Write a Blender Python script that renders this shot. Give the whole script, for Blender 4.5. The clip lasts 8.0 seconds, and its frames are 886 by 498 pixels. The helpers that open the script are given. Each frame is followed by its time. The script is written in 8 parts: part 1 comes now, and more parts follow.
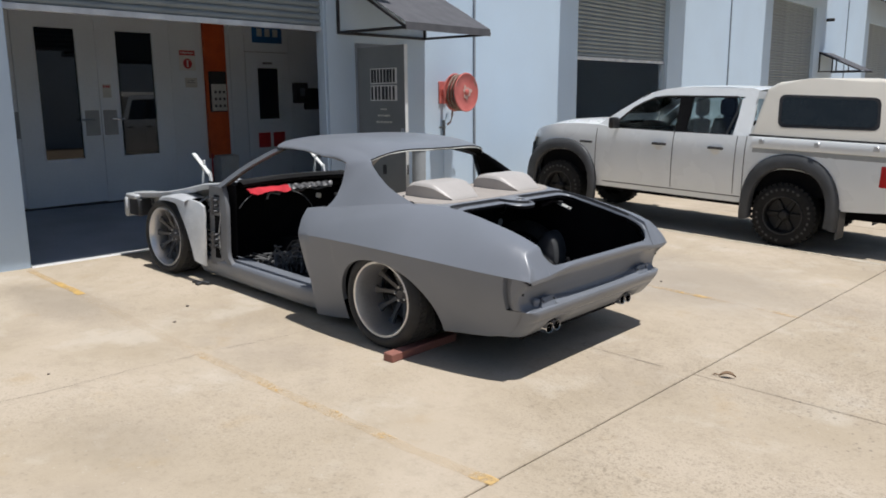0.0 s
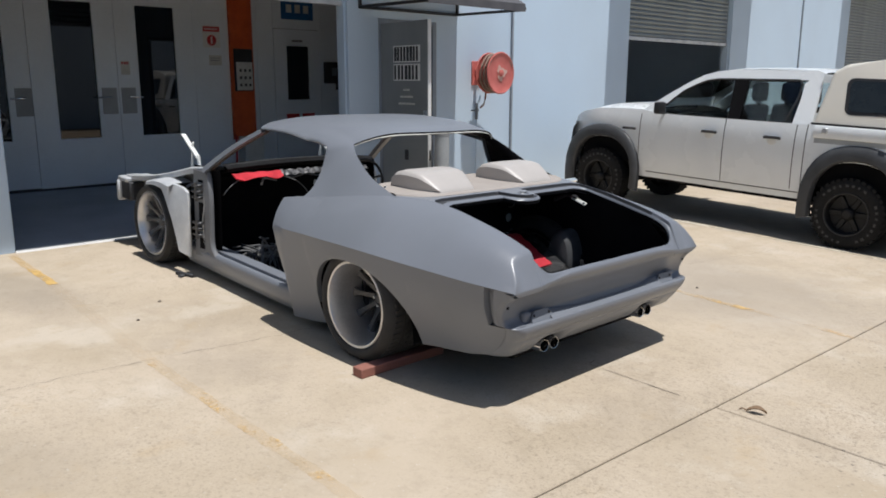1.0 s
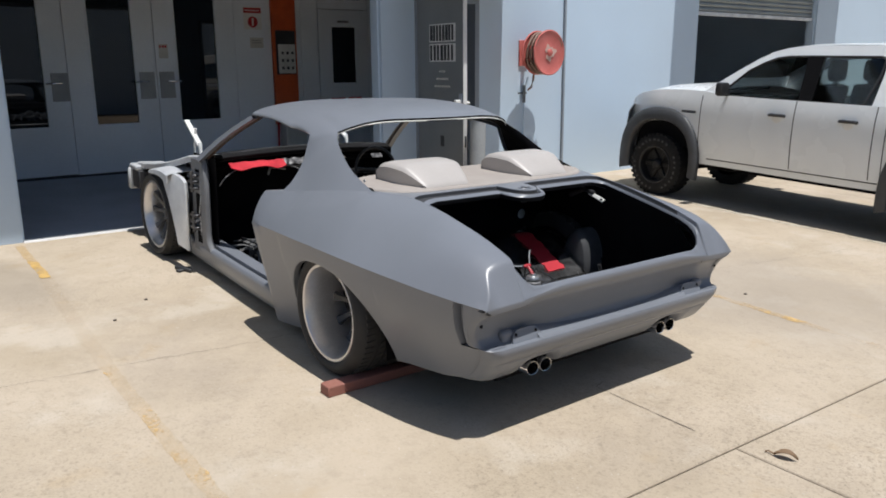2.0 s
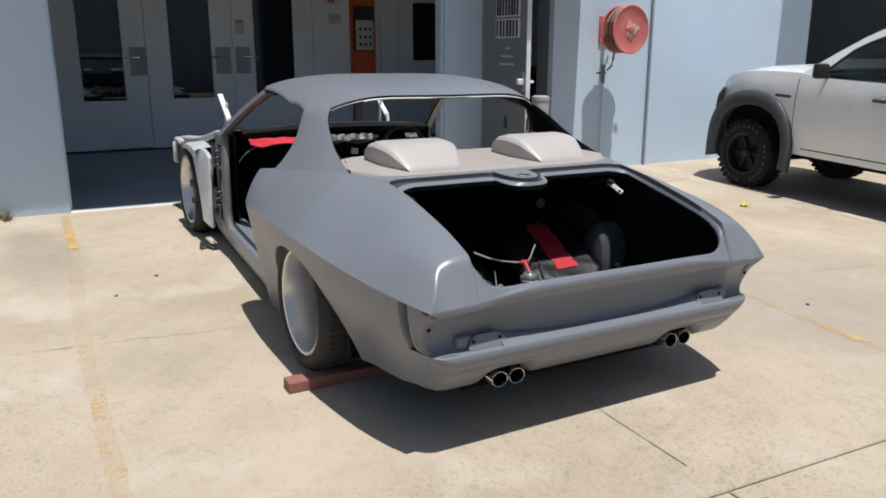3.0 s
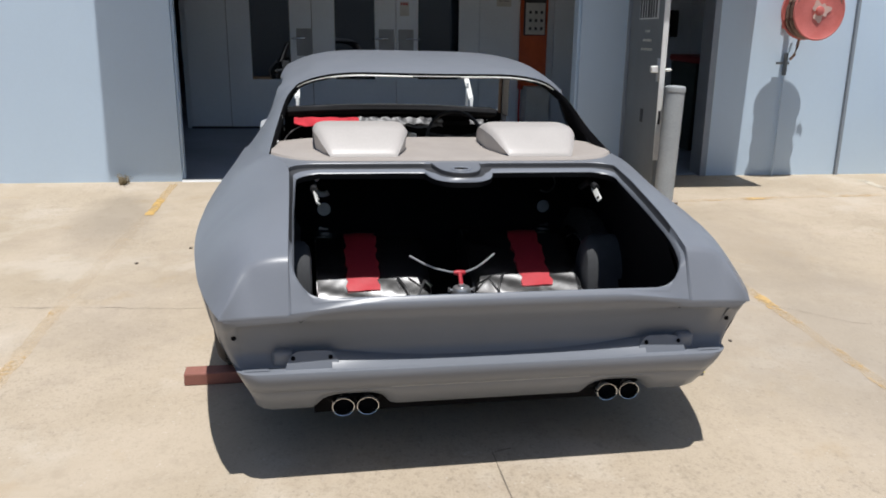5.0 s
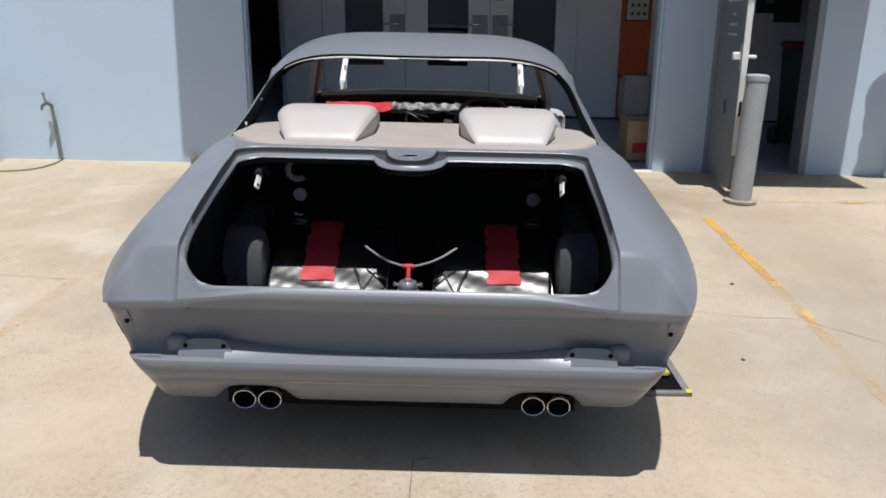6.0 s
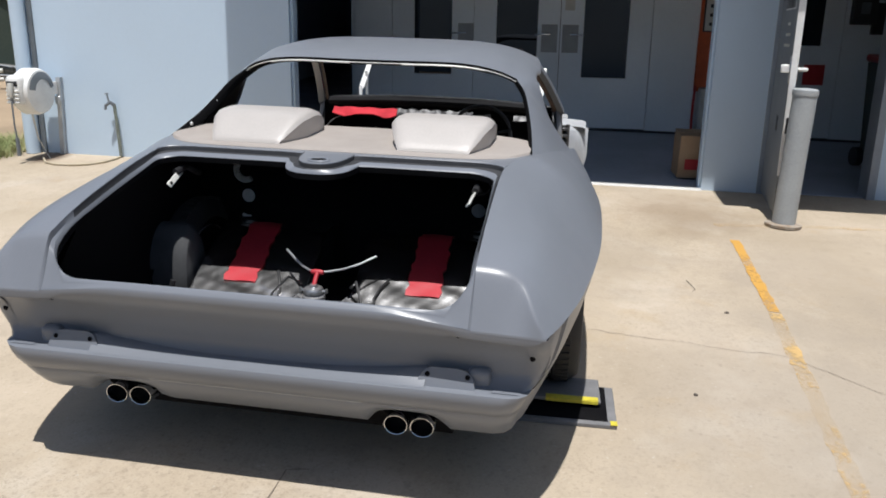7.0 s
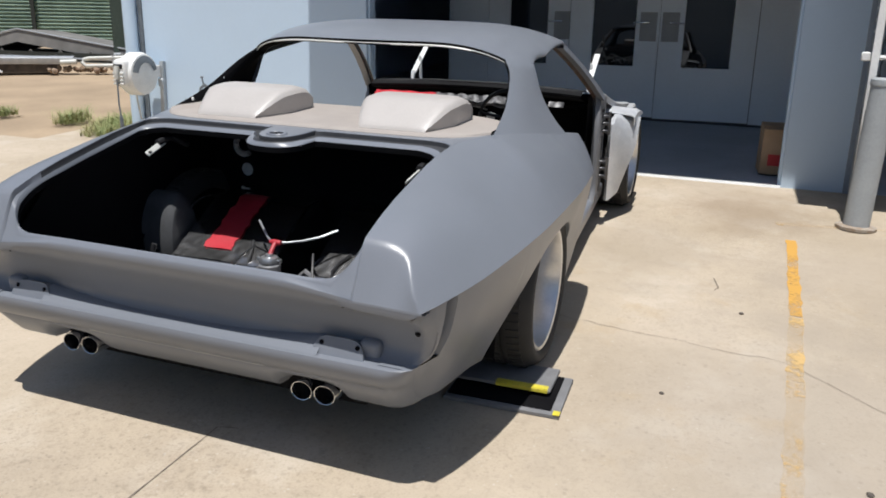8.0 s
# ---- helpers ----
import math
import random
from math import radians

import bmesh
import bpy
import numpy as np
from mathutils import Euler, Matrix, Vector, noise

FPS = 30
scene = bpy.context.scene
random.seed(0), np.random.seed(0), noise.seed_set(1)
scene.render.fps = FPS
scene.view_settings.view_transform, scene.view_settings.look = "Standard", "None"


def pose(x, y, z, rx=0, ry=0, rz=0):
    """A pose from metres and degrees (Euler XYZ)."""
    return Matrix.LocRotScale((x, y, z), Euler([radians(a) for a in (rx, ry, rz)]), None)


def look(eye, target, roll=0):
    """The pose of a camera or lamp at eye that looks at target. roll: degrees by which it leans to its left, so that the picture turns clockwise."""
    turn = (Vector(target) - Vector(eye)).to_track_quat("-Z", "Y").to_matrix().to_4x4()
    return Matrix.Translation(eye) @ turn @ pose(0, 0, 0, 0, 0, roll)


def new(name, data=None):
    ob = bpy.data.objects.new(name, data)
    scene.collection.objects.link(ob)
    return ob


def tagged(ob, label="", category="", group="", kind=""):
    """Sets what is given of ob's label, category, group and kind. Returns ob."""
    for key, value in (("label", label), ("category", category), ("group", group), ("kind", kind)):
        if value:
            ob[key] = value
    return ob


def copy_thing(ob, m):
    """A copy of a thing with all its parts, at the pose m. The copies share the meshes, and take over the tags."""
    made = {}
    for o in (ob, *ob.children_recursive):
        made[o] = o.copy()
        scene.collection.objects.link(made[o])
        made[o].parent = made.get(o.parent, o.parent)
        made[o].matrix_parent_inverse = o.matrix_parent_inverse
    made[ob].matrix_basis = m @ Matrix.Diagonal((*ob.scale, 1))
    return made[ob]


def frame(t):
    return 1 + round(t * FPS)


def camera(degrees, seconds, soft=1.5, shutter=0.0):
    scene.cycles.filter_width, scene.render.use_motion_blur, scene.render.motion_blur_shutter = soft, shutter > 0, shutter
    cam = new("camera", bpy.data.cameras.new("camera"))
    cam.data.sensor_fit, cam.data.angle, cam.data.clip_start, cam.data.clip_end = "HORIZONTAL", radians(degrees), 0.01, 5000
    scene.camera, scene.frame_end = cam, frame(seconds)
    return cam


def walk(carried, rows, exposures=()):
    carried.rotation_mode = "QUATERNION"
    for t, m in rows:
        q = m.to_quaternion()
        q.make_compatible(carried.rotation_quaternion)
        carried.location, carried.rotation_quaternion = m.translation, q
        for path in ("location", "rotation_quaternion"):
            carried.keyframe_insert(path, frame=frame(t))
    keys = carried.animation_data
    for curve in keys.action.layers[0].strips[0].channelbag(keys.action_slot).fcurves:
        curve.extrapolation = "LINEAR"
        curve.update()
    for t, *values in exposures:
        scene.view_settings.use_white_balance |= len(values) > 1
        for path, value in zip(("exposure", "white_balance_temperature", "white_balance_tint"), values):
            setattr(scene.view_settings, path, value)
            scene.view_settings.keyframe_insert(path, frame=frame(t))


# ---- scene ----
# ---- camera and walk ----
cam = camera(58.7, 8.0, soft=1.8)
PATH = [
    (0, (0.15, -0.047, 1.561), (-1.109, 1.459, 1.178), -0.5),
    (0.5, (0.09, 0.428, 1.53), (-1.23, 1.876, 1.127), -0.2),
    (1, (0.03, 0.813, 1.511), (-1.341, 2.207, 1.091), 0.1),
    (1.5, (-0.03, 1.206, 1.508), (-1.46, 2.533, 1.068), -0.1),
    (3, (0.047, 2.39, 1.44), (-1.622, 3.37, 0.936), -0.0),
    (3.5, (0.136, 2.784, 1.423), (-1.6, 3.627, 0.899), 1.0),
    (4, (0.124, 3.188, 1.401), (-1.667, 3.907, 0.878), 1.2),
    (4.5, (0.113, 3.589, 1.375), (-1.737, 4.142, 0.855), 1.0),
    (6, (-0.036, 4.793, 1.321), (-1.957, 4.8, 0.765), 0.5),
    (6.5, (-0.114, 5.201, 1.303), (-2.028, 5.044, 0.744), 1.1),
    (7, (-0.202, 5.609, 1.296), (-2.106, 5.308, 0.763), 1.0),
    (7.5, (-0.254, 6.033, 1.279), (-2.114, 5.542, 0.734), 0.8),
    (8, (-0.372, 6.342, 1.251), (-2.18, 5.692, 0.696), 1.0),
]
walk(cam, [(t, look(eye, target, roll)) for t, eye, target, roll in PATH], [(0.0, -0.08), (1.5, -0.02), (3.5, -0.02), (6.0, 0.02), (8.0, 0.08)])

# ---- light ----
SUN_TO = Vector((0.27, 0.022, 1.0)).normalized()
world = bpy.data.worlds.new("sky")
scene.world = world
world.use_nodes = True
wn = world.node_tree.nodes
sky = wn.new("ShaderNodeTexSky")
sky.sky_type = "NISHITA"
sky.sun_disc = False
sky.sun_elevation = math.asin(SUN_TO.z)
sky.sun_rotation = math.atan2(SUN_TO.x, SUN_TO.y)
wn["Background"].inputs["Strength"].default_value = 0.074
world.node_tree.links.new(sky.outputs["Color"], wn["Background"].inputs["Color"])
sun = new("sun", bpy.data.lights.new("sun", "SUN"))
sun.data.energy = 4.75
sun.data.angle = radians(0.6)
sun.data.color = (1.0, 0.985, 0.965)
sun.matrix_world = look(SUN_TO * 30, (0, 0, 0))

# ---- the apron falls away from the building ----
GX, GY, G0 = -0.0378, -0.0126, -0.228


def gz(x, y):
    """Height of the ground."""
    x = max(-30.0, min(8.0, x))
    y = max(-25.0, min(60.0, y))
    return GX * x + GY * y + G0


def on_ground(x, y, yaw=0.0, up=0.0):
    """Pose of a thing that stands on the sloping ground, turned by yaw."""
    zn = Vector((-GX, -GY, 1)).normalized()
    xn = Vector((1, 0, GX)).normalized()
    yn = zn.cross(xn)
    m = Matrix((xn, yn, zn)).transposed().to_4x4()
    m.translation = (x, y, gz(x, y))
    return m @ pose(0, 0, up, 0, 0, yaw)


# ---- materials ----
def mat(name, color, rough=0.6, metal=0.0, color2=None, scale=6.0, fine=60.0, bump=0.0, spec=0.5, mix=1.0, rand=0.0, coat=0.0, detail=6.0, stretch=(1, 1, 1), lo=0.35, hi=0.68, grain=0.12):
    m = bpy.data.materials.new(name)
    m.use_nodes = True
    nt = m.node_tree
    n, l = nt.nodes, nt.links
    b = n["Principled BSDF"]
    b.inputs["Roughness"].default_value = rough
    b.inputs["Metallic"].default_value = metal
    b.inputs["Specular IOR Level"].default_value = spec
    b.inputs["Coat Weight"].default_value = coat
    tc = n.new("ShaderNodeTexCoord")
    mp = n.new("ShaderNodeMapping")
    mp.inputs["Scale"].default_value = stretch
    l.new(tc.outputs["Object"], mp.inputs["Vector"])
    big = n.new("ShaderNodeTexNoise")
    big.inputs["Scale"].default_value = scale
    big.inputs["Detail"].default_value = detail
    small = n.new("ShaderNodeTexNoise")
    small.inputs["Scale"].default_value = fine
    small.inputs["Detail"].default_value = 3
    for t in (big, small):
        l.new(mp.outputs["Vector"], t.inputs["Vector"])
    c2 = color2 or tuple(c * 0.8 for c in color)
    ramp = n.new("ShaderNodeMapRange")
    ramp.inputs["From Min"].default_value, ramp.inputs["From Max"].default_value = lo, hi
    l.new(big.outputs["Fac"], ramp.inputs["Value"])
    mx = n.new("ShaderNodeMix")
    mx.data_type = "RGBA"
    mx.inputs["A"].default_value = (*color, 1)
    mx.inputs["B"].default_value = (*c2, 1)
    fac = n.new("ShaderNodeMath")
    fac.operation = "MULTIPLY"
    fac.inputs[1].default_value = mix
    l.new(ramp.outputs["Result"], fac.inputs[0])
    l.new(fac.outputs[0], mx.inputs["Factor"])
    hsv = n.new("ShaderNodeHueSaturation")
    l.new(mx.outputs["Result"], hsv.inputs["Color"])
    val = n.new("ShaderNodeMapRange")
    val.inputs["To Min"].default_value, val.inputs["To Max"].default_value = 1 - grain, 1 + grain
    l.new(small.outputs["Fac"], val.inputs["Value"])
    if rand:
        oi = n.new("ShaderNodeObjectInfo")
        rr = n.new("ShaderNodeMapRange")
        rr.inputs["To Min"].default_value, rr.inputs["To Max"].default_value = 1 - rand, 1 + rand
        l.new(oi.outputs["Random"], rr.inputs["Value"])
        mu = n.new("ShaderNodeMath")
        mu.operation = "MULTIPLY"
        l.new(rr.outputs["Result"], mu.inputs[0])
        l.new(val.outputs["Result"], mu.inputs[1])
        l.new(mu.outputs[0], hsv.inputs["Value"])
    else:
        l.new(val.outputs["Result"], hsv.inputs["Value"])
    l.new(hsv.outputs["Color"], b.inputs["Base Color"])
    ro = n.new("ShaderNodeMapRange")
    ro.inputs["To Min"].default_value, ro.inputs["To Max"].default_value = max(0.02, rough - 0.07), min(1, rough + 0.07)
    l.new(big.outputs["Fac"], ro.inputs["Value"])
    l.new(ro.outputs["Result"], b.inputs["Roughness"])
    if bump:
        bp = n.new("ShaderNodeBump")
        bp.inputs["Strength"].default_value = min(1.0, bump)
        bp.inputs["Distance"].default_value = 0.004
        l.new(small.outputs["Fac"], bp.inputs["Height"])
        l.new(bp.outputs["Normal"], b.inputs["Normal"])
    return m


def concrete_mat(name, pale, warm, stain, agg=1.0, stains=()):
    """Broom-finished concrete: broad stains, fine aggregate specks, small pits."""
    m = bpy.data.materials.new(name)
    m.use_nodes = True
    nt = m.node_tree
    n, l = nt.nodes, nt.links
    b = n["Principled BSDF"]
    b.inputs["Roughness"].default_value = 0.9
    b.inputs["Specular IOR Level"].default_value = 0.25
    geo = n.new("ShaderNodeNewGeometry")

    def noise_(scale, detail, rough=0.55):
        t = n.new("ShaderNodeTexNoise")
        t.inputs["Scale"].default_value, t.inputs["Detail"].default_value, t.inputs["Roughness"].default_value = scale, detail, rough
        l.new(geo.outputs["Position"], t.inputs["Vector"])
        return t.outputs["Fac"]

    def rng(src, a, c, lo=0.0, hi=1.0):
        t = n.new("ShaderNodeMapRange")
        t.inputs["From Min"].default_value, t.inputs["From Max"].default_value = a, c
        t.inputs["To Min"].default_value, t.inputs["To Max"].default_value = lo, hi
        l.new(src, t.inputs["Value"])
        return t.outputs["Result"]

    def mixc(f, a, c):
        t = n.new("ShaderNodeMix")
        t.data_type = "RGBA"
        l.new(f, t.inputs["Factor"])
        for k, v in (("A", a), ("B", c)):
            if isinstance(v, tuple):
                t.inputs[k].default_value = (*v, 1)
            else:
                l.new(v, t.inputs[k])
        return t.outputs["Result"]

    base = mixc(rng(noise_(0.9, 5), 0.35, 0.65), pale, warm)
    base = mixc(rng(noise_(0.55, 6, 0.65), 0.52, 0.72, 0, 0.6), base, stain)
    base = mixc(rng(noise_(9, 6, 0.7), 0.5, 0.75, 0, 0.38), base, tuple(c * 0.72 for c in warm))
    base = mixc(rng(noise_(1.7, 4, 0.6), 0.55, 0.68, 0, 0.45), base, (0.56, 0.50, 0.42))
    base = mixc(rng(noise_(2.6, 5, 0.6), 0.60, 0.74, 0, 0.5), base, (0.42, 0.315, 0.19))
    # the outer strip of the apron is weathered rougher than the rest
    sep = n.new("ShaderNodeSeparateXYZ")
    l.new(geo.outputs["Position"], sep.inputs[0])
    wander = n.new("ShaderNodeMath")
    wander.operation = "MULTIPLY_ADD"
    wander.inputs[1].default_value = 3.0
    l.new(noise_(0.9, 5, 0.6), wander.inputs[0])
    l.new(sep.outputs["X"], wander.inputs[2])
    rough_zone = rng(wander.outputs[0], -1.0, 0.4)

    def zoned(src, low):
        t = n.new("ShaderNodeMath")
        t.operation = "MULTIPLY"
        l.new(src, t.inputs[0])
        l.new(zmap[low], t.inputs[1])
        return t.outputs[0]

    zmap = {low: rng(rough_zone, 0.0, 1.0, low, 1.0) for low in (0.25, 0.45)}
    # worn patches where the fine sand and aggregate show
    patch = zoned(rng(noise_(0.75, 4), 0.36, 0.62, 0.12, 1.0), 0.45)
    for sc, a0, a1, amt, tone in ((120, 0.50, 0.66, 0.50, 0.52), (55, 0.54, 0.66, 0.60, 0.48), (22, 0.58, 0.70, 0.55, 0.52)):
        sand = n.new("ShaderNodeMath")
        sand.operation = "MULTIPLY"
        l.new(rng(noise_(sc, 3, 0.6), a0, a1, 0.0, amt), sand.inputs[0])
        l.new(patch, sand.inputs[1])
        base = mixc(sand.outputs[0], base, tuple(c * tone for c in warm))
    vor = n.new("ShaderNodeTexVoronoi")
    vor.inputs["Scale"].default_value = 52
    l.new(geo.outputs["Position"], vor.inputs["Vector"])
    keep0 = rng(noise_(34, 2), 0.5, 0.62)
    worn = zoned(rng(noise_(0.8, 4), 0.42, 0.60, 0.20, 1.0), 0.45)
    kk = n.new("ShaderNodeMath")
    kk.operation = "MULTIPLY"
    l.new(keep0, kk.inputs[0])
    l.new(worn, kk.inputs[1])
    keep = kk.outputs[0]
    speck = n.new("ShaderNodeMath")
    speck.operation = "MULTIPLY"
    l.new(rng(vor.outputs["Distance"], 0.30, 0.16, 0, 0.55 * agg), speck.inputs[0])
    l.new(keep, speck.inputs[1])
    base = mixc(speck.outputs[0], base, (0.10, 0.09, 0.075))
    pale_sp = n.new("ShaderNodeMath")
    pale_sp.operation = "MULTIPLY"
    l.new(rng(vor.outputs["Distance"], 0.34, 0.2, 0, 0.35 * agg), pale_sp.inputs[0])
    l.new(rng(noise_(27, 2), 0.58, 0.7), pale_sp.inputs[1])
    base = mixc(pale_sp.outputs[0], base, (0.62, 0.57, 0.5))
    # weathered patches, each with its own place and ragged edge
    edge = noise_(2.2, 5, 0.65)
    for (cx, cy, rx, ry, amount, tone) in stains:
        mp = n.new("ShaderNodeMapping")
        mp.vector_type = "TEXTURE"
        mp.inputs["Location"].default_value = (cx, cy, 0)
        mp.inputs["Scale"].default_value = (rx, ry, 1000.0)
        l.new(geo.outputs["Position"], mp.inputs["Vector"])
        ln = n.new("ShaderNodeVectorMath")
        ln.operation = "LENGTH"
        l.new(mp.outputs["Vector"], ln.inputs[0])
        wob = n.new("ShaderNodeMath")
        wob.operation = "MULTIPLY_ADD"
        wob.inputs[1].default_value = 1.6
        l.new(edge, wob.inputs[0])
        l.new(ln.outputs["Value"], wob.inputs[2])
        base = mixc(rng(wob.outputs[0], 1.85, 1.15, 0.0, amount), base, tone)
    # open pits in the weathered skin
    pit = n.new("ShaderNodeTexVoronoi")
    pit.inputs["Scale"].default_value = 26
    pit.inputs["Randomness"].default_value = 1.0
    l.new(geo.outputs["Position"], pit.inputs["Vector"])
    pk = n.new("ShaderNodeMath")
    pk.operation = "MULTIPLY"
    l.new(rng(pit.outputs["Distance"], 0.30, 0.16, 0, 0.80), pk.inputs[0])
    pz = n.new("ShaderNodeMath")
    pz.operation = "MULTIPLY"
    l.new(rng(noise_(13, 2), 0.48, 0.58), pz.inputs[0])
    l.new(zoned(rng(noise_(0.42, 4, 0.6), 0.42, 0.56), 0.25), pz.inputs[1])
    l.new(pz.outputs[0], pk.inputs[1])
    base = mixc(pk.outputs[0], base, (0.17, 0.15, 0.125))
    l.new(base, b.inputs["Base Color"])
    bp = n.new("ShaderNodeBump")
    bp.inputs["Strength"].default_value = 0.35
    bp.inputs["Distance"].default_value = 0.003
    l.new(noise_(90, 4), bp.inputs["Height"])
    l.new(bp.outputs["Normal"], b.inputs["Normal"])
    return m


M_CONC = concrete_mat("sunlit_concrete", (0.500, 0.421, 0.328), (0.415, 0.343, 0.253), (0.305, 0.254, 0.202), 1.1, (
    (-3.1, 7.1, 1.9, 1.3, 0.55, (0.335, 0.290, 0.240)),  # greyer skin round the worn line
    (-6.45, 6.55, 0.75, 0.60, 0.55, (0.26, 0.195, 0.135)),  # brown stain at the bollard
    (-6.20, 2.70, 0.85, 0.38, 0.42, (0.21, 0.180, 0.145)),  # dark stain at the foot of the wall
    (-3.5, 1.75, 0.60, 0.35, 0.20, (0.24, 0.205, 0.165)),
    (-5.3, 5.9, 0.9, 0.5, 0.30, (0.29, 0.245, 0.195)),
    (-5.1, 7.2, 1.5, 0.9, 0.45, (0.33, 0.275, 0.215)),
    (-7.18, 0.57, 0.34, 0.20, 0.85, (0.10, 0.065, 0.045)),  # damp earth under the hose box
))
M_CRACK = mat("crack_dirt", (0.22, 0.185, 0.145), 0.95, color2=(0.13, 0.11, 0.09), scale=9)
M_BASE = mat("joint_dirt", (0.12, 0.10, 0.08), 0.95, color2=(0.06, 0.05, 0.045), scale=9)
M_DIRT = mat("dirt", (0.40, 0.30, 0.20), 0.95, color2=(0.28, 0.21, 0.14), scale=0.8, fine=25, bump=0.6)
M_FLOOR = mat("workshop_floor", (0.37, 0.42, 0.49), 0.5, color2=(0.29, 0.33, 0.385), scale=1.4, fine=30)
M_WALL = mat("pale_blue_wall_paint", (0.545, 0.672, 0.80), 0.85, color2=(0.51, 0.62, 0.735), scale=0.6, fine=40, bump=0.06, mix=0.8, grain=0.02)
M_TRIM = mat("grey_frame_paint", (0.16, 0.18, 0.20), 0.5, color2=(0.12, 0.135, 0.15))
M_ROLL = mat("roller_curtain_steel", (0.27, 0.305, 0.315), 0.5, 0.2, color2=(0.23, 0.26, 0.27), scale=2, grain=0.05)
M_BOOTH = mat("booth_panel_paint", (0.78, 0.84, 0.885), 0.42, color2=(0.72, 0.775, 0.82), scale=1.2, fine=30, grain=0.04)
M_BOOTHSEAM = mat("booth_seam", (0.05, 0.05, 0.052), 0.7)
M_DARKGLASS = bpy.data.materials.new("booth_window_glass")
M_DARKGLASS.use_nodes = True
_g = M_DARKGLASS.node_tree.nodes["Principled BSDF"]
_g.inputs["Base Color"].default_value = (0.010, 0.014, 0.019, 1)
_g.inputs["Roughness"].default_value = 0.01
_g.inputs["Specular IOR Level"].default_value = 0.55
M_ORANGE = mat("orange_panel", (0.62, 0.10, 0.02), 0.5, color2=(0.5, 0.075, 0.015))
M_PALEPLASTIC = mat("pale_plastic", (0.62, 0.62, 0.58), 0.4, color2=(0.54, 0.54, 0.5))
M_WHITE = mat("white_paint", (0.78, 0.78, 0.76), 0.45, color2=(0.68, 0.68, 0.66), scale=4)
M_BLACK = mat("black_plastic", (0.018, 0.018, 0.02), 0.5, color2=(0.03, 0.03, 0.032))
M_RED = mat("red_paint", (0.52, 0.03, 0.035), 0.5, color2=(0.42, 0.02, 0.025))
M_BLUE = mat("blue_sign", (0.02, 0.13, 0.33), 0.4)
M_CARD = mat("brown_cardboard", (0.42, 0.29, 0.18), 0.85, color2=(0.36, 0.24, 0.14))
M_STEEL = mat("zinc_steel", (0.62, 0.63, 0.64), 0.38, 0.85, color2=(0.5, 0.51, 0.52), scale=14)
M_CHROME = mat("chrome", (0.82, 0.82, 0.83), 0.12, 1.0, color2=(0.7, 0.7, 0.72))
M_BOLLARD = mat("bollard_grey_paint", (0.36, 0.38, 0.39), 0.6, color2=(0.3, 0.32, 0.33), scale=5, bump=0.15)
M_AWNING = mat("awning_canvas", (0.095, 0.095, 0.105), 0.9, color2=(0.075, 0.075, 0.085), fine=200, bump=0.3)
M_AWNFRAME = mat("awning_frame", (0.02, 0.02, 0.024), 0.45)
M_DOOR = mat("door_grey_paint", (0.21, 0.225, 0.235), 0.5, color2=(0.18, 0.195, 0.205), scale=2)
M_JAMB = mat("door_frame_grey_blue", (0.27, 0.31, 0.36), 0.5, color2=(0.23, 0.27, 0.315), scale=3)
M_REEL = mat("faded_red_reel", (0.60, 0.17, 0.15), 0.55, color2=(0.53, 0.13, 0.11), scale=8)
M_HOSE = mat("rubber_hose_tan", (0.30, 0.20, 0.16), 0.7, color2=(0.22, 0.13, 0.10), scale=20)
M_PRIMER = mat("grey_primer", (0.184, 0.198, 0.226), 0.34, color2=(0.171, 0.185, 0.210), scale=2.2, fine=220, bump=0.05, spec=0.45, grain=0.05)
M_PRIMERIN = mat("grey_primer_matt", (0.17, 0.175, 0.185), 0.55, color2=(0.14, 0.145, 0.155), scale=5)
M_CARBLACK = mat("black_trunk_paint", (0.005, 0.005, 0.006), 0.85, color2=(0.008, 0.008, 0.009), spec=0.08)
M_CARPET = mat("black_carpet", (0.012, 0.012, 0.013), 0.95, fine=300, bump=0.5, spec=0.2)
M_DARKSEAM = mat("dark_seam_grey", (0.035, 0.036, 0.04), 0.6)
M_ALU = mat("bare_aluminium", (0.72, 0.74, 0.76), 0.38, 0.3, color2=(0.52, 0.54, 0.57), scale=5, fine=90)
M_ALUPAINT = mat("silver_sheet", (0.50, 0.515, 0.53), 0.5, 0.1, color2=(0.42, 0.435, 0.45), scale=4)
M_VINYL = mat("beige_vinyl", (0.46, 0.430, 0.405), 0.42, color2=(0.425, 0.396, 0.372), scale=5, fine=180, bump=0.2)
M_SHELF = mat("beige_shelf_cloth", (0.36, 0.322, 0.292), 0.85, color2=(0.32, 0.285, 0.258), fine=250, bump=0.35)
M_TYRE = mat("tyre_rubber", (0.022, 0.022, 0.023), 0.75, color2=(0.035, 0.034, 0.033), scale=9, fine=120)
M_TREAD = mat("dusty_tread_rubber", (0.048, 0.046, 0.043), 0.9, color2=(0.028, 0.027, 0.026), scale=16, fine=140)
M_WORNWHITE = mat("worn_pale_lettering", (0.085, 0.083, 0.08), 0.8, color2=(0.02, 0.02, 0.02), scale=60)
M_UTETYRE = mat("dusty_ute_tyre", (0.012, 0.012, 0.0125), 0.85, color2=(0.02, 0.0195, 0.019), scale=9, fine=120, spec=0.25)
M_CEIL = mat("pale_ceiling_lining", (0.80, 0.82, 0.84), 0.8, color2=(0.75, 0.77, 0.79), scale=1)
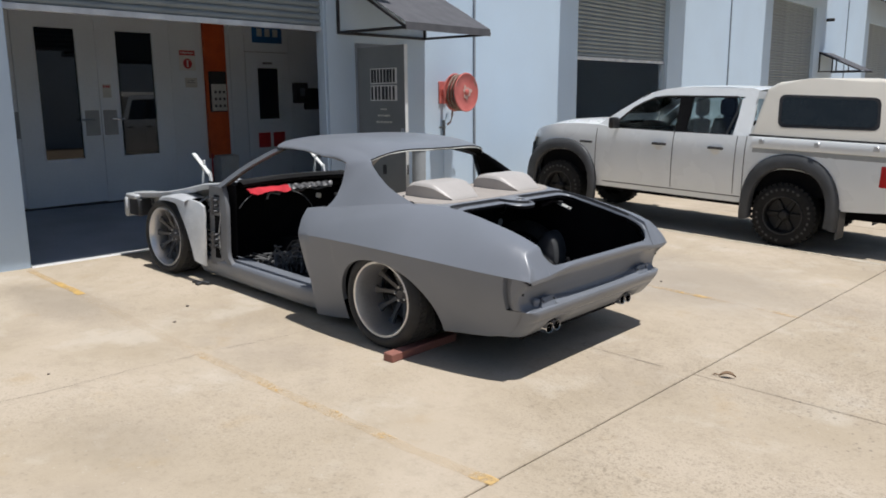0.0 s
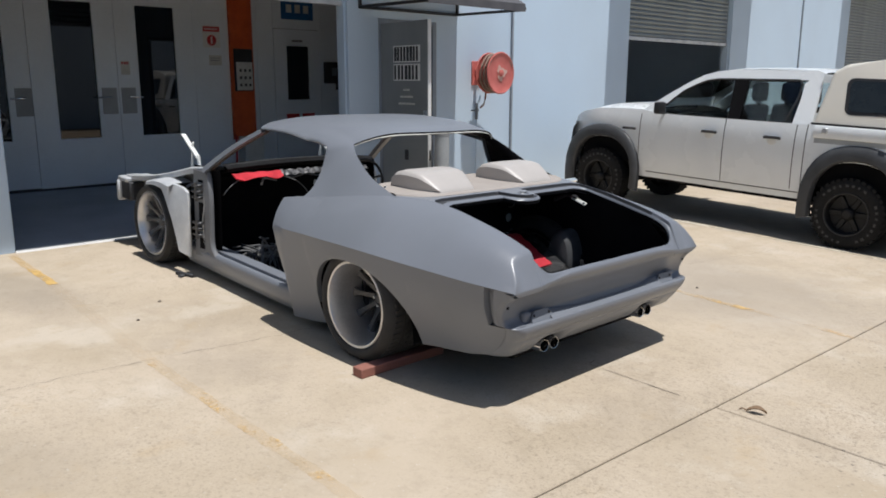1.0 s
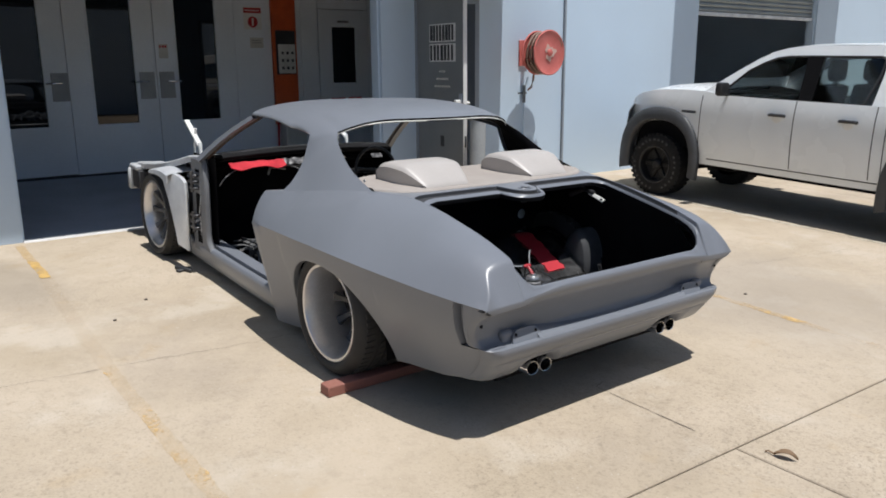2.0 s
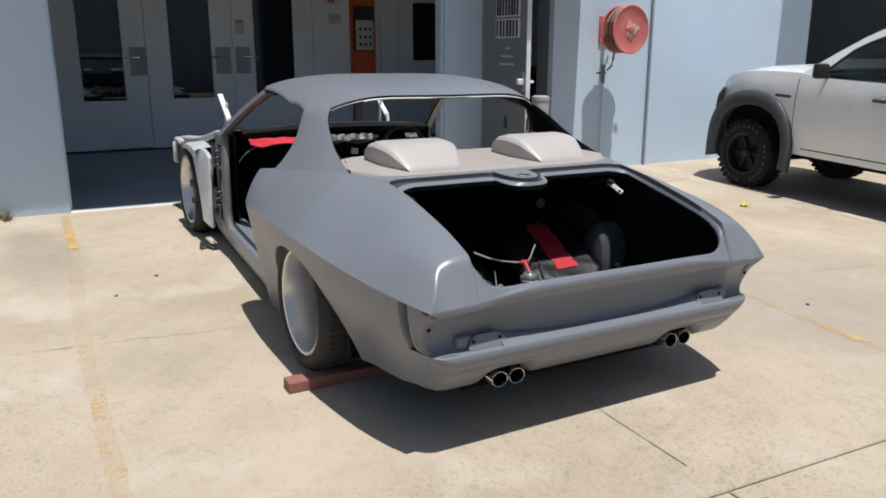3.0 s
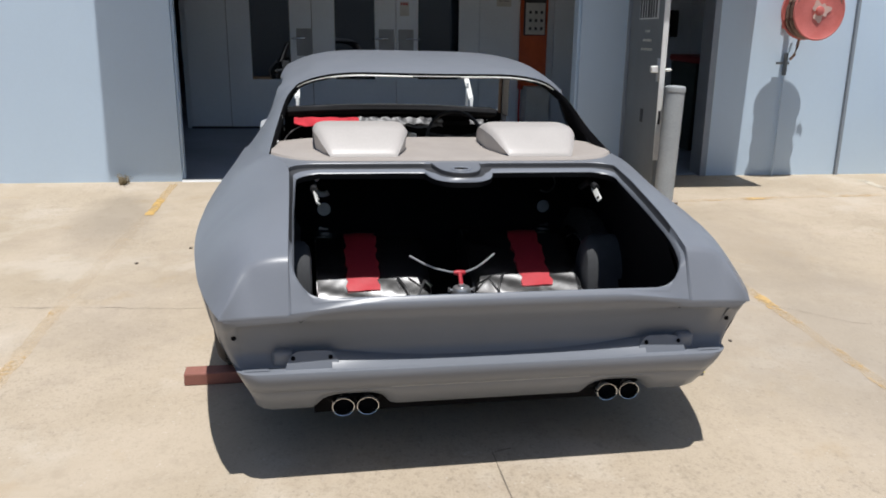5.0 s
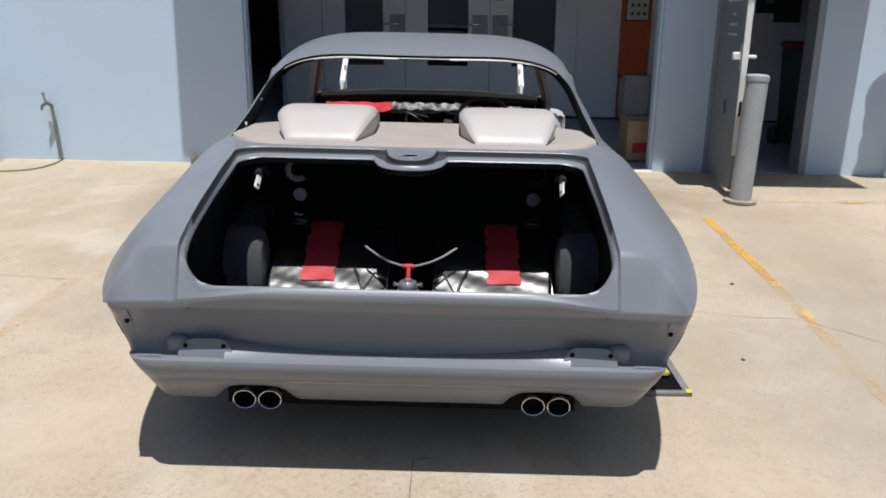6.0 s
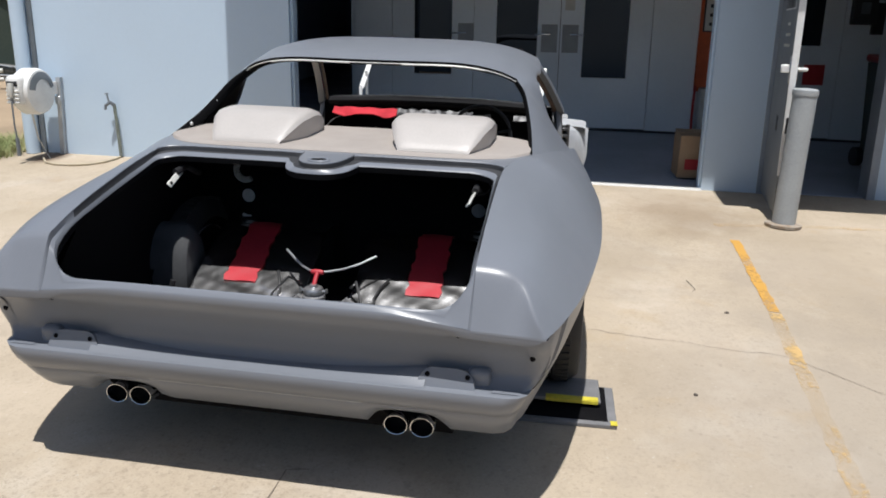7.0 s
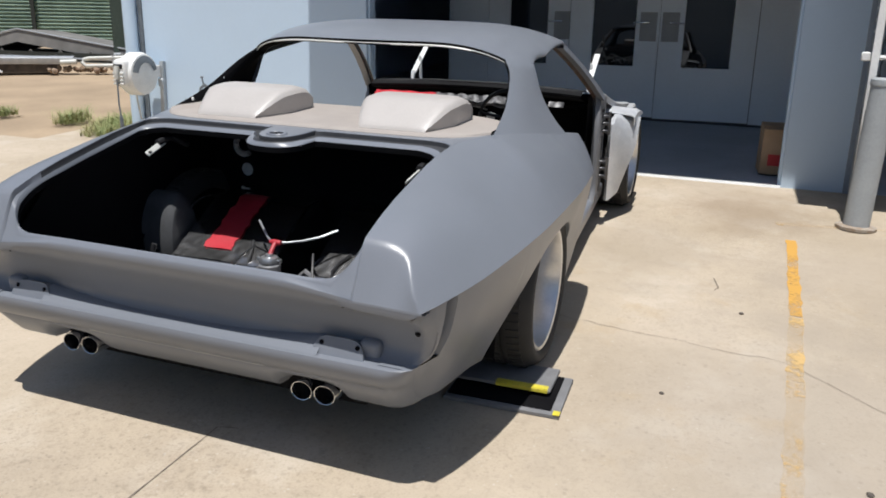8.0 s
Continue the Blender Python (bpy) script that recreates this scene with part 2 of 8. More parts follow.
M_RIMLIP = mat("brushed_rim_barrel", (0.72, 0.72, 0.72), 0.30, 0.8, color2=(0.62, 0.62, 0.63), scale=3)
M_SPOKE = mat("gunmetal_spokes", (0.10, 0.10, 0.105), 0.4, 0.6)
M_REDTAPE = mat("bright_red_tape", (0.50, 0.028, 0.042), 0.5, color2=(0.42, 0.024, 0.036))
M_WOOD = mat("reddish_timber", (0.30, 0.125, 0.10), 0.8, color2=(0.26, 0.11, 0.08), scale=5, stretch=(1, 1, 1), bump=0.4)
M_RAMP = mat("grey_ramp_board", (0.20, 0.20, 0.205), 0.75, color2=(0.15, 0.15, 0.155), scale=9, bump=0.3)
M_YTAPE = mat("yellow_edge_tape", (0.68, 0.58, 0.05), 0.6, color2=(0.5, 0.42, 0.05), scale=20)
M_UTE = mat("white_ute_paint", (0.79, 0.82, 0.835), 0.28, color2=(0.74, 0.77, 0.785), scale=2, coat=0.5, grain=0.015)
M_CANOPY = mat("cream_canopy_fibreglass", (0.74, 0.70, 0.62), 0.35, color2=(0.68, 0.645, 0.57), scale=2, coat=0.3, grain=0.02)
M_FLARE = mat("grey_flare_plastic", (0.060, 0.063, 0.068), 0.55, color2=(0.045, 0.047, 0.05))
def thin_glass(name, tint, gloss=0.12):
    """Thin tinted pane: tinted see-through with a mirror-like gloss that grows at grazing angles."""
    m = bpy.data.materials.new(name)
    m.use_nodes = True
    nt = m.node_tree
    n, l = nt.nodes, nt.links
    n.remove(n["Principled BSDF"])
    tr = n.new("ShaderNodeBsdfTransparent")
    tr.inputs["Color"].default_value = (*tint, 1)
    gl = n.new("ShaderNodeBsdfGlossy")
    gl.inputs["Roughness"].default_value = 0.03
    fr = n.new("ShaderNodeFresnel")
    fr.inputs["IOR"].default_value = 1.5
    mx = n.new("ShaderNodeMixShader")
    l.new(fr.outputs["Fac"], mx.inputs["Fac"])
    l.new(tr.outputs["BSDF"], mx.inputs[1])
    l.new(gl.outputs["BSDF"], mx.inputs[2])
    l.new(mx.outputs["Shader"], n["Material Output"].inputs["Surface"])
    return m


M_TINT = thin_glass("tinted_side_glass", (0.78, 0.82, 0.81))
M_UTEGLASS = mat("tinted_ute_glass", (0.02, 0.024, 0.024), 0.04, color2=(0.014, 0.018, 0.018), spec=0.7)
M_UTEWHEEL = mat("dark_alloy", (0.012, 0.012, 0.0125), 0.55, 0.2)
M_TAILRED = mat("red_lens", (0.5, 0.02, 0.02), 0.15)
M_LEAF = mat("dry_leaf", (0.22, 0.14, 0.08), 0.8)
M_FLOWER = mat("yellow_flower", (0.70, 0.55, 0.05), 0.7)
M_GRASS = mat("grass_blades", (0.22, 0.28, 0.10), 0.7, color2=(0.42, 0.38, 0.19), scale=3)
M_SHED = mat("green_shed_sheet", (0.235, 0.335, 0.265), 0.5, color2=(0.15, 0.225, 0.175), scale=2)
M_SHEDDARK = mat("dark_louvre_gap", (0.03, 0.035, 0.03), 0.8)
M_TARP = mat("weathered_grey_sheet", (0.20, 0.195, 0.185), 0.8, color2=(0.12, 0.118, 0.11), scale=2)
M_GALV = mat("galvanised_pipe", (0.48, 0.50, 0.52), 0.45, 0.5, color2=(0.4, 0.42, 0.44), scale=9)


def paint_mat(name, color, wear, veil):
    """Worn line paint: where it is rubbed away only a thin veil of it is left on the concrete."""
    m = bpy.data.materials.new(name)
    m.use_nodes = True
    nt = m.node_tree
    n, l = nt.nodes, nt.links
    b = n["Principled BSDF"]
    b.inputs["Roughness"].default_value = 0.85
    b.inputs["Base Color"].default_value = (*color, 1)
    geo = n.new("ShaderNodeNewGeometry")
    t = n.new("ShaderNodeTexNoise")
    t.inputs["Scale"].default_value, t.inputs["Detail"].default_value = 3.0, 8
    t2 = n.new("ShaderNodeTexNoise")
    t2.inputs["Scale"].default_value, t2.inputs["Detail"].default_value = 40, 4
    l.new(geo.outputs["Position"], t.inputs["Vector"])
    l.new(geo.outputs["Position"], t2.inputs["Vector"])
    ad = n.new("ShaderNodeMath")
    ad.operation = "MULTIPLY_ADD"
    ad.inputs[1].default_value = 0.35
    l.new(t2.outputs["Fac"], ad.inputs[0])
    l.new(t.outputs["Fac"], ad.inputs[2])
    r = n.new("ShaderNodeMapRange")
    r.inputs["From Min"].default_value, r.inputs["From Max"].default_value = wear, wear + 0.16
    r.inputs["To Min"].default_value, r.inputs["To Max"].default_value = 0.85, veil
    l.new(ad.outputs[0], r.inputs["Value"])
    l.new(r.outputs["Result"], b.inputs["Alpha"])
    return m


M_YLINE = paint_mat("worn_yellow_line", (0.64, 0.35, 0.07), 0.66, 0.2)
M_YFADED = paint_mat("faded_yellow_line", (0.63, 0.42, 0.17), 0.49, 0.10)
M_YWORN = paint_mat("rubbed_yellow_line", (0.62, 0.40, 0.13), 0.55, 0.25)
M_YGHOST = paint_mat("nearly_gone_yellow_line", (0.62, 0.44, 0.24), 0.38, 0.05)
M_WLINE = paint_mat("faded_white_line", (0.58, 0.52, 0.42), 0.62, 0.2)


# ---- mesh helpers ----
def link(name, bm, material, parent=None, label="", smooth=True, m=None, recalc=True):
    if recalc:
        bmesh.ops.recalc_face_normals(bm, faces=bm.faces)
    me = bpy.data.meshes.new(name)
    bm.to_mesh(me)
    bm.free()
    for p in me.polygons:
        p.use_smooth = smooth
    if smooth:
        me.set_sharp_from_angle(angle=radians(38))
    for mm in material if isinstance(material, (list, tuple)) else (material,):
        me.materials.append(mm)
    ob = new(name, me)
    if parent is not None:
        ob.parent = parent
    if m is not None:
        ob.matrix_basis = m
    if label:
        tagged(ob, label)
    return ob


def part(name, bm, material, parent, label="", smooth=True, m=None, recalc=True):
    return link(name, bm, material, parent, label, smooth, m, recalc)


def thing(name, label, category, m=None, group="", kind=""):
    ob = new(name)
    ob.empty_display_size = 0.1
    if m is not None:
        ob.matrix_basis = m
    return tagged(ob, label, category, group, kind)


def box(bm, x0, x1, y0, y1, z0, z1, bev=0.0, m=None, seg=1):
    g = bmesh.new()
    bmesh.ops.create_cube(g, size=1)
    for v in g.verts:
        v.co = Vector(((x0 + x1) / 2 + v.co.x * (x1 - x0), (y0 + y1) / 2 + v.co.y * (y1 - y0), (z0 + z1) / 2 + v.co.z * (z1 - z0)))
    if bev:
        bmesh.ops.bevel(g, geom=g.edges[:], offset=bev, segments=seg, profile=0.5, affect="EDGES")
    absorb(bm, g, m)
    return bm


def absorb(bm, g, m=None):
    vs = [bm.verts.new(m @ v.co if m is not None else v.co) for v in g.verts]
    g.verts.index_update()
    for f in g.faces:
        try:
            nf = bm.faces.new([vs[v.index] for v in f.verts])
            nf.material_index = f.material_index
        except ValueError:
            pass
    g.free()


def grid(bm, rows, close=False, weld=False):
    """Skin of a net of points; close joins the last column to the first."""
    vs = [[bm.verts.new(p) for p in r] for r in rows]
    n = len(vs[0])
    for a, b in zip(vs, vs[1:]):
        for i in range(n if close else n - 1):
            j = (i + 1) % n
            try:
                bm.faces.new((a[i], a[j], b[j], b[i]))
            except ValueError:
                pass
    return vs


def tube(bm, pts, r, seg=8, cap=True):
    pts = [Vector(p) for p in pts]
    rings = []
    up = Vector((0, 0, 1))
    for i, p in enumerate(pts):
        d = (pts[min(i + 1, len(pts) - 1)] - pts[max(i - 1, 0)]).normalized()
        a = d.cross(up if abs(d.z) < 0.95 else Vector((1, 0, 0))).normalized()
        b = d.cross(a).normalized()
        rr = r[i] if isinstance(r, (list, tuple)) else r
        rings.append([p + (a * math.cos(k * math.tau / seg) + b * math.sin(k * math.tau / seg)) * rr for k in range(seg)])
    vs = grid(bm, rings, close=True)
    if cap:
        for ring in (vs[0], vs[-1]):
            try:
                bm.faces.new(ring)
            except ValueError:
                pass
    return bm


def lathe(bm, prof, seg=32, m=None, mats=None):
    """Turns (radius, height) pairs about the local z axis."""
    g = bmesh.new()
    rings = [[Vector((r * math.cos(k * math.tau / seg), r * math.sin(k * math.tau / seg), h)) for k in range(seg)] for r, h in prof]
    grid(g, rings, close=True)
    bmesh.ops.remove_doubles(g, verts=g.verts, dist=1e-5)
    absorb(bm, g, m)
    return bm


def bez(p0, p1, p2, p3, t):
    return p0 * (1 - t) ** 3 + p1 * 3 * t * (1 - t) ** 2 + p2 * 3 * t * t * (1 - t) + p3 * t ** 3


def lerp_table(table, x):
    """Smooth value from (x, value) pairs in rising order."""
    if x <= table[0][0]:
        return table[0][1]
    for (a, va), (b, vb) in zip(table, table[1:]):
        if x <= b:
            t = (x - a) / (b - a)
            return va + (vb - va) * t
    return table[-1][1]


def smooth_table(table, x):
    """Catmull-Rom through (x, value) pairs in rising order."""
    n = len(table)
    if x <= table[0][0]:
        return table[0][1]
    if x >= table[-1][0]:
        return table[-1][1]
    for i in range(n - 1):
        if x <= table[i + 1][0]:
            break
    x0, v0 = table[i]
    x1, v1 = table[i + 1]
    sl = lambda k: (table[min(k + 1, n - 1)][1] - table[max(k - 1, 0)][1]) / (table[min(k + 1, n - 1)][0] - table[max(k - 1, 0)][0])
    h = x1 - x0
    t = (x - x0) / h
    return (2 * t**3 - 3 * t * t + 1) * v0 + (t**3 - 2 * t * t + t) * h * sl(i) + (-2 * t**3 + 3 * t * t) * v1 + (t**3 - t * t) * h * sl(i + 1)


def solidify(bm, d):
    """Gives a skin a thickness d against its normals."""
    bmesh.ops.recalc_face_normals(bm, faces=bm.faces)
    bmesh.ops.solidify(bm, geom=bm.faces[:], thickness=d)
    return bm


def bars(name, w, h, n, material, parent, m, label=""):
    """Unreadable writing as a row of plain bars of its size."""
    bm = bmesh.new()
    r = random.Random(7 * n)
    step = w / n
    for i in range(n):
        k = r.uniform(0.55, 0.85)
        box(bm, -w / 2 + i * step, -w / 2 + i * step + step * k, -h / 2, h / 2, 0, 0.002)
    return part(name, bm, material, parent, label, smooth=False, m=m)

# ---- ground ----
def ground_sheet():
    xs = [-900, -300, -120, -60, -30, -20, -14, -11, -9, -7.4, -5, -3, -1, 1, 3, 5, 8, 20, 60, 200, 900]
    ys = [-900, -300, -120, -60, -25, -16, -10, -6, -3, -1, 1, 4, 8, 12, 18, 26, 36, 60, 120, 300, 900]
    bm = bmesh.new()
    grid(bm, [[Vector((x, y, gz(x, y) - 0.03)) for y in ys] for x in xs])
    return tagged(link("ground", bm, M_DIRT), "pale brown bare dirt ground round the concrete apron", "ground", kind="structure")


ground_sheet()
FX = -7.41  # the facade's outer face
SKEW = 0.0575


def slab(bm, x0, x1, y0, y1, th=0.12, ch=0.006):
    """One poured bay between joints; its cross joints run a little askew."""
    def P(x, y, dz):
        xx = x + SKEW * (y - 2.5) if x > -7.0 else x
        return Vector((xx, y, gz(xx, y) + dz))
    ny = max(2, int((y1 - y0) / 3))
    top = [(x0 + ch, x1 - ch)]
    ysl = [y0 + (y1 - y0) * i / ny for i in range(ny + 1)]
    rows = []
    for i, y in enumerate(ysl):
        yy = y + (ch if i == 0 else -ch if i == ny else 0)
        rows.append([P(x0, y, -th), P(x0, y, -ch), P(x0 + ch, yy, 0), P(x1 - ch, yy, 0), P(x1, y, -ch), P(x1, y, -th)])
    vs = grid(bm, rows)
    for r, yy in ((rows[0], y0), (rows[-1], y1)):
        e = [bm.verts.new(p) for p in (r[1] - Vector((0, 0, th)), r[1], r[2], r[3], r[4], r[4] - Vector((0, 0, th)))]
        bm.faces.new(e)


def pavement():
    root = thing("pavement", "sunlit beige concrete apron cast in large bays", "pavement", kind="structure")
    bm = bmesh.new()
    xs = [-7.5, -1.85, 3.2, 9.0]
    g = 0.005
    ysplit = {0: [-0.35, 12.0, 26.0, 60.0], 1: [-0.35, 4.70, 12.0, 26.0, 60.0], 2: [-0.35, 4.7, 12.0, 26.0, 60.0]}
    for i, (a, b) in enumerate(zip(xs, xs[1:])):
        for c, d in zip(ysplit[i], ysplit[i][1:]):
            bm = bmesh.new()
            slab(bm, a + (g if i else 0), b - g, c + g, d - g)
            part("slab", bm, M_CONC, root, smooth=False)
    bm = bmesh.new()
    grid(bm, [[Vector((x, y, gz(x, y) - 0.018)) for y in (-0.34, 10, 30, 59)] for x in (-7.45, 0, 8.9)])
    part("joint_bed", bm, M_BASE, root)
    return root


pavement()


def crack(pts, w, seed):
    r = random.Random(seed)
    bm = bmesh.new()
    rows = []
    for (x0, y0), (x1, y1) in zip(pts, pts[1:]):
        n = max(2, int(math.hypot(x1 - x0, y1 - y0) / 0.06))
        for i in range(n):
            t = i / n
            x = x0 + (x1 - x0) * t + r.uniform(-0.012, 0.012)
            y = y0 + (y1 - y0) * t
            ww = w * r.uniform(0.3, 1.0)
            dx, dy = (x1 - x0), (y1 - y0)
            k = math.hypot(dx, dy)
            nx, ny = -dy / k * ww / 2, dx / k * ww / 2
            rows.append([Vector((x + nx, y + ny, gz(x, y) + 0.003)), Vector((x - nx, y - ny, gz(x, y) + 0.003))])
    grid(bm, rows)
    return tagged(link("crack", bm, M_CRACK, smooth=False), "thin dark hairline crack across the concrete", "crack", "cracks in the concrete", "structure")


crack([(-4.45, 0.2), (-4.30, 2.48), (-4.16, 3.55), (-4.05, 5.5), (-3.88, 6.70), (-3.55, 7.03), (-3.35, 7.9), (-3.1, 9.2)], 0.0034, 3)
crack([(-2.55, 4.78), (-2.52, 4.70), (-1.85, 4.69)], 0.007, 9)
crack([(-4.9, 6.35), (-4.75, 6.38), (-4.62, 6.34)], 0.006, 5)


def line_strip(name, pts, w, material, label, dz=0.004):
    """Thin paint strip with a worn, uneven edge."""
    rr = random.Random(int(abs(pts[0][0]) * 100) + int(abs(pts[0][1]) * 10))
    bm = bmesh.new()
    rows = []
    for (x0, y0), (x1, y1) in zip(pts, pts[1:]):
        k = math.hypot(x1 - x0, y1 - y0)
        n = max(1, int(k / 0.05))
        nx, ny = -(y1 - y0) / k * w / 2, (x1 - x0) / k * w / 2
        for i in range(n):
            x, y = x0 + (x1 - x0) * i / n, y0 + (y1 - y0) * i / n
            a, b = rr.uniform(0.72, 1.05), rr.uniform(0.72, 1.05)
            rows.append([Vector((x + nx * a, y + ny * a, gz(x, y) + dz)), Vector((x - nx * b, y - ny * b, gz(x, y) + dz))])
    x, y = pts[-1]
    rows.append([Vector((x + nx * 0.8, y + ny * 0.8, gz(x, y) + dz)), Vector((x - nx * 0.8, y - ny * 0.8, gz(x, y) + dz))])
    grid(bm, rows)
    return tagged(link(name, bm, material, smooth=False), label, "line marking", "parking lines", "structure")


line_strip("parking_line", [(-7.30, 2.94), (-6.75, 2.915), (-6.20, 2.89)], 0.08, M_YWORN, "worn yellow parking line at the foot of the wall")
line_strip("parking_line", [(-6.20, 2.89), (-5.6, 2.83), (-4.3, 2.735)], 0.10, M_YGHOST, "almost rubbed-off yellow parking line on concrete")
line_strip("parking_line", [(-4.3, 2.735), (-3.68, 2.705), (-2.33, 2.66), (-1.82, 2.67)], 0.085, M_YFADED, "faded yellow parking line on concrete")
line_strip("parking_line", [(-5.84, 6.80), (-4.47, 6.76)], 0.072, M_YLINE, "bright yellow parking line on concrete")
line_strip("parking_line", [(-4.47, 6.76), (-3.3, 6.69), (-2.2, 6.62)], 0.08, M_YFADED, "faded yellow parking line on concrete")
line_strip("parking_line", [(-2.2, 6.62), (-1.2, 6.55)], 0.08, M_YGHOST, "almost rubbed-off yellow parking line on concrete")
line_strip("parking_line", [(-7.1, 9.85), (-4.1, 9.60), (-1.0, 9.40)], 0.10, M_WLINE, "faded pale parking line beside the white ute")
line_strip("parking_line", [(-6.22, 6.72), (-6.36, 7.6), (-6.45, 9.6)], 0.10, M_YFADED, "faded yellow line along the foot of the wall", 0.005)


# ---- building ----
OPEN1 = (3.0, 6.79)
DOORO = (7.26, 8.24)
OPEN2 = (12.86, 16.72)
OPEN3 = (23.5, 27.75)
OPEN4 = (35.0, 39.2)
TOP = 6.6


def wall_box(name, y0, y1, z0, z1, label, x0=FX - 0.2, x1=FX):
    bm = bmesh.new()
    box(bm, x0, x1, y0, y1, z0, z1)
    return tagged(link(name, bm, M_WALL, smooth=False), label, "wall", kind="structure")


SUNWALL = "pale blue painted rendered wall"
wall_box("wall_front", 0.2, OPEN1[0], -0.5, TOP, SUNWALL + " beside the roller door")
wall_box("wall_front", *OPEN1, 3.7, TOP, SUNWALL + " above the roller door")
wall_box("wall_front", OPEN1[1], DOORO[0], -0.5, TOP, SUNWALL + ", narrow pier beside the office door")
wall_box("wall_front", *DOORO, 2.23, TOP, SUNWALL + " above the office door")
wall_box("wall_front", DOORO[1], OPEN2[0], -0.6, TOP, SUNWALL + " behind the hose reel")
wall_box("wall_front", *OPEN2, 3.7, TOP, SUNWALL + " above the neighbour's roller door")
wall_box("wall_front", OPEN2[1], OPEN3[0], -0.7, TOP, SUNWALL + " between two neighbouring units")
wall_box("wall_front", *OPEN3, 4.2, TOP, SUNWALL + " above a far roller door")
wall_box("wall_front", OPEN3[1], OPEN4[0], -0.9, TOP, SUNWALL + " of a far unit")
wall_box("wall_front", *OPEN4, 4.2, TOP, SUNWALL + " above the last roller door")
wall_box("wall_front", OPEN4[1], 60, -1.2, TOP, SUNWALL + " at the far end")
wall_box("wall_side", 0.2, 0.4, -0.5, TOP, "pale blue end wall of the unit", -22, FX - 0.2)
wall_box("wall_side", 11.2, 11.4, -0.5, TOP, "pale blue party wall inside", -22, FX - 0.2)
wall_box("wall_back", 0.2, 60, -0.5, TOP, "plain wall at the back of the units", -22.2, -22)
wall_box("wall_side", 59.8, 60, -1.2, TOP, "plain end wall of the row", -22, FX - 0.2)
for yy in (19.5, 31.0, 45.0):
    wall_box("wall_side", yy, yy + 0.2, -1.2, TOP, "plain party wall between units", -22, FX - 0.2)

bm = bmesh.new()
box(bm, -22.2, FX, 0.2, 60, TOP, TOP + 0.15)
tagged(link("roof", bm, M_TRIM, smooth=False), "flat metal roof over the row of units", "roof", kind="structure")
bm = bmesh.new()
box(bm, -21.9, FX - 0.2, 0.4, 59.8, 4.7, 4.75)
tagged(link("ceiling", bm, M_CEIL, smooth=False), "pale lined ceiling inside the workshop", "ceiling", kind="structure")

bm = bmesh.new()
grid(bm, [[Vector((x, y, gz(x, y) + 0.006 - (0.0 if x < FX - 0.02 else 0.004))) for y in (0.4, 5, 11.2, 20, 40, 59.8)] for x in (FX - 0.04, -9, -12, -22)])
solidify(bm, -0.03)
tagged(link("floor", bm, M_FLOOR, smooth=False), "dark sealed concrete workshop floor in shade", "floor", kind="structure")

# sill strip at the roller-door opening
for (a, b) in (OPEN1, OPEN2):
    bm = bmesh.new()
    grid(bm, [[Vector((x, y, gz(x, y) + dz)) for y in (a, (a + b) / 2, b)] for x, dz in ((FX + 0.035, 0.0), (FX + 0.03, 0.012), (FX - 0.05, 0.014), (FX - 0.055, 0.0))])
    tagged(link("threshold", bm, M_WHITE, smooth=False), "pale concrete threshold strip of the roller door", "threshold", kind="structure")


def canopy_over(y0, y1, z, proj, drop):
    """Unseen projecting sheet-metal hood over a roller door, added to shade the wall."""
    t = thing("door_hood", "unseen projecting metal hood over the roller door, added to shade the wall", "hood", pose(FX, 0, 0), kind="structure")
    bm = bmesh.new()
    a = [Vector((0, y0, z + drop)), Vector((proj, y0, z)), Vector((proj, y1, z)), Vector((0, y1, z + drop))]
    vs = [bm.verts.new(p) for p in a] + [bm.verts.new(p + Vector((0, 0, 0.05))) for p in a]
    for f in ((0, 1, 2, 3), (7, 6, 5, 4), (0, 4, 5, 1), (1, 5, 6, 2), (2, 6, 7, 3), (3, 7, 4, 0)):
        bm.faces.new([vs[i] for i in f])
    part("hood_sheet", bm, M_AWNING, t, smooth=False)
    return t


canopy_over(2.45, 7.25, 4.04, 1.08, 0.55)
canopy_over(12.27, 17.58, 4.15, 1.08, 0.55)
canopy_over(22.9, 28.9, 4.6, 1.15, 0.55)
canopy_over(34.4, 40.4, 4.6, 1.15, 0.55)


def roller(y0, y1, bottom, top, label, x=FX - 0.1):
    root = thing("roller_door", label, "roller door", pose(x, 0, 0), "roller doors")
    p = 0.076
    bm = bmesh.new()
    prof = [(-0.012, 0.0), (0.0, 0.006), (0.014, 0.026), (0.016, 0.044), (0.006, 0.066), (-0.012, 0.076)]
    rows = [[Vector((dx, yy, dz)) for yy in (y0 + 0.02, y1 - 0.02)] for dx, dz in prof]
    grid(bm, rows)
    bmesh.ops.recalc_face_normals(bm, faces=bm.faces)
    first = None
    n = int((top - bottom) / p)
    for i in range(n):
        if first is None:
            first = part("slat", bm, M_ROLL, root, m=pose(0, 0, bottom + 0.06 + i * p), recalc=False)
        else:
            o = new("slat", first.data)
            o.parent = root
            o.matrix_basis = pose(0, 0, bottom + 0.06 + i * p)
    bm = bmesh.new()
    box(bm, -0.02, 0.03, y0 + 0.02, y1 - 0.02, bottom, bottom + 0.06, 0.004)
    part("bottom_rail", bm, M_ALU, root, "pale aluminium bottom rail")
    for yy in (y0, y1):
        bm = bmesh.new()
        s = 1 if yy == y0 else -1
        box(bm, -0.06, 0.06, min(yy, yy + s * 0.022), max(yy, yy + s * 0.022), gz(x, yy), top, 0.004)
        part("guide_rail", bm, M_WALL, root, "pale blue painted guide rail")
    return root


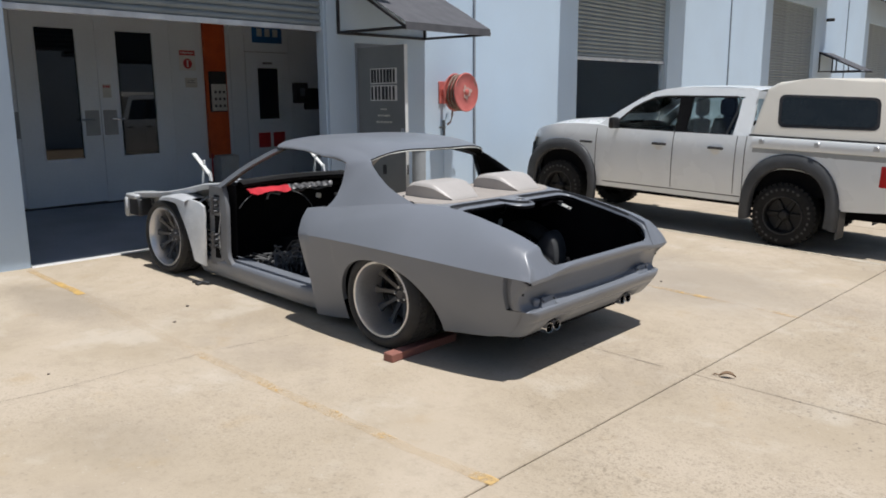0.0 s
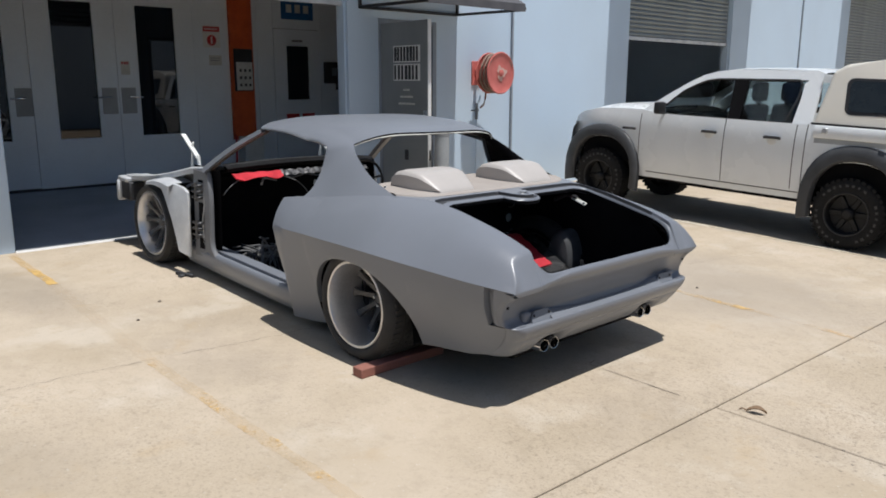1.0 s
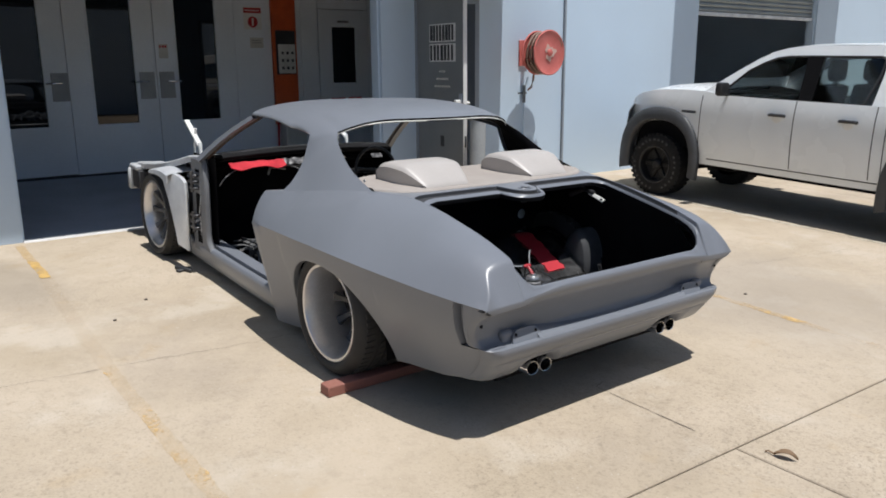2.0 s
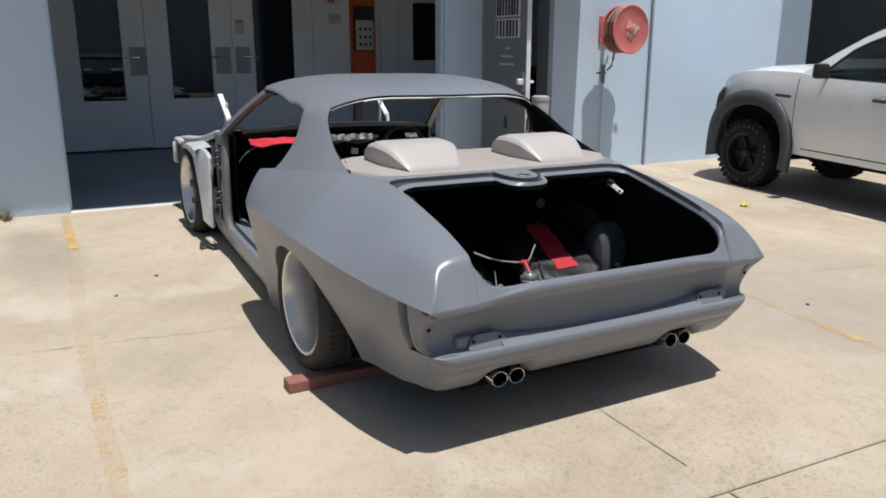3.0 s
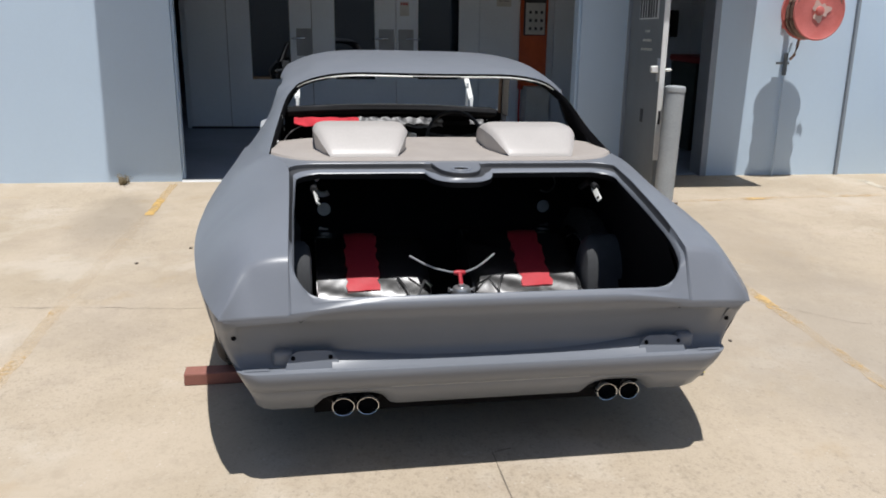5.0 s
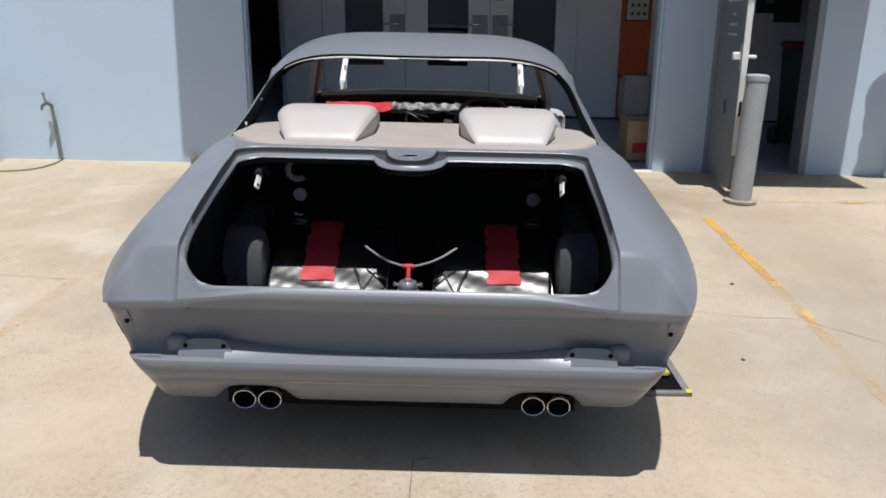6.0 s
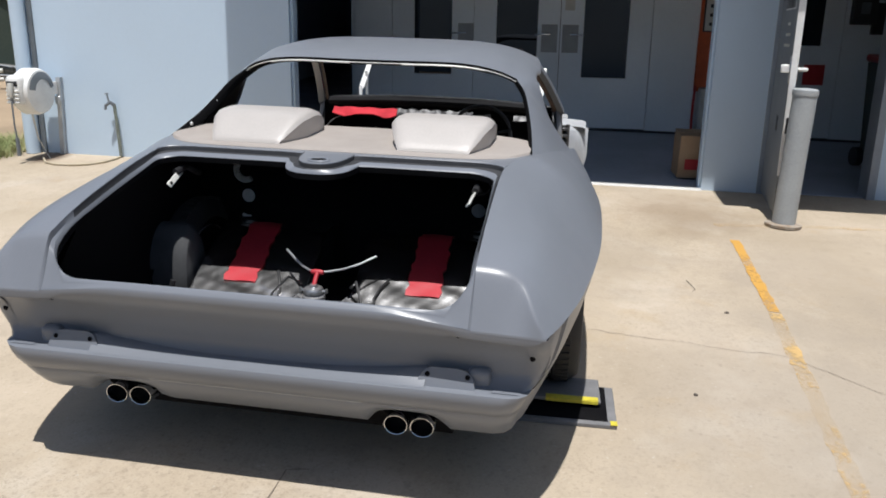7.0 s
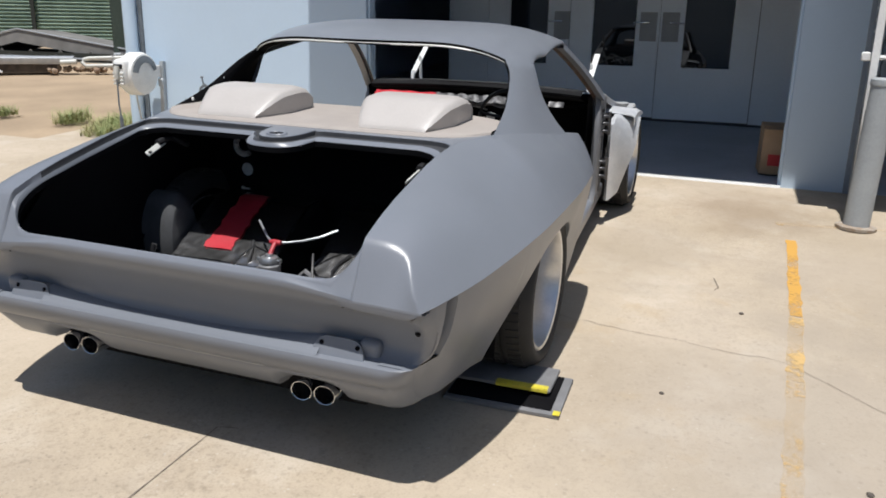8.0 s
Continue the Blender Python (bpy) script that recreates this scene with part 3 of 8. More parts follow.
roller(*OPEN1, 2.35, 3.75, "half-open grey ribbed steel roller door above the car")
roller(*OPEN2, 2.19, 3.75, "half-open grey ribbed steel roller door of the neighbouring unit")
roller(*OPEN3, gz(FX, 25), 4.2, "closed grey ribbed steel roller door of a far unit")
roller(*OPEN4, gz(FX, 37), 4.2, "closed grey ribbed steel roller door at the far end")


def pipe_down(y, r, z0, z1, label, mt=M_WALL, cover=True):
    t = thing("downpipe", label, "downpipe", pose(FX, y, 0), "downpipes on the wall")
    bm = bmesh.new()
    if cover:
        box(bm, 0.002, 0.07, -0.09, 0.0, z0, z1, 0.006)
        part("pipe_casing", bm, mt, t)
        bm = bmesh.new()
    box(bm, 0.0, 0.03, 0.002, 0.042, z0, z1, 0.006)
    part("shadow_joint", bm, M_JAMB, t, "grey pipe beside the joint")
    return t


pipe_down(9.74, 0.04, -0.4, TOP, "pale blue painted downpipe casing on the wall", cover=False)
pipe_down(20.28, 0.04, -0.6, TOP, "pale blue painted downpipe on a far wall", cover=False)
pipe_down(31.6, 0.04, -0.8, TOP, "pale blue painted downpipe on a distant unit", cover=False)

# the half-round pipe at the building's corner
t = thing("downpipe", "pale blue painted round downpipe at the corner", "downpipe", pose(FX + 0.065, 0.295, 0), "downpipes on the wall")
bm = bmesh.new()
tube(bm, [(0, 0, gz(FX, 0.3)), (0, 0, 2), (0, 0, TOP)], 0.07, 16)
part("pipe", bm, M_WALL, t)
bm = bmesh.new()
box(bm, -0.062, -0.045, 0.068, 0.115, 0, TOP)
part("shadow_joint", bm, M_TRIM, t, "dark joint behind the pipe")


# ---- inside the unit: spray booth front ----
BX = -10.55
booth_top = 3.6


def booth():
    root = thing("spray_booth", "pale grey panelled spray booth front inside the workshop", "spray booth", pose(BX, 0, 0), kind="structure")
    seams = [2.76, 3.26, 4.32, 5.41, 6.53, 7.12, 7.57, 7.86, 8.74, 9.6, 11.2]
    for a, b in zip(seams, seams[1:]):
        door = (a, b) in ((3.26, 4.32), (4.32, 5.41), (5.41, 6.53))
        side = (a, b) == (7.86, 8.74)
        z0 = gz(BX, a) + 0.0
        if not door and not side:
            bm = bmesh.new()
            box(bm, -0.06, 0.0, a + 0.004, b - 0.004, z0, booth_top, 0.004)
            part("panel", bm, M_BOOTH, root, smooth=False)
            continue
        w0, w1, wb, wt = (a + 0.29, b - 0.28, 0.76, 2.47) if door else (8.09, 8.51, 1.2, 2.02)
        top = booth_top if door else 2.27
        bm = bmesh.new()
        for q in ((a + 0.004, w0, z0 + 0.03, top), (w1, b - 0.004, z0 + 0.03, top), (w0, w1, z0 + 0.03, wb), (w0, w1, wt, top)):
            box(bm, -0.05, 0.006, q[0], q[1], q[2], q[3])
        leaf = part("door_leaf", bm, M_BOOTH, root, "pale grey booth door leaf with a tall window", smooth=False)
        bm = bmesh.new()
        box(bm, -0.04, -0.012, w0 - 0.002, w1 + 0.002, wb - 0.002, wt + 0.002)
        part("window_pane", bm, M_DARKGLASS, leaf, "dark reflecting window pane", smooth=False)
        bm = bmesh.new()
        for q in ((w0 - 0.018, w0, wb - 0.018, wt + 0.018), (w1, w1 + 0.018, wb - 0.018, wt + 0.018), (w0, w1, wb - 0.018, wb), (w0, w1, wt, wt + 0.018)):
            box(bm, 0.006, 0.014, *q, 0.002)
        part("window_frame", bm, M_BOOTH, leaf, smooth=False)
        if side:
            bm = bmesh.new()
            box(bm, -0.06, 0.0, a + 0.004, b - 0.004, top + 0.01, booth_top)
            part("panel", bm, M_BOOTH, root, smooth=False)
    for yy, s in ((4.22, -1), (5.28, -1), (5.54, 1)):
        bm = bmesh.new()
        box(bm, 0.006, 0.014, yy - 0.10, yy + 0.10, 1.06, 1.40, 0.004)
        part("lock_plate", bm, M_BOLLARD, root, "brushed steel lock plate")
        bm = bmesh.new()
        tube(bm, [(0.014, yy, 1.28), (0.07, yy, 1.28), (0.075, yy + s * 0.03, 1.28), (0.075, yy + s * 0.17, 1.275)], 0.011, 8)
        part("door_handle", bm, M_CHROME, root, "bright lever door handle")
    bm = bmesh.new()
    box(bm, -0.09, -0.06, 2.76, 11.2, -0.1, booth_top)
    part("backing", bm, M_BOOTHSEAM, root, smooth=False)
    bm = bmesh.new()
    grid(bm, [[Vector((dx, y, gz(BX, y) + dz)) for y in (2.76, 7, 11.2)] for dx, dz in ((0.02, 0.0), (0.02, 0.03), (-0.02, 0.034))])
    part("door_sill", bm, M_BOOTHSEAM, root, "dark floor seal")
    bm = bmesh.new()
    box(bm, -5.0, -0.06, 2.70, 2.76, -0.1, booth_top)
    part("side_panel", bm, M_BOOTH, root, smooth=False)
    bm = bmesh.new()
    box(bm, -5.0, 0.0, 2.70, 11.2, booth_top, booth_top + 0.05)
    part("top_panel", bm, M_BOOTH, root, smooth=False)
    return root


booth()

# orange control column
t = thing("control_panel", "orange booth control column with a pale keypad", "control panel", pose(BX, 7.28, 0))
bm = bmesh.new()
box(bm, 0.002, 0.06, -0.195, 0.18, 0.63, 3.3, 0.006)
part("panel", bm, M_ORANGE, t)
bm = bmesh.new()
box(bm, 0.06, 0.10, -0.16, 0.14, 1.34, 1.95, 0.006)
part("keypad", bm, M_BLACK, t, "dark keypad housing")
bm = bmesh.new()
box(bm, 0.10, 0.108, -0.145, 0.125, 1.355, 1.76, 0.003)
part("keypad_face", bm, M_PALEPLASTIC, t, "pale keypad face")
for i in range(3):
    for j in range(3):
        bm = bmesh.new()
        box(bm, 0.108, 0.118, -0.098 + i * 0.078, -0.063 + i * 0.078, 1.41 + j * 0.105, 1.45 + j * 0.105, 0.003)
        part("button", bm, M_BLACK, t, "small dark button")

# notices
t = thing("notice", "white safety notice with a red heading and symbol", "sign", pose(BX + 0.002, 6.815, 2.11, 90, 0, 90))
bm = bmesh.new()
box(bm, -0.135, 0.135, -0.15, 0.15, 0, 0.004)
part("sheet", bm, M_WHITE, t, smooth=False)
bm = bmesh.new()
box(bm, -0.13, 0.13, 0.07, 0.14, 0.004, 0.006)
part("heading", bm, M_RED, t, "red heading band", smooth=False)
bm = bmesh.new()
lathe(bm, [(0.0, 0.006), (0.075, 0.006), (0.075, 0.004)], 24, pose(0, -0.05, 0))
part("symbol", bm, M_RED, t, "red round symbol", smooth=False)
bm = bmesh.new()
box(bm, -0.012, 0.012, -0.10, 0.0, 0.006, 0.008)
part("symbol_mark", bm, M_WHITE, t, smooth=False)
bars("heading_text", 0.22, 0.02, 9, M_WHITE, t, pose(0, 0.105, 0.006))
t = thing("notice", "small grey notice plate on the booth", "sign", pose(BX + 0.002, 6.86, 1.78, 90, 0, 90))
bm = bmesh.new()
box(bm, -0.1, 0.1, -0.07, 0.07, 0, 0.004)
part("sheet", bm, M_PALEPLASTIC, t, smooth=False)
bars("text", 0.14, 0.012, 7, M_TRIM, t, pose(0, 0.03, 0.004))
bars("text", 0.14, 0.012, 8, M_TRIM, t, pose(0, 0.0, 0.004))
t = thing("notice", "small red notice sheet on a booth door", "sign", pose(BX + 0.008, 5.52, 1.66, 90, 0, 90))
bm = bmesh.new()
box(bm, -0.06, 0.06, -0.09, 0.09, 0, 0.003)
part("sheet", bm, M_PALEPLASTIC, t, smooth=False)
bars("text", 0.1, 0.03, 3, M_RED, t, pose(0, 0.06, 0.003))
t = thing("notice", "round-cornered blue sign board with a pale emblem", "sign", pose(BX + 0.006, 8.31, 2.62, 90, 0, 90))
bm = bmesh.new()
box(bm, -0.3, 0.3, -0.2, 0.2, 0, 0.012, 0.005)
part("board", bm, M_BLUE, t)
bm = bmesh.new()
for k in (-0.16, 0.0, 0.16):
    box(bm, k - 0.05, k + 0.05, -0.1, 0.02, 0.012, 0.015)
part("emblem", bm, M_PALEPLASTIC, t, smooth=False)
t = thing("notice", "faded red emblem sticker on the booth side door", "sign", pose(BX + 0.008, 8.32, 0.86, 90, 0, 90))
bm = bmesh.new()
for k in (-0.16, 0.14):
    box(bm, k - 0.11, k + 0.13, -0.12, 0.12, 0, 0.004, 0.0)
part("emblem", bm, M_RED, t, smooth=False)
t = thing("notice", "dark label above the side door window", "sign", pose(BX + 0.008, 8.3, 2.1, 90, 0, 90))
bars("text", 0.2, 0.03, 8, M_BLACK, t, pose(0, 0, 0))
t = thing("wall_box", "small dark electrical box on the booth wall", "switch box", pose(BX, 8.92, 1.62))
bm = bmesh.new()
box(bm, 0.002, 0.12, -0.13, 0.13, -0.17, 0.17, 0.01)
part("housing", bm, M_BLACK, t)
bm = bmesh.new()
box(bm, 0.12, 0.13, -0.05, 0.05, -0.05, 0.08, 0.003)
part("cover", bm, M_TRIM, t)

# carton inside the roller door
t = thing("carton", "brown cardboard carton with a red mark", "box", on_ground(-7.95, 6.74, 4))
bm = bmesh.new()
box(bm, -0.15, 0.15, -0.13, 0.15, 0.02, 0.42, 0.006)
part("carton_body", bm, M_CARD, t)
bm = bmesh.new()
box(bm, 0.151, 0.154, -0.07, 0.09, 0.10, 0.20)
part("red_mark", bm, M_RED, t, "bright red printed mark")
bm = bmesh.new()
box(bm, -0.16, 0.0, -0.132, 0.152, 0.42, 0.432, 0.002, pose(0, 0, 0, 0, 4, 0))
part("flap", bm, M_CARD, t)
t = thing("cabinet", "pale grey steel cabinet under the orange control column", "cabinet", on_ground(BX + 0.12, 7.30))
bm = bmesh.new()
box(bm, -0.10, 0.10, -0.165, 0.165, 0.0, 0.60, 0.008)
cb = part("cabinet_body", bm, M_PALEPLASTIC, t)
bm = bmesh.new()
box(bm, 0.1005, 0.106, -0.15, 0.15, 0.03, 0.57, 0.004)
part("door", bm, M_PALEPLASTIC, cb)
t = thing("air_hose", "dark red air hose hanging beside the cabinet", "hose", on_ground(BX + 0.05, 7.09))
bm = bmesh.new()
tube(bm, [(0, 0.0, 0.62), (0.01, -0.005, 0.4), (0.0, 0.0, 0.2), (0.02, 0.01, 0.02), (0.10, 0.05, 0.012)], 0.014, 8)
part("hose", bm, M_RED, t)

# ---- office door ----
def office_door():
    h = 2.2
    zb = gz(FX, 7.7) + 0.02
    fr = thing("door_frame", "grey steel door frame in the pale blue wall", "door frame", pose(FX, 0, 0), kind="structure")
    for a, b in ((DOORO[0], DOORO[0] + 0.07), (DOORO[1] - 0.07, DOORO[1])):
        bm = bmesh.new()
        box(bm, -0.21, 0.012, a, b, zb - 0.1, h + 0.03, 0.004)
        part("jamb", bm, M_JAMB, fr)
    bm = bmesh.new()
    box(bm, -0.21, 0.012, DOORO[0] + 0.07, DOORO[1] - 0.07, h - 0.03, h + 0.03, 0.004)
    part("head", bm, M_JAMB, fr)
    leaf = thing("door_1", "grey steel office door standing open with a white lettered notice", "door", pose(FX, DOORO[0] + 0.055, zb, 0, 0, -6.5))
    W, H = 0.93, h - zb - 0.03
    bm = bmesh.new()
    box(bm, 0.0, W, -0.02, 0.02, 0.012, H, 0.003)
    part("leaf", bm, M_DOOR, leaf)
    for z in (0.25, 1.1, 1.95):
        bm = bmesh.new()
        tube(bm, [(0.0, -0.028, z - 0.05), (0.0, -0.028, z + 0.05)], 0.011, 8)
        part("hinge", bm, M_STEEL, leaf, "steel butt hinge")
    face = lambda x, z, d=0.0: pose(x, -0.0205 - d, z, 90, 0, 0)
    for z, k in ((1.83, 8), (1.62, 7)):
        bm = bmesh.new()
        box(bm, -0.26, 0.26, -0.095, 0.095, 0, 0.002)
        plate = part("notice_plate", bm, M_WHITE, leaf, "white notice block with dark lettering bars", smooth=False, m=face(0.53, z))
        bars("lettering", 0.49, 0.165, k, M_BLACK, plate, pose(0, 0, 0.002))
    for z, w, k in ((1.42, 0.13, 4), (1.34, 0.25, 8), (1.26, 0.32, 11)):
        bars("small_lettering", w, 0.022, k, M_PALEPLASTIC, leaf, face(0.53, z))
    bm = bmesh.new()
    box(bm, -0.035, 0.035, -0.06, 0.06, 0, 0.003)
    part("sticker", bm, M_BLACK, leaf, "small dark sticker", smooth=False, m=face(0.52, 0.66))
    bm = bmesh.new()
    box(bm, 0.85, 0.91, -0.026, 0.026, 0.99, 1.19, 0.004)
    part("lock_case", bm, M_STEEL, leaf, "steel lock plate")
    bm = bmesh.new()
    box(bm, 0.845, 0.90, -0.085, -0.02, 1.065, 1.125, 0.008)
    part("latch_block", bm, M_WHITE, leaf, "chunky white latch block")
    bm = bmesh.new()
    tube(bm, [(0.88, 0.02, 1.09), (0.88, 0.075, 1.09), (0.872, 0.09, 1.09), (0.82, 0.10, 1.088)], 0.015, 8)
    part("door_handle", bm, M_WHITE, leaf, "pale lever door handle")
    bm = bmesh.new()
    box(bm, W, W + 0.0135, -0.011, 0.011, 0.62, 0.74, 0.002)
    part("strike_slot", bm, M_BLACK, leaf, "dark slot in the closing edge")
    bm = bmesh.new()
    box(bm, W, W + 0.012, -0.024, 0.024, 0.3, H, 0.002)
    part("edge_strip", bm, M_WHITE, leaf, "pale closing edge strip")
    return leaf


office_door()

# corridor behind the office door
wall_box("wall_inner", 9.7, 11.2, -0.4, 4.7, "pale grey inner wall behind the office door", -9.6, -9.5)
t = thing("wheelie_bin", "dark green wheelie bin with a red lid", "bin", on_ground(-8.85, 8.84, 8))
bm = bmesh.new()
grid(bm, [[Vector((sx * (0.2 + 0.05 * k), sy * (0.2 + 0.06 * k), 0.04 + 1.02 * k)) for sx, sy in ((-1, -1), (1, -1), (1, 1), (-1, 1))] for k in (0, 0.3, 0.7, 1)], close=True)
bm.faces.new([v for v in bm.verts][:4])
part("bin_body", bm, mat("bin_green", (0.02, 0.035, 0.03), 0.5), t)
bm = bmesh.new()
box(bm, -0.28, 0.3, -0.28, 0.28, 1.065, 1.14, 0.02)
part("lid", bm, mat("dull_red_lid", (0.22, 0.02, 0.025), 0.6), t, "dull red lid")
for s in (-0.24, 0.24):
    bm = bmesh.new()
    lathe(bm, [(0.0, -0.03), (0.1, -0.03), (0.1, 0.03), (0.0, 0.03)], 16, pose(-0.2, s, 0.1, 90, 0, 0))
    part("wheel", bm, M_BLACK, t)
t = thing("notice_board", "dark framed board on the inner wall", "board", pose(BX + 0.002, 9.19, 1.50))
bm = bmesh.new()
box(bm, 0, 0.06, -0.16, 0.17, -0.16, 0.2, 0.01)
part("board", bm, M_BLACK, t)


# ---- awning over the office door ----
def awning():
    t = thing("awning", "dark grey canvas door awning on a black steel frame", "awning", pose(FX, 0, 0))
    y0, y1, zb, zt, p = 6.97, 8.62, 2.36, 3.05, 1.15
    bm = bmesh.new()
    n = 14
    rows = []
    for i in range(n + 1):
        u = i / n
        rows.append([Vector((0.01 + u * p, y0 + (y1 - y0) * j / 8, zt + (zb + 0.05 - zt) * u - 0.02 * math.sin(math.pi * u) * math.sin(math.pi * j / 8))) for j in range(9)])
    rows.append([v + Vector((0.005, 0, -0.09)) for v in rows[-1]])
    grid(bm, rows)
    solidify(bm, 0.004)
    part("canvas", bm, M_AWNING, t)
    for yy in (y0, y1):
        bm = bmesh.new()
        r = 0.016
        box(bm, 0.0, p, yy - r, yy + r, zb - 2 * r, zb, 0.003)
        part("side_bar", bm, M_AWNFRAME, t)
        bm = bmesh.new()
        box(bm, 0.0, 0.035, yy - r, yy + r, zb, zt, 0.003)
        part("wall_bar", bm, M_AWNFRAME, t)
        bm = bmesh.new()
        d = math.atan2(zt - zb - 0.02, p)
        L = math.hypot(zt - zb - 0.02, p)
        box(bm, 0, L, -r, r, -r, r, 0.003, pose(0.01, yy, zt - 0.03, 0, math.degrees(d), 0))
        part("rafter", bm, M_AWNFRAME, t)
    for x, z in ((0.0, zb), (p - 0.035, zb)):
        bm = bmesh.new()
        box(bm, x, x + 0.035, y0, y1, z - 0.035, z, 0.003)
        part("cross_bar", bm, M_AWNFRAME, t)
    return t


awning()
# a like awning further along
t2 = thing("awning", "dark canvas awning on a far door", "awning", pose(FX, 0, 0))
bm = bmesh.new()
grid(bm, [[Vector((0.01 + u * 1.3, yy, 2.86 - u * 0.62)) for yy in (28.4, 30.0)] for u in (0, 0.5, 1)])
solidify(bm, 0.01)
part("canvas", bm, M_AWNING, t2, smooth=False)
for yy in (28.4, 30.0):
    for nm, p0, p1 in (("side_bar", (0, 2.22), (1.3, 2.22)), ("rafter", (0, 2.83), (1.3, 2.22)), ("wall_bar", (0.03, 2.2), (0.03, 2.85)), ("strut", (0.55, 2.22), (0.55, 2.58))):
        bm = bmesh.new()
        tube(bm, [(p0[0], yy, p0[1]), (p1[0], yy, p1[1])], 0.022, 6)
        part(nm, bm, M_AWNFRAME, t2)
t2 = thing("security_camera", "small dark camera bracket on a far wall", "camera", pose(FX, 28.95, 3.9))
bm = bmesh.new()
box(bm, 0.0, 0.25, -0.06, 0.06, -0.05, 0.05, 0.02)
part("housing", bm, M_BLACK, t2)


# ---- hose reel ----
def hose_reel():
    t = thing("hose_reel", "faded red fire hose reel on the pale blue wall", "hose reel", pose(FX, 9.0, 1.6))
    bm = bmesh.new()
    box(bm, 0.0, 0.16, -0.03, 0.03, -0.05, 0.05, 0.005)
    box(bm, 0.0, 0.02, -0.08, 0.08, -0.16, 0.16, 0.004)
    part("bracket", bm, M_REEL, t, "red wall bracket")
    turn = pose(0, 0, 0, 0, 90, 0) 
    def disc(x, r, th):
        b = bmesh.new()
        lathe(b, [(0.0, th), (0.05, th), (0.07, th - 0.008), (r - 0.03, th - 0.008), (r - 0.012, th + 0.004), (r, th - 0.004), (r, 0.004), (r - 0.01, 0.0), (0.0, 0.0)], 48, pose(x, 0, 0) @ turn)
        return b
    part("back_disc", disc(0.25, 0.27, 0.012), M_REEL, t, "faded red back disc")
    part("front_disc", disc(0.45, 0.275, 0.014), M_REEL, t, "faded red front disc")
    bm = bmesh.new()
    lathe(bm, [(0.0, 0.0), (0.045, 0.0), (0.040, 0.018), (0.02, 0.026), (0.0, 0.026)], 24, pose(0.464, 0, 0) @ turn)
    part("hub", bm, M_REEL, t, "faded red hub")
    bm = bmesh.new()
    rim_ = [Vector((0.4655, (0.085 + 0.022 * math.sin(3 * a + 1) + 0.014 * math.sin(7 * a)) * math.cos(a) + 0.01, (0.085 + 0.022 * math.sin(3 * a + 1) + 0.014 * math.sin(7 * a)) * math.sin(a))) for a in [k * math.tau / 40 for k in range(40)]]
    bm.faces.new([bm.verts.new(p) for p in rim_])
    solidify(bm, 0.002)
    part("hub_label", bm, mat("pale_label", (0.66, 0.46, 0.40), 0.7), t, "pale peeling label on the disc")
    # hidden drum, added so that the reel casts a solid shadow
    bm = bmesh.new()
    lathe(bm, [(0.0, 0.0), (0.205, 0.0), (0.205, 0.19), (0.0, 0.19)], 32, pose(0.258, 0, 0) @ turn)
    part("drum", bm, M_REEL, t, "red drum inside the coiled hose")
    r = random.Random(4)
    for i in range(9):
        bm = bmesh.new()
        rr = 0.20 + 0.022 * (i % 3) + r.uniform(-0.006, 0.006)
        x = 0.272 + 0.0205 * i
        pts = [(x + 0.012 * math.sin(3 * a), rr * math.cos(a), rr * math.sin(a) - (0.01 if math.sin(a) < 0 else 0)) for a in [k * math.tau / 36 for k in range(37)]]
        tube(bm, pts, 0.0145, 7, cap=False)
        part("hose_turn", bm, M_HOSE, t, "tan rubber hose coiled between the discs")
    bm = bmesh.new()
    tube(bm, [(0.2, 0.0, -0.26), (0.2, -0.01, -0.33), (0.18, -0.02, -0.42), (0.12, -0.02, -0.46)], 0.014, 8)
    part("hose_end", bm, M_HOSE, t)
    bm = bmesh.new()
    tube(bm, [(0.05, -0.02, -1.75), (0.05, -0.02, -0.42), (0.09, -0.02, -0.38), (0.12, -0.02, -0.3)], 0.012, 8)
    part("supply_pipe", bm, M_WALL, t, "pale blue painted supply pipe")
    bm = bmesh.new()
    tube(bm, [(0.05, -0.02, -0.62), (0.05, -0.02, -0.40)], 0.022, 10)
    tube(bm, [(0.05, -0.12, -0.5), (0.05, 0.02, -0.5)], 0.012, 8)
    part("valve", bm, M_TRIM, t, "dark stop valve")
    bm = bmesh.new()
    tube(bm, [(0.3, 0.27, -0.08), (0.3, 0.30, -0.06), (0.32, 0.32, -0.02)], 0.015, 8)
    part("nozzle", bm, M_WHITE, t, "pale nozzle")
    return t


hose_reel()


# ---- bollard ----
t = thing("bollard", "grey painted steel pipe bollard by the office door", "bollard", on_ground(-6.32, 7.235) @ pose(0, 0, 0, -1.5, -3.5, 0))
bm = bmesh.new()
lathe(bm, [(0.0, 0.0), (0.13, 0.0), (0.132, 0.02), (0.09, 0.028), (0.0, 0.028)], 32)
part("base_flange", bm, mat("rusty_flange", (0.40, 0.36, 0.31), 0.8, color2=(0.26, 0.19, 0.13), scale=20), t, "pale rust-stained base flange")
bm = bmesh.new()
lathe(bm, [(0.084, 0.02), (0.084, 0.985), (0.08, 0.99)], 32)
part("post", bm, M_BOLLARD, t)
bm = bmesh.new()
lathe(bm, [(0.089, 0.97), (0.091, 0.985), (0.089, 1.01), (0.07, 1.022), (0.0, 1.026)], 32)
part("cap", bm, M_BOLLARD, t, "pale rounded cap")


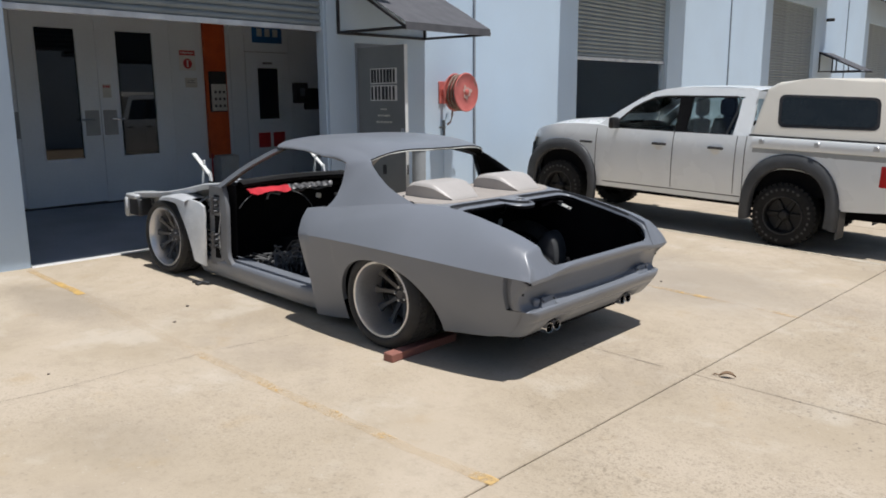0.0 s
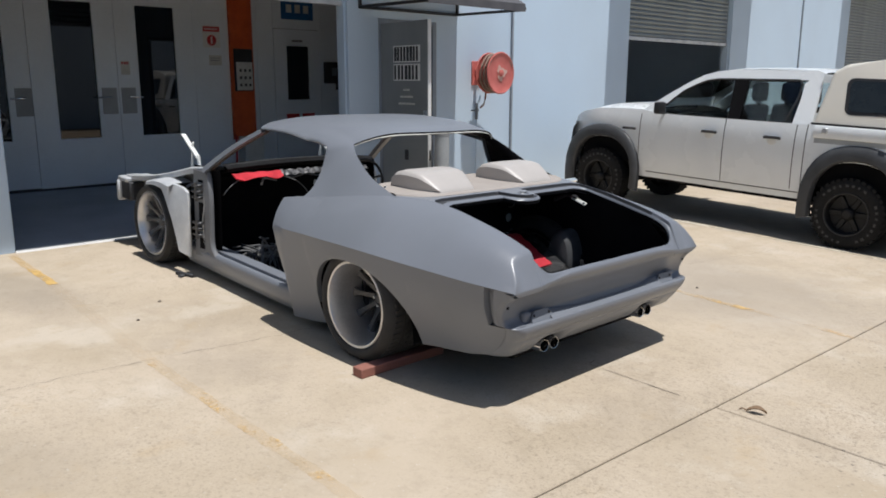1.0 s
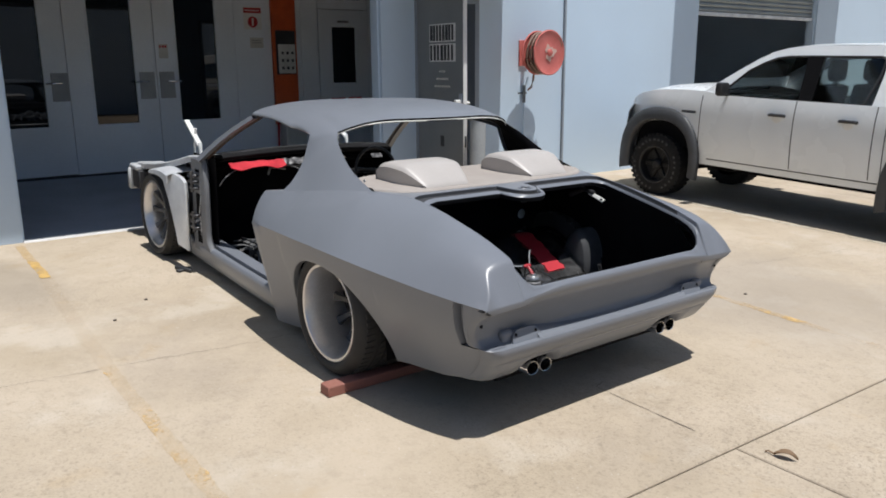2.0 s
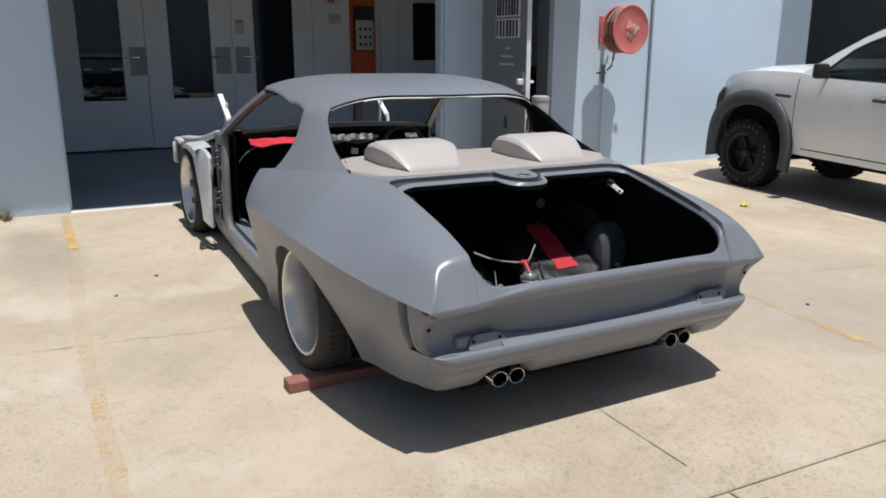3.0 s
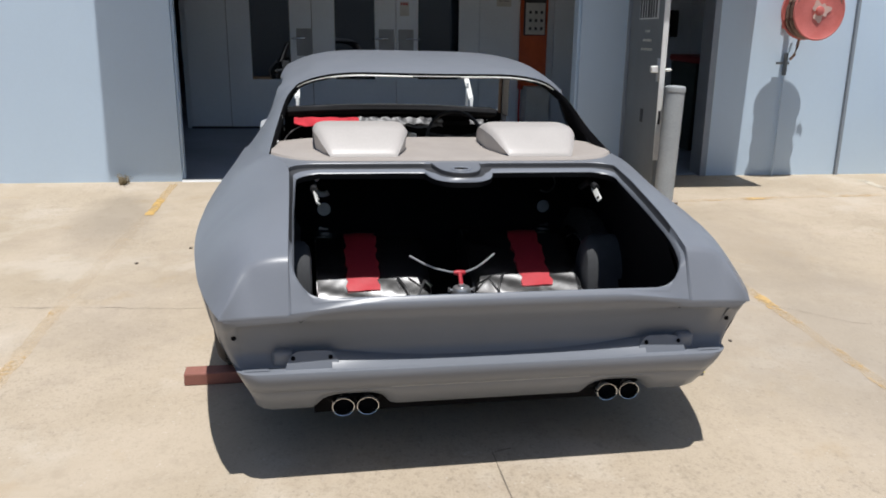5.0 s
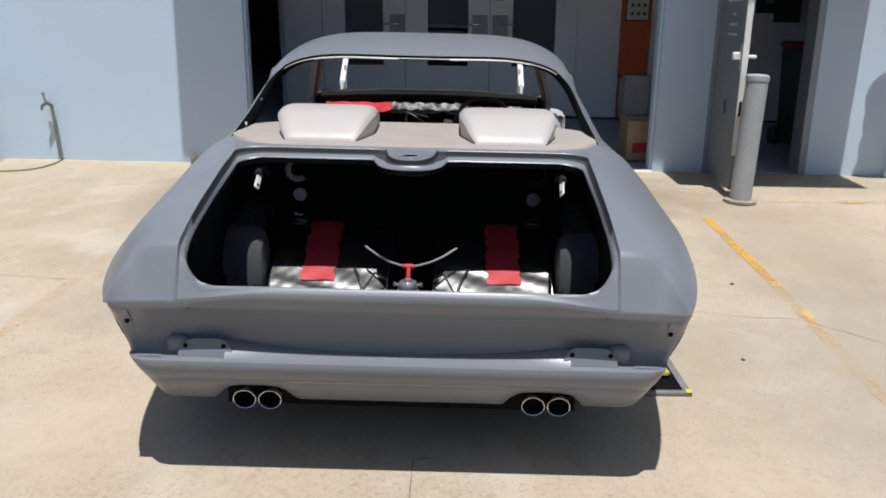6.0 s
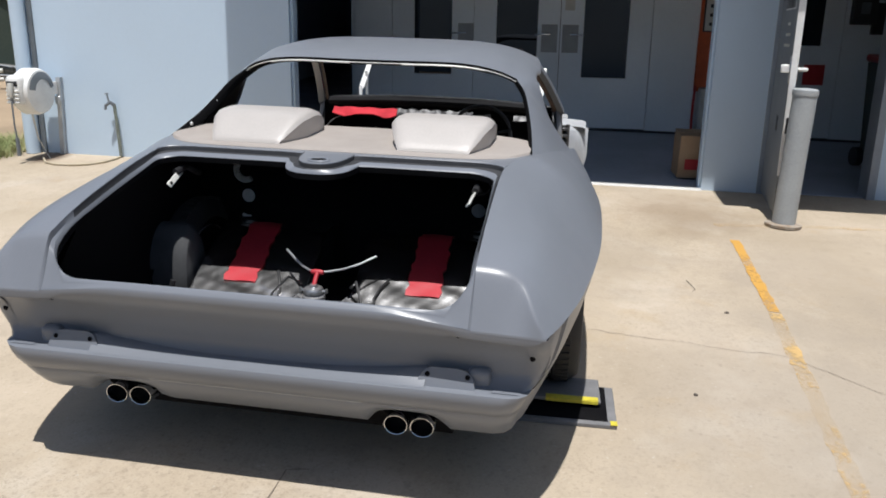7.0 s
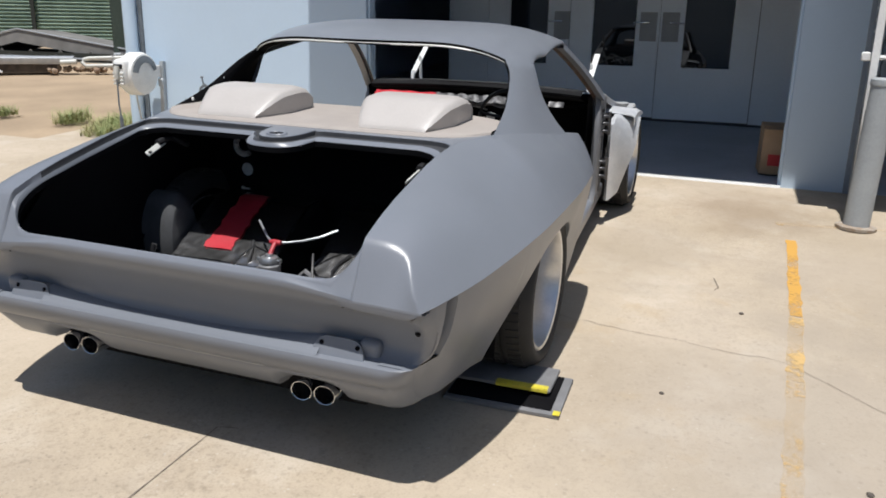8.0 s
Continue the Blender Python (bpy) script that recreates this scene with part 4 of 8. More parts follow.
# ---- tap and pressure-hose box at the corner ----
t = thing("garden_tap", "weathered standpipe tap against the wall", "tap", pose(FX + 0.05, 1.235, gz(FX, 1.235) - 0.02))
bm = bmesh.new()
tube(bm, [(0, 0, 0), (0, -0.01, 0.3), (0.0, -0.025, 0.54)], 0.016, 8)
part("standpipe", bm, mat("verdigris_pipe", (0.2, 0.23, 0.2), 0.7, color2=(0.13, 0.14, 0.12), scale=30), t)
bm = bmesh.new()
tube(bm, [(0.0, -0.025, 0.53), (0.03, -0.05, 0.56), (0.04, -0.09, 0.53), (0.04, -0.10, 0.49)], [0.018, 0.018, 0.014, 0.012], 8)
part("spout", bm, M_TRIM, t, "dark tap spout")
bm = bmesh.new()
tube(bm, [(0.03, -0.06, 0.56), (0.03, -0.075, 0.64)], 0.009, 6)
box(bm, 0.022, 0.038, -0.092, -0.058, 0.635, 0.648, 0.003)
part("tap_handle", bm, M_TRIM, t)
t = thing("garden_hose", "thin pale hose lying along the wall foot", "hose")
bm = bmesh.new()
hp = [(-7.34, 1.235), (-7.22, 1.25), (-7.05, 1.22), (-6.94, 1.15), (-6.87, 1.02), (-6.86, 0.86), (-6.92, 0.72), (-7.04, 0.62), (-7.10, 0.57)]
tube(bm, [(x, y, gz(x, y) + 0.012) for x, y in hp], 0.010, 7)
part("hose", bm, mat("sun_bleached_hose", (0.50, 0.43, 0.31), 0.7, color2=(0.40, 0.34, 0.24), scale=12), t)


def hose_box():
    zb = gz(FX, 0.5)
    t = thing("hose_box", "white plastic retractable hose box on a wall post", "hose box", pose(FX, 0.535, -0.062))
    bm = bmesh.new()
    grid(bm, [[Vector((dx, 0.062 + 0.038 * k + dy, zb + 0.055 + (0.86 - zb - 0.055) * k)) for dx, dy in ((0.004, -0.022), (0.05, -0.022), (0.05, 0.022), (0.004, 0.022))] for k in (0.0, 0.5, 1.0)], close=True)
    grid(bm, [[Vector((dx, 0.10 + dy, 0.86)) for dx in (0.004, 0.05)] for dy in (-0.022, 0.022)])
    box(bm, 0.0, 0.062, 0.052, 0.112, 0.60, 0.68, 0.006)
    part("mount_post", bm, M_GALV, t, "grey painted mounting post")
    turn = pose(0.30, 0.0, 0.74, 90, 0, 0)
    bm = bmesh.new()
    lathe(bm, [(0.0, -0.11), (0.13, -0.108), (0.200, -0.09), (0.218, -0.05), (0.218, 0.06), (0.200, 0.09), (0.13, 0.105), (0.0, 0.11)], 40, turn)
    part("drum_housing", bm, M_WHITE, t, "white rounded drum housing")
    bm = bmesh.new()
    for a0, a1, ri, ro in ((0.15, 2.9, 0.115, 0.185),):
        grid(bm, [[turn @ Vector((r_ * math.cos(a0 + (a1 - a0) * k / 14), r_ * math.sin(a0 + (a1 - a0) * k / 14), -0.114 + 0.016 * max(0, (r_ - 0.14) / 0.05))) for r_ in (ri, (ri + ro) / 2, ro)] for k in range(15)])
    part("drum_crank", bm, M_TRIM, t, "grey moulded grip on the drum side")
    bm = bmesh.new()
    box(bm, 0.28, 0.56, -0.10, 0.06, 0.62, 0.90, 0.05, seg=3)
    part("front_housing", bm, M_WHITE, t, "white boxy front housing")
    bm = bmesh.new()
    box(bm, 0.545, 0.563, -0.075, 0.035, 0.80, 0.85, 0.006)
    part("hose_slot", bm, M_BLACK, t, "black hose slot")
    bm = bmesh.new()
    for k in range(4):
        box(bm, 0.55, 0.568, -0.085, 0.045, 0.645 + 0.035 * k, 0.662 + 0.035 * k, 0.005)
    part("grip_ribs", bm, M_PALEPLASTIC, t)
    bm = bmesh.new()
    tube(bm, [(0.57, -0.02, 0.83), (0.585, -0.02, 0.76), (0.58, -0.02, 0.70)], [0.028, 0.026, 0.016], 10)
    part("hose_stop", bm, M_PALEPLASTIC, t, "pale round hose stop")
    bm = bmesh.new()
    tube(bm, [(0.58, -0.02, 0.70), (0.585, -0.02, 0.45), (0.57, -0.02, 0.30)], 0.009, 6)
    tube(bm, [(0.57, -0.02, 0.33), (0.57, -0.02, 0.16)], 0.018, 8)
    part("nozzle", bm, M_TRIM, t, "dark hanging spray nozzle")
    bm = bmesh.new()
    tube(bm, [(0.35, 0.0, 0.55), (0.34, 0.03, 0.3), (0.25, 0.08, zb + 0.02), (0.15, 0.3, zb + 0.015)], 0.01, 6)
    part("feed_hose", bm, M_PALEPLASTIC, t)
    bm = bmesh.new()
    lathe(bm, [(0.09, 0.112), (0.1, 0.118), (0.15, 0.112), (0.15, 0.10)], 32, turn)
    part("side_moulding", bm, M_PALEPLASTIC, t)
    bm = bmesh.new()
    box(bm, 0.05, 0.14, 0.05, 0.09, 0.70, 0.82, 0.006)
    part("bracket", bm, M_WHITE, t)
    return t


hose_box()


# ---- unseen plain wall added to close the yard behind, darkens the window reflections ----
wall_box("unseen_wall_opposite", -30, 60, -2.0, 4.6, "unseen plain wall added across the driveway for the window reflections", 17.0, 17.3)

# ---- the grey coupe ----
M_PILLARTRIM = mat("bare_brown_pillar", (0.075, 0.042, 0.030), 0.7, color2=(0.03, 0.024, 0.022), scale=30, stretch=(1, 1, 0.3))
# local axes: x forward, y to the car's left, z up; the origin lies under the rear axle
CAR = on_ground(-3.60, 4.67, 179.1)
car = thing("coupe", "two-door coupe body in grey primer, doors, bonnet and boot lid removed", "car", CAR)

CREASE_Y = [(-1.235, 0.918), (-1.20, 0.934), (-1.12, 0.966), (-0.9, 1.02), (-0.5, 1.072), (-0.1, 1.085), (0.3, 1.078), (0.82, 1.035)]
CREASE_Z = [(-1.235, 0.660), (-1.1, 0.674), (-0.6, 0.700), (-0.1, 0.708), (0.4, 0.700), (0.82, 0.676)]
TOP_Y = [(-1.235, 0.699), (-1.165, 0.697), (-0.9, 0.695), (-0.6, 0.695), (-0.42, 0.702), (-0.28, 0.738), (-0.17, 0.785), (0.1, 0.850), (0.4, 0.900), (0.66, 0.936), (0.82, 0.944)]
TOP_Z = [(-1.235, 0.798), (-1.165, 0.824), (-1.13, 0.836), (-1.04, 0.867), (-0.92, 0.900), (-0.76, 0.934), (-0.62, 0.961), (-0.42, 0.984), (-0.28, 0.990), (-0.17, 0.988), (0.1, 0.958), (0.4, 0.910), (0.66, 0.875), (0.82, 0.860)]
TAIL_X = [(0.25, -1.04), (0.262, -1.065), (0.30, -1.115), (0.34, -1.150), (0.40, -1.190), (0.45, -1.207), (0.60, -1.213), (0.66, -1.235)]
DOOR_X = [(0.06, 0.640), (0.26, 0.655), (0.434, 0.705), (0.66, 0.745), (0.793, 0.758), (0.877, 0.745)]
ARCH_X, ARCH_R = -0.06, 0.405
HUB = 0.345
LAMP_X = -1.085  # front edge of the wrapped tail lamp recess
PANEL_X = [(0.457, -1.186), (0.466, -1.166), (0.485, -1.150), (0.51, -1.145), (0.55, -1.156), (0.59, -1.176), (0.625, -1.204), (0.65, -1.226), (0.67, -1.233)]
CAP = -1.13  # where the rear wing turns down into its flat end


def clamp(v, a=0.0, b=1.0):
    return max(a, min(b, v))


def low_edge(x):
    """Bottom edge of the rear quarter: sill, wheel arch, tail."""
    base = smooth_table([(-1.235, 0.255), (-1.14, 0.255), (-1.05, 0.25), (-0.9, 0.235), (-0.6, 0.205), (-0.3, 0.19), (0.3, 0.095), (0.5, 0.07), (0.82, 0.06)], x)
    d = x - ARCH_X
    if d < 0:
        d *= 0.80
    if abs(d) < ARCH_R:
        base = max(base, 0.235 + (1 - abs(d / ARCH_R) ** 2.3) ** (1 / 2.0) * 0.385)
    return base


def low_y(x, z):
    """How far the lower side tucks in under the crease."""
    cy, cz = smooth_table(CREASE_Y, x), smooth_table(CREASE_Z, x)
    k = max(0.0, (cz - z) / 0.55)
    tuck = (0.12 * k + 0.04 * k * k) * (1 - 0.36 * clamp((x - 0.36) / 0.3))
    tuck += 0.09 * max(0.0, k - 0.3) * clamp((-0.95 - x) / 0.25)
    tuck += 0.075 * max(0.0, k - 0.25) * clamp((-0.40 - x) / 0.25)
    return cy - tuck


def warp(s, z):
    """Station s of the side, moved to the curved tail edge and door edge at height z."""
    if s < -0.9:
        return s + (smooth_table(TAIL_X, z) + 1.235) * clamp((-0.9 - s) / 0.335)
    if s > 0.66:
        return s + (smooth_table(DOOR_X, z) - 0.82) * clamp((s - 0.66) / 0.16)
    return s


XS = [round(-1.235 + 0.0425 * i, 4) for i in range(49)] + [-1.235, -1.2, CAP, -1.17, -1.175, -1.18, -1.187, -1.215, -1.15, -1.13, -1.1, -1.06, -0.9, -1.0599, -0.17, -0.28, 0.56, 0.66, 0.7, 0.76, 0.82]
XS += [round(ARCH_X + ARCH_R * c, 4) for c in (1.0005, 0.9995, 0.985, 0.95, 0.9, -1.2505, -1.2495, -1.235, -1.2, -1.15)]
XS = sorted(set(x for x in XS if -1.236 <= x <= 0.821))


def haunch(x, v):
    c = Vector((x, smooth_table(CREASE_Y, x), smooth_table(CREASE_Z, x)))
    t = Vector((x, smooth_table(TOP_Y, x), smooth_table(TOP_Z, x)))
    h = t.z - c.z
    w = c.y - t.y
    f = clamp((x + 0.4) / 1.0)  # upright at the door, flatter over the boot
    g = clamp((-0.60 - x) / 0.45)  # the wing grows a flat top and a firm shoulder towards the tail
    p1 = c + Vector((0, -w * (0.25 + 0.15 * g), h * (0.40 + 0.42 * g)))
    p2 = t + Vector((0, w * (0.40 - 0.1 * f + 0.13 * g), -h * (0.12 + 0.10 * f - 0.10 * g)))
    return bez(c, p1, p2, t, v)


def shoulder(x, v):
    """From the crease (v 0) up over the haunch to the deck or the pillar's foot (v 1); a flat facet cuts off the rear end."""
    if x < -1.06:
        edge = -1.235 + (CAP + 1.235) * clamp(v / 0.52)
        if x >= CAP:
            return haunch(-1.06 + (edge + 1.06) * (x + 1.06) / (CAP + 1.06), v)
        u = (CAP - x) / (CAP + 1.235)
        a = haunch(edge, v)
        e = Vector((-1.235, 0.918 + (0.700 - 0.918) * v, 0.660 + 0.006 * v))
        k = clamp(v / 0.16)
        back = (haunch(edge - 0.01, v) - haunch(edge + 0.01, v)).normalized()
        return bez(a, a + back * 0.028 * k, a.lerp(e, 0.18) + back * 0.016 * k, e, u ** 1.25)
    p = haunch(x, v)
    if x > 0.66:
        p.x = warp(x, p.z)
    return p


RIM_IN = [(-0.17, 0.785, 0.988), (0.08, 0.757, 1.070), (0.28, 0.712, 1.182), (0.375, 0.660, 1.243)]
WA = 0.56  # where the side window meets the belt
WIN_AFT = [(WA, 0.918, 0.889), (0.522, 0.872, 0.955), (0.522, 0.805, 1.06), (0.535, 0.752, 1.210)]
CORNER = 0.660


def along(curve, t):
    return Vector([smooth_table([(i / (len(curve) - 1), p[k]) for i, p in enumerate(curve)], t) for k in range(3)])


def roof_z(x, y):
    zc = smooth_table([(0.265, 1.306), (0.36, 1.335), (0.55, 1.362), (0.8, 1.373), (1.1, 1.366), (1.38, 1.336), (1.62, 1.288)], x)
    w = lerp_table([(0.3, 0.66), (0.375, 0.66), (0.54, 0.752), (1.0, 0.745), (1.62, 0.70)], x)
    d = lerp_table([(0.3, 0.10), (0.375, 0.102), (0.54, 0.148), (0.82, 0.134), (1.16, 0.106), (1.42, 0.080), (1.62, 0.066)], x)
    return zc - d * min(1.35, abs(y) / w) ** lerp_table([(0.3, 5.2), (0.54, 5.0), (0.8, 5.0), (1.5, 4.4)], x)


def roof_rear(y):
    return smooth_table([(0, 0.265), (0.2, 0.268), (0.4, 0.284), (0.52, 0.303), (0.6, 0.332), (0.66, 0.375), (0.71, 0.445), (0.752, 0.535)], abs(y))


def roof_front(y):
    return 1.62 - 0.17 * (abs(y) / 0.69) ** 2


def roof_pt(y):
    return Vector((roof_rear(y), y, roof_z(roof_rear(y), y)))


def rim_side(v):
    """Inner edge of the rear pillar, from the deck up to the roof."""
    return along(RIM_IN, v) + (shoulder(-0.17, 1.0) - along(RIM_IN, 0)) * (1 - v) + (roof_pt(CORNER) - along(RIM_IN, 1)) * v


def win_side(v):
    """Rear edge of the side window, from the belt up to the roof."""
    return along(WIN_AFT, v) + (shoulder(WA, 1.0) - along(WIN_AFT, 0)) * (1 - v) + (roof_pt(0.752) - along(WIN_AFT, 1)) * v


def sail_net(n, m):
    """Patch of the rear pillar between window, haunch, side window and roof."""
    foot = [shoulder(-0.17 + (WA + 0.17) * i / n, 1.0) for i in range(n + 1)]
    head = [roof_pt(CORNER + (0.752 - CORNER) * i / n) for i in range(n + 1)]
    net = []
    for i in range(n + 1):
        u = i / n
        col = []
        for k in range(m + 1):
            v = k / m
            a = rim_side(v) * (1 - u) + win_side(v) * u
            b = foot[i] * (1 - v) + head[i] * v
            c = (foot[0] * (1 - u) + foot[-1] * u) * (1 - v) + (head[0] * (1 - u) + head[-1] * u) * v
            q = a + b - c
            q += Vector((0, 0.030, 0.010)) * (4 * u * (1 - u) * v * (1 - v))
            col.append(q)
        net.append(col)
    return net


SAIL = sail_net(16, 18)


def mirror(p, s):
    return Vector((p.x, s * p.y, p.z))


def body_skin():
    bm = bmesh.new()
    soft = []
    for s in (1, -1):
        # lower side, open round the wrapped tail lamp
        low = [x for x in XS if x >= -0.90] 
        tail = [-0.90, -0.945, -0.99, -1.035, LAMP_X, -1.125, -1.165, -1.20, -1.235]
        zs = [0.0, 0.12, 0.25, 0.36, 0.48, 0.60, 0.75, 0.88, 1.0]

        def station(x):
            zb, zc = low_edge(x), smooth_table(CREASE_Z, x)
            out = []
            for k in zs:
                z = zb + (zc - zb) * k
                xx = warp(x, z)
                pull = 0.05 if x < -1.22 else 0.014 if x < -1.19 else 0.0
                out.append(Vector((xx, s * (low_y(xx if x < -0.9 else x, z) - (pull if k < 0.5 else 0.0)), z)))
            return out

        grid(bm, [station(x) for x in low])
        rows = [station(x) for x in tail]
        vs = [[bm.verts.new(p) for p in r] for r in rows]
        for i in range(8):
            for k in range(8):
                if i >= 4 and 4 <= k < 8:
                    continue
                bm.faces.new((vs[i][k], vs[i][k + 1], vs[i + 1][k + 1], vs[i + 1][k]))
        # arch lip, turned inwards
        lip = [x for x in XS if ARCH_X - 1.2497 * ARCH_R <= x <= ARCH_X + 0.9997 * ARCH_R]
        grid(bm, [[Vector((x, s * (low_y(x, low_edge(x)) - d), low_edge(x) - e)) for d, e in ((0, 0), (0.004, 0.008), (0.018, 0.010), (0.04, 0.006))] for x in lip])
        # haunch
        grid(bm, [[mirror(shoulder(x, k / 11), s) for k in range(12)] for x in XS])
        # rear pillar
        vs = grid(bm, [[mirror(q, s) for q in col] for col in SAIL])
    # roof
    half = [0, 0.12, 0.24, 0.36, 0.44, 0.51, 0.56, 0.60, 0.63] + [CORNER + (0.752 - CORNER) * i / 16 for i in range(17)]
    ys = [-y for y in reversed(half[1:])] + half
    rows = []
    for y in ys:
        r = []
        for k in range(21):
            t = (k / 20) ** 1.25
            yy = y * (1 - 0.085 * t ** 1.3)
            x = roof_rear(y) + (roof_front(y) - roof_rear(y)) * t
            r.append(Vector((x, yy, roof_z(x, yy))))
        rows.append(r)
    # drip rails
    for e, s in ((0, -1), (-1, 1)):
        rail = [p + Vector((0, s * 0.007, -0.010)) for p in rows[e]]
        rail2 = [p + Vector((0, s * 0.005, -0.020)) for p in rows[e]]
        rail3 = [p + Vector((0, -s * 0.03, -0.022)) for p in rows[e]]
        grid(bm, [rows[e], rail, rail2, rail3])
    grid(bm, rows)
    bmesh.ops.remove_doubles(bm, verts=bm.verts, dist=0.003)
    # blend the pillar into haunch and roof
    foot_y = lambda x: smooth_table(TOP_Y, x)
    for v in bm.verts:
        if v.is_boundary:
            continue
        p = v.co
        if -0.12 < p.x < 0.50 and abs(abs(p.y) - foot_y(p.x)) < 0.10 and abs(p.z - smooth_table(TOP_Z, p.x)) < 0.13:
            soft.append(v)
        elif 0.36 < p.x < 0.75 and abs(p.y) > 0.60 and 1.12 < p.z < 1.34:
            soft.append(v)
    for i in range(36):
        bmesh.ops.smooth_vert(bm, verts=soft, factor=0.5, use_axis_x=False, use_axis_y=True, use_axis_z=True)
    return bm


skin = part("body", body_skin(), M_PRIMER, car, "satin grey primer body shell")
skin.data.set_sharp_from_angle(angle=radians(32))

for s in (1, -1):
    # wrapped tail lamp recess: a groove, then the side turning softly into the tail panel
    bm = bmesh.new()
    zb, zt = low_edge(LAMP_X), smooth_table(CREASE_Z, LAMP_X)
    za = [zb + (zt - zb) * k for k in (0.48, 0.495, 0.52, 0.56, 0.60, 0.66, 0.75, 0.82, 0.88, 0.94, 1.0)]
    rows = []
    for i, z in enumerate(za):
        xa = warp(LAMP_X, z)
        ya = low_y(xa, z)
        cor = clamp(1 - i / 3) ** 2
        lift = 0.004 * clamp(1 - i / 2)
        xc = max(-1.205, smooth_table(PANEL_X, z))
        xg = max(xa - 0.026 - 0.020 * clamp(i / 6) - 0.022 * cor, xc + 0.032)
        dp = 0.030 + 0.012 * clamp(i / 6)
        yc = low_y(xc, z)
        xm = (xg + xc) / 2
        kz = (z - zb) / (zt - zb)
        rows.append([Vector((x, s * y, z + h + kz * (smooth_table(CREASE_Z, x) - zt) - 0.001 * kz)) for x, y, h in (
            (xa, ya, 0), (xa - 0.002, ya - 0.010, 0), (xa - 0.004, ya - dp, lift), (xg + 0.005, low_y(xg, z) - dp + 0.004, lift), (xg, low_y(xg, z) - 0.005, lift), (xg - 0.004, low_y(xg, z) - 0.003, lift),
            (xm, low_y(xm, z) - 0.003, lift), (xc + 0.022, low_y(xc + 0.022, z) - 0.004, lift), (xc + 0.012, yc - 0.008, lift), (xc + 0.005, yc - 0.014, lift), (xc + 0.001, yc - 0.022, lift), (xc, yc - 0.034, lift), (xc + 0.002, yc - 0.06, lift))])
    grid(bm, rows)
    part("lamp_recess", bm, M_PRIMER, car, "grey primer tail lamp recess with a groove")
    bm = bmesh.new()
    z0 = za[0]
    grid(bm, [[Vector((x, s * (low_y(x, z0) + d), z0 + e)) for d, e in ((-0.012, 0.0), (-0.016, 0.002), (-0.03, 0.003), (-0.10, 0.003))] for x in (-1.08, -1.10, -1.14, -1.17, -1.19, -1.207)])
    part("recess_floor", bm, M_PRIMER, car)
    bm = bmesh.new()
    xs_ = [-1.03 - 0.2045 * k / 10 for k in range(11)]
    grid(bm, [[Vector((x, s * (smooth_table(CREASE_Y, x) - d), smooth_table(CREASE_Z, x) - e)) for d, e in ((0.001, 0.0005), (0.006, 0.006), (0.09, 0.007))] for x in xs_])
    part("crease_return", bm, M_PRIMER, car)

# rear window channel
rim_half = [rim_side(k / 20) for k in range(21)]
top_run = [roof_pt(CORNER * (1 - k / 20)) for k in range(1, 21)]
half = rim_half + top_run
loop = half + [mirror(p, -1) for p in reversed(half[:-1])]
bm = bmesh.new()
rows = []
for i, p in enumerate(loop):
    sgn = 1 if p.y > 0.02 else -1 if p.y < -0.02 else 0
    k = clamp((min(i, len(loop) - 1 - i) - 16) / 8)
    d = Vector((0.004, -0.006 * sgn, -0.012))
    e = Vector((0.014 + 0.012 * k, -0.006 * sgn * (1 - k), -0.004 - 0.002 * k))
    g = Vector((0.035, -0.006 * sgn, -0.008))
    rows.append([p, p + d * 0.5, p + d, p + d + e, p + d + e + g])
grid(bm, rows)
part("rear_window_channel", bm, M_CARBLACK, car, "dark rear window channel")
bm = bmesh.new()
tube(bm, [p + Vector((0.001, 0, -0.014)) for p in loop[18:-18]], 0.003, 6)
part("window_bead", bm, M_PALEPLASTIC, car, "thin pale sealing bead")
for a, b in ((-0.52, -0.14), (0.10, 0.50)):
    bm = bmesh.new()
    grid(bm, [[roof_pt(a + (b - a) * k / 10) + Vector((-0.002 + o[0], 0, o[1])) for o in ((0, -0.013), (-0.003, -0.016), (-0.001, -0.020))] for k in range(11)])
    part("loose_bead", bm, M_PALEPLASTIC, car, "strip of pale sealing bead hanging below the roof edge")

for x, y, z in ((0.187, 0.742, 1.098), (-0.045, 0.757, 1.022)):
    bm = bmesh.new()
    lathe(bm, [(0.0, 0.006), (0.006, 0.006), (0.009, 0.0)], 10, pose(x, y - 0.006, z, 90, 0, 0))
    part("trim_clip", bm, M_WHITE, car, "small white trim clip")
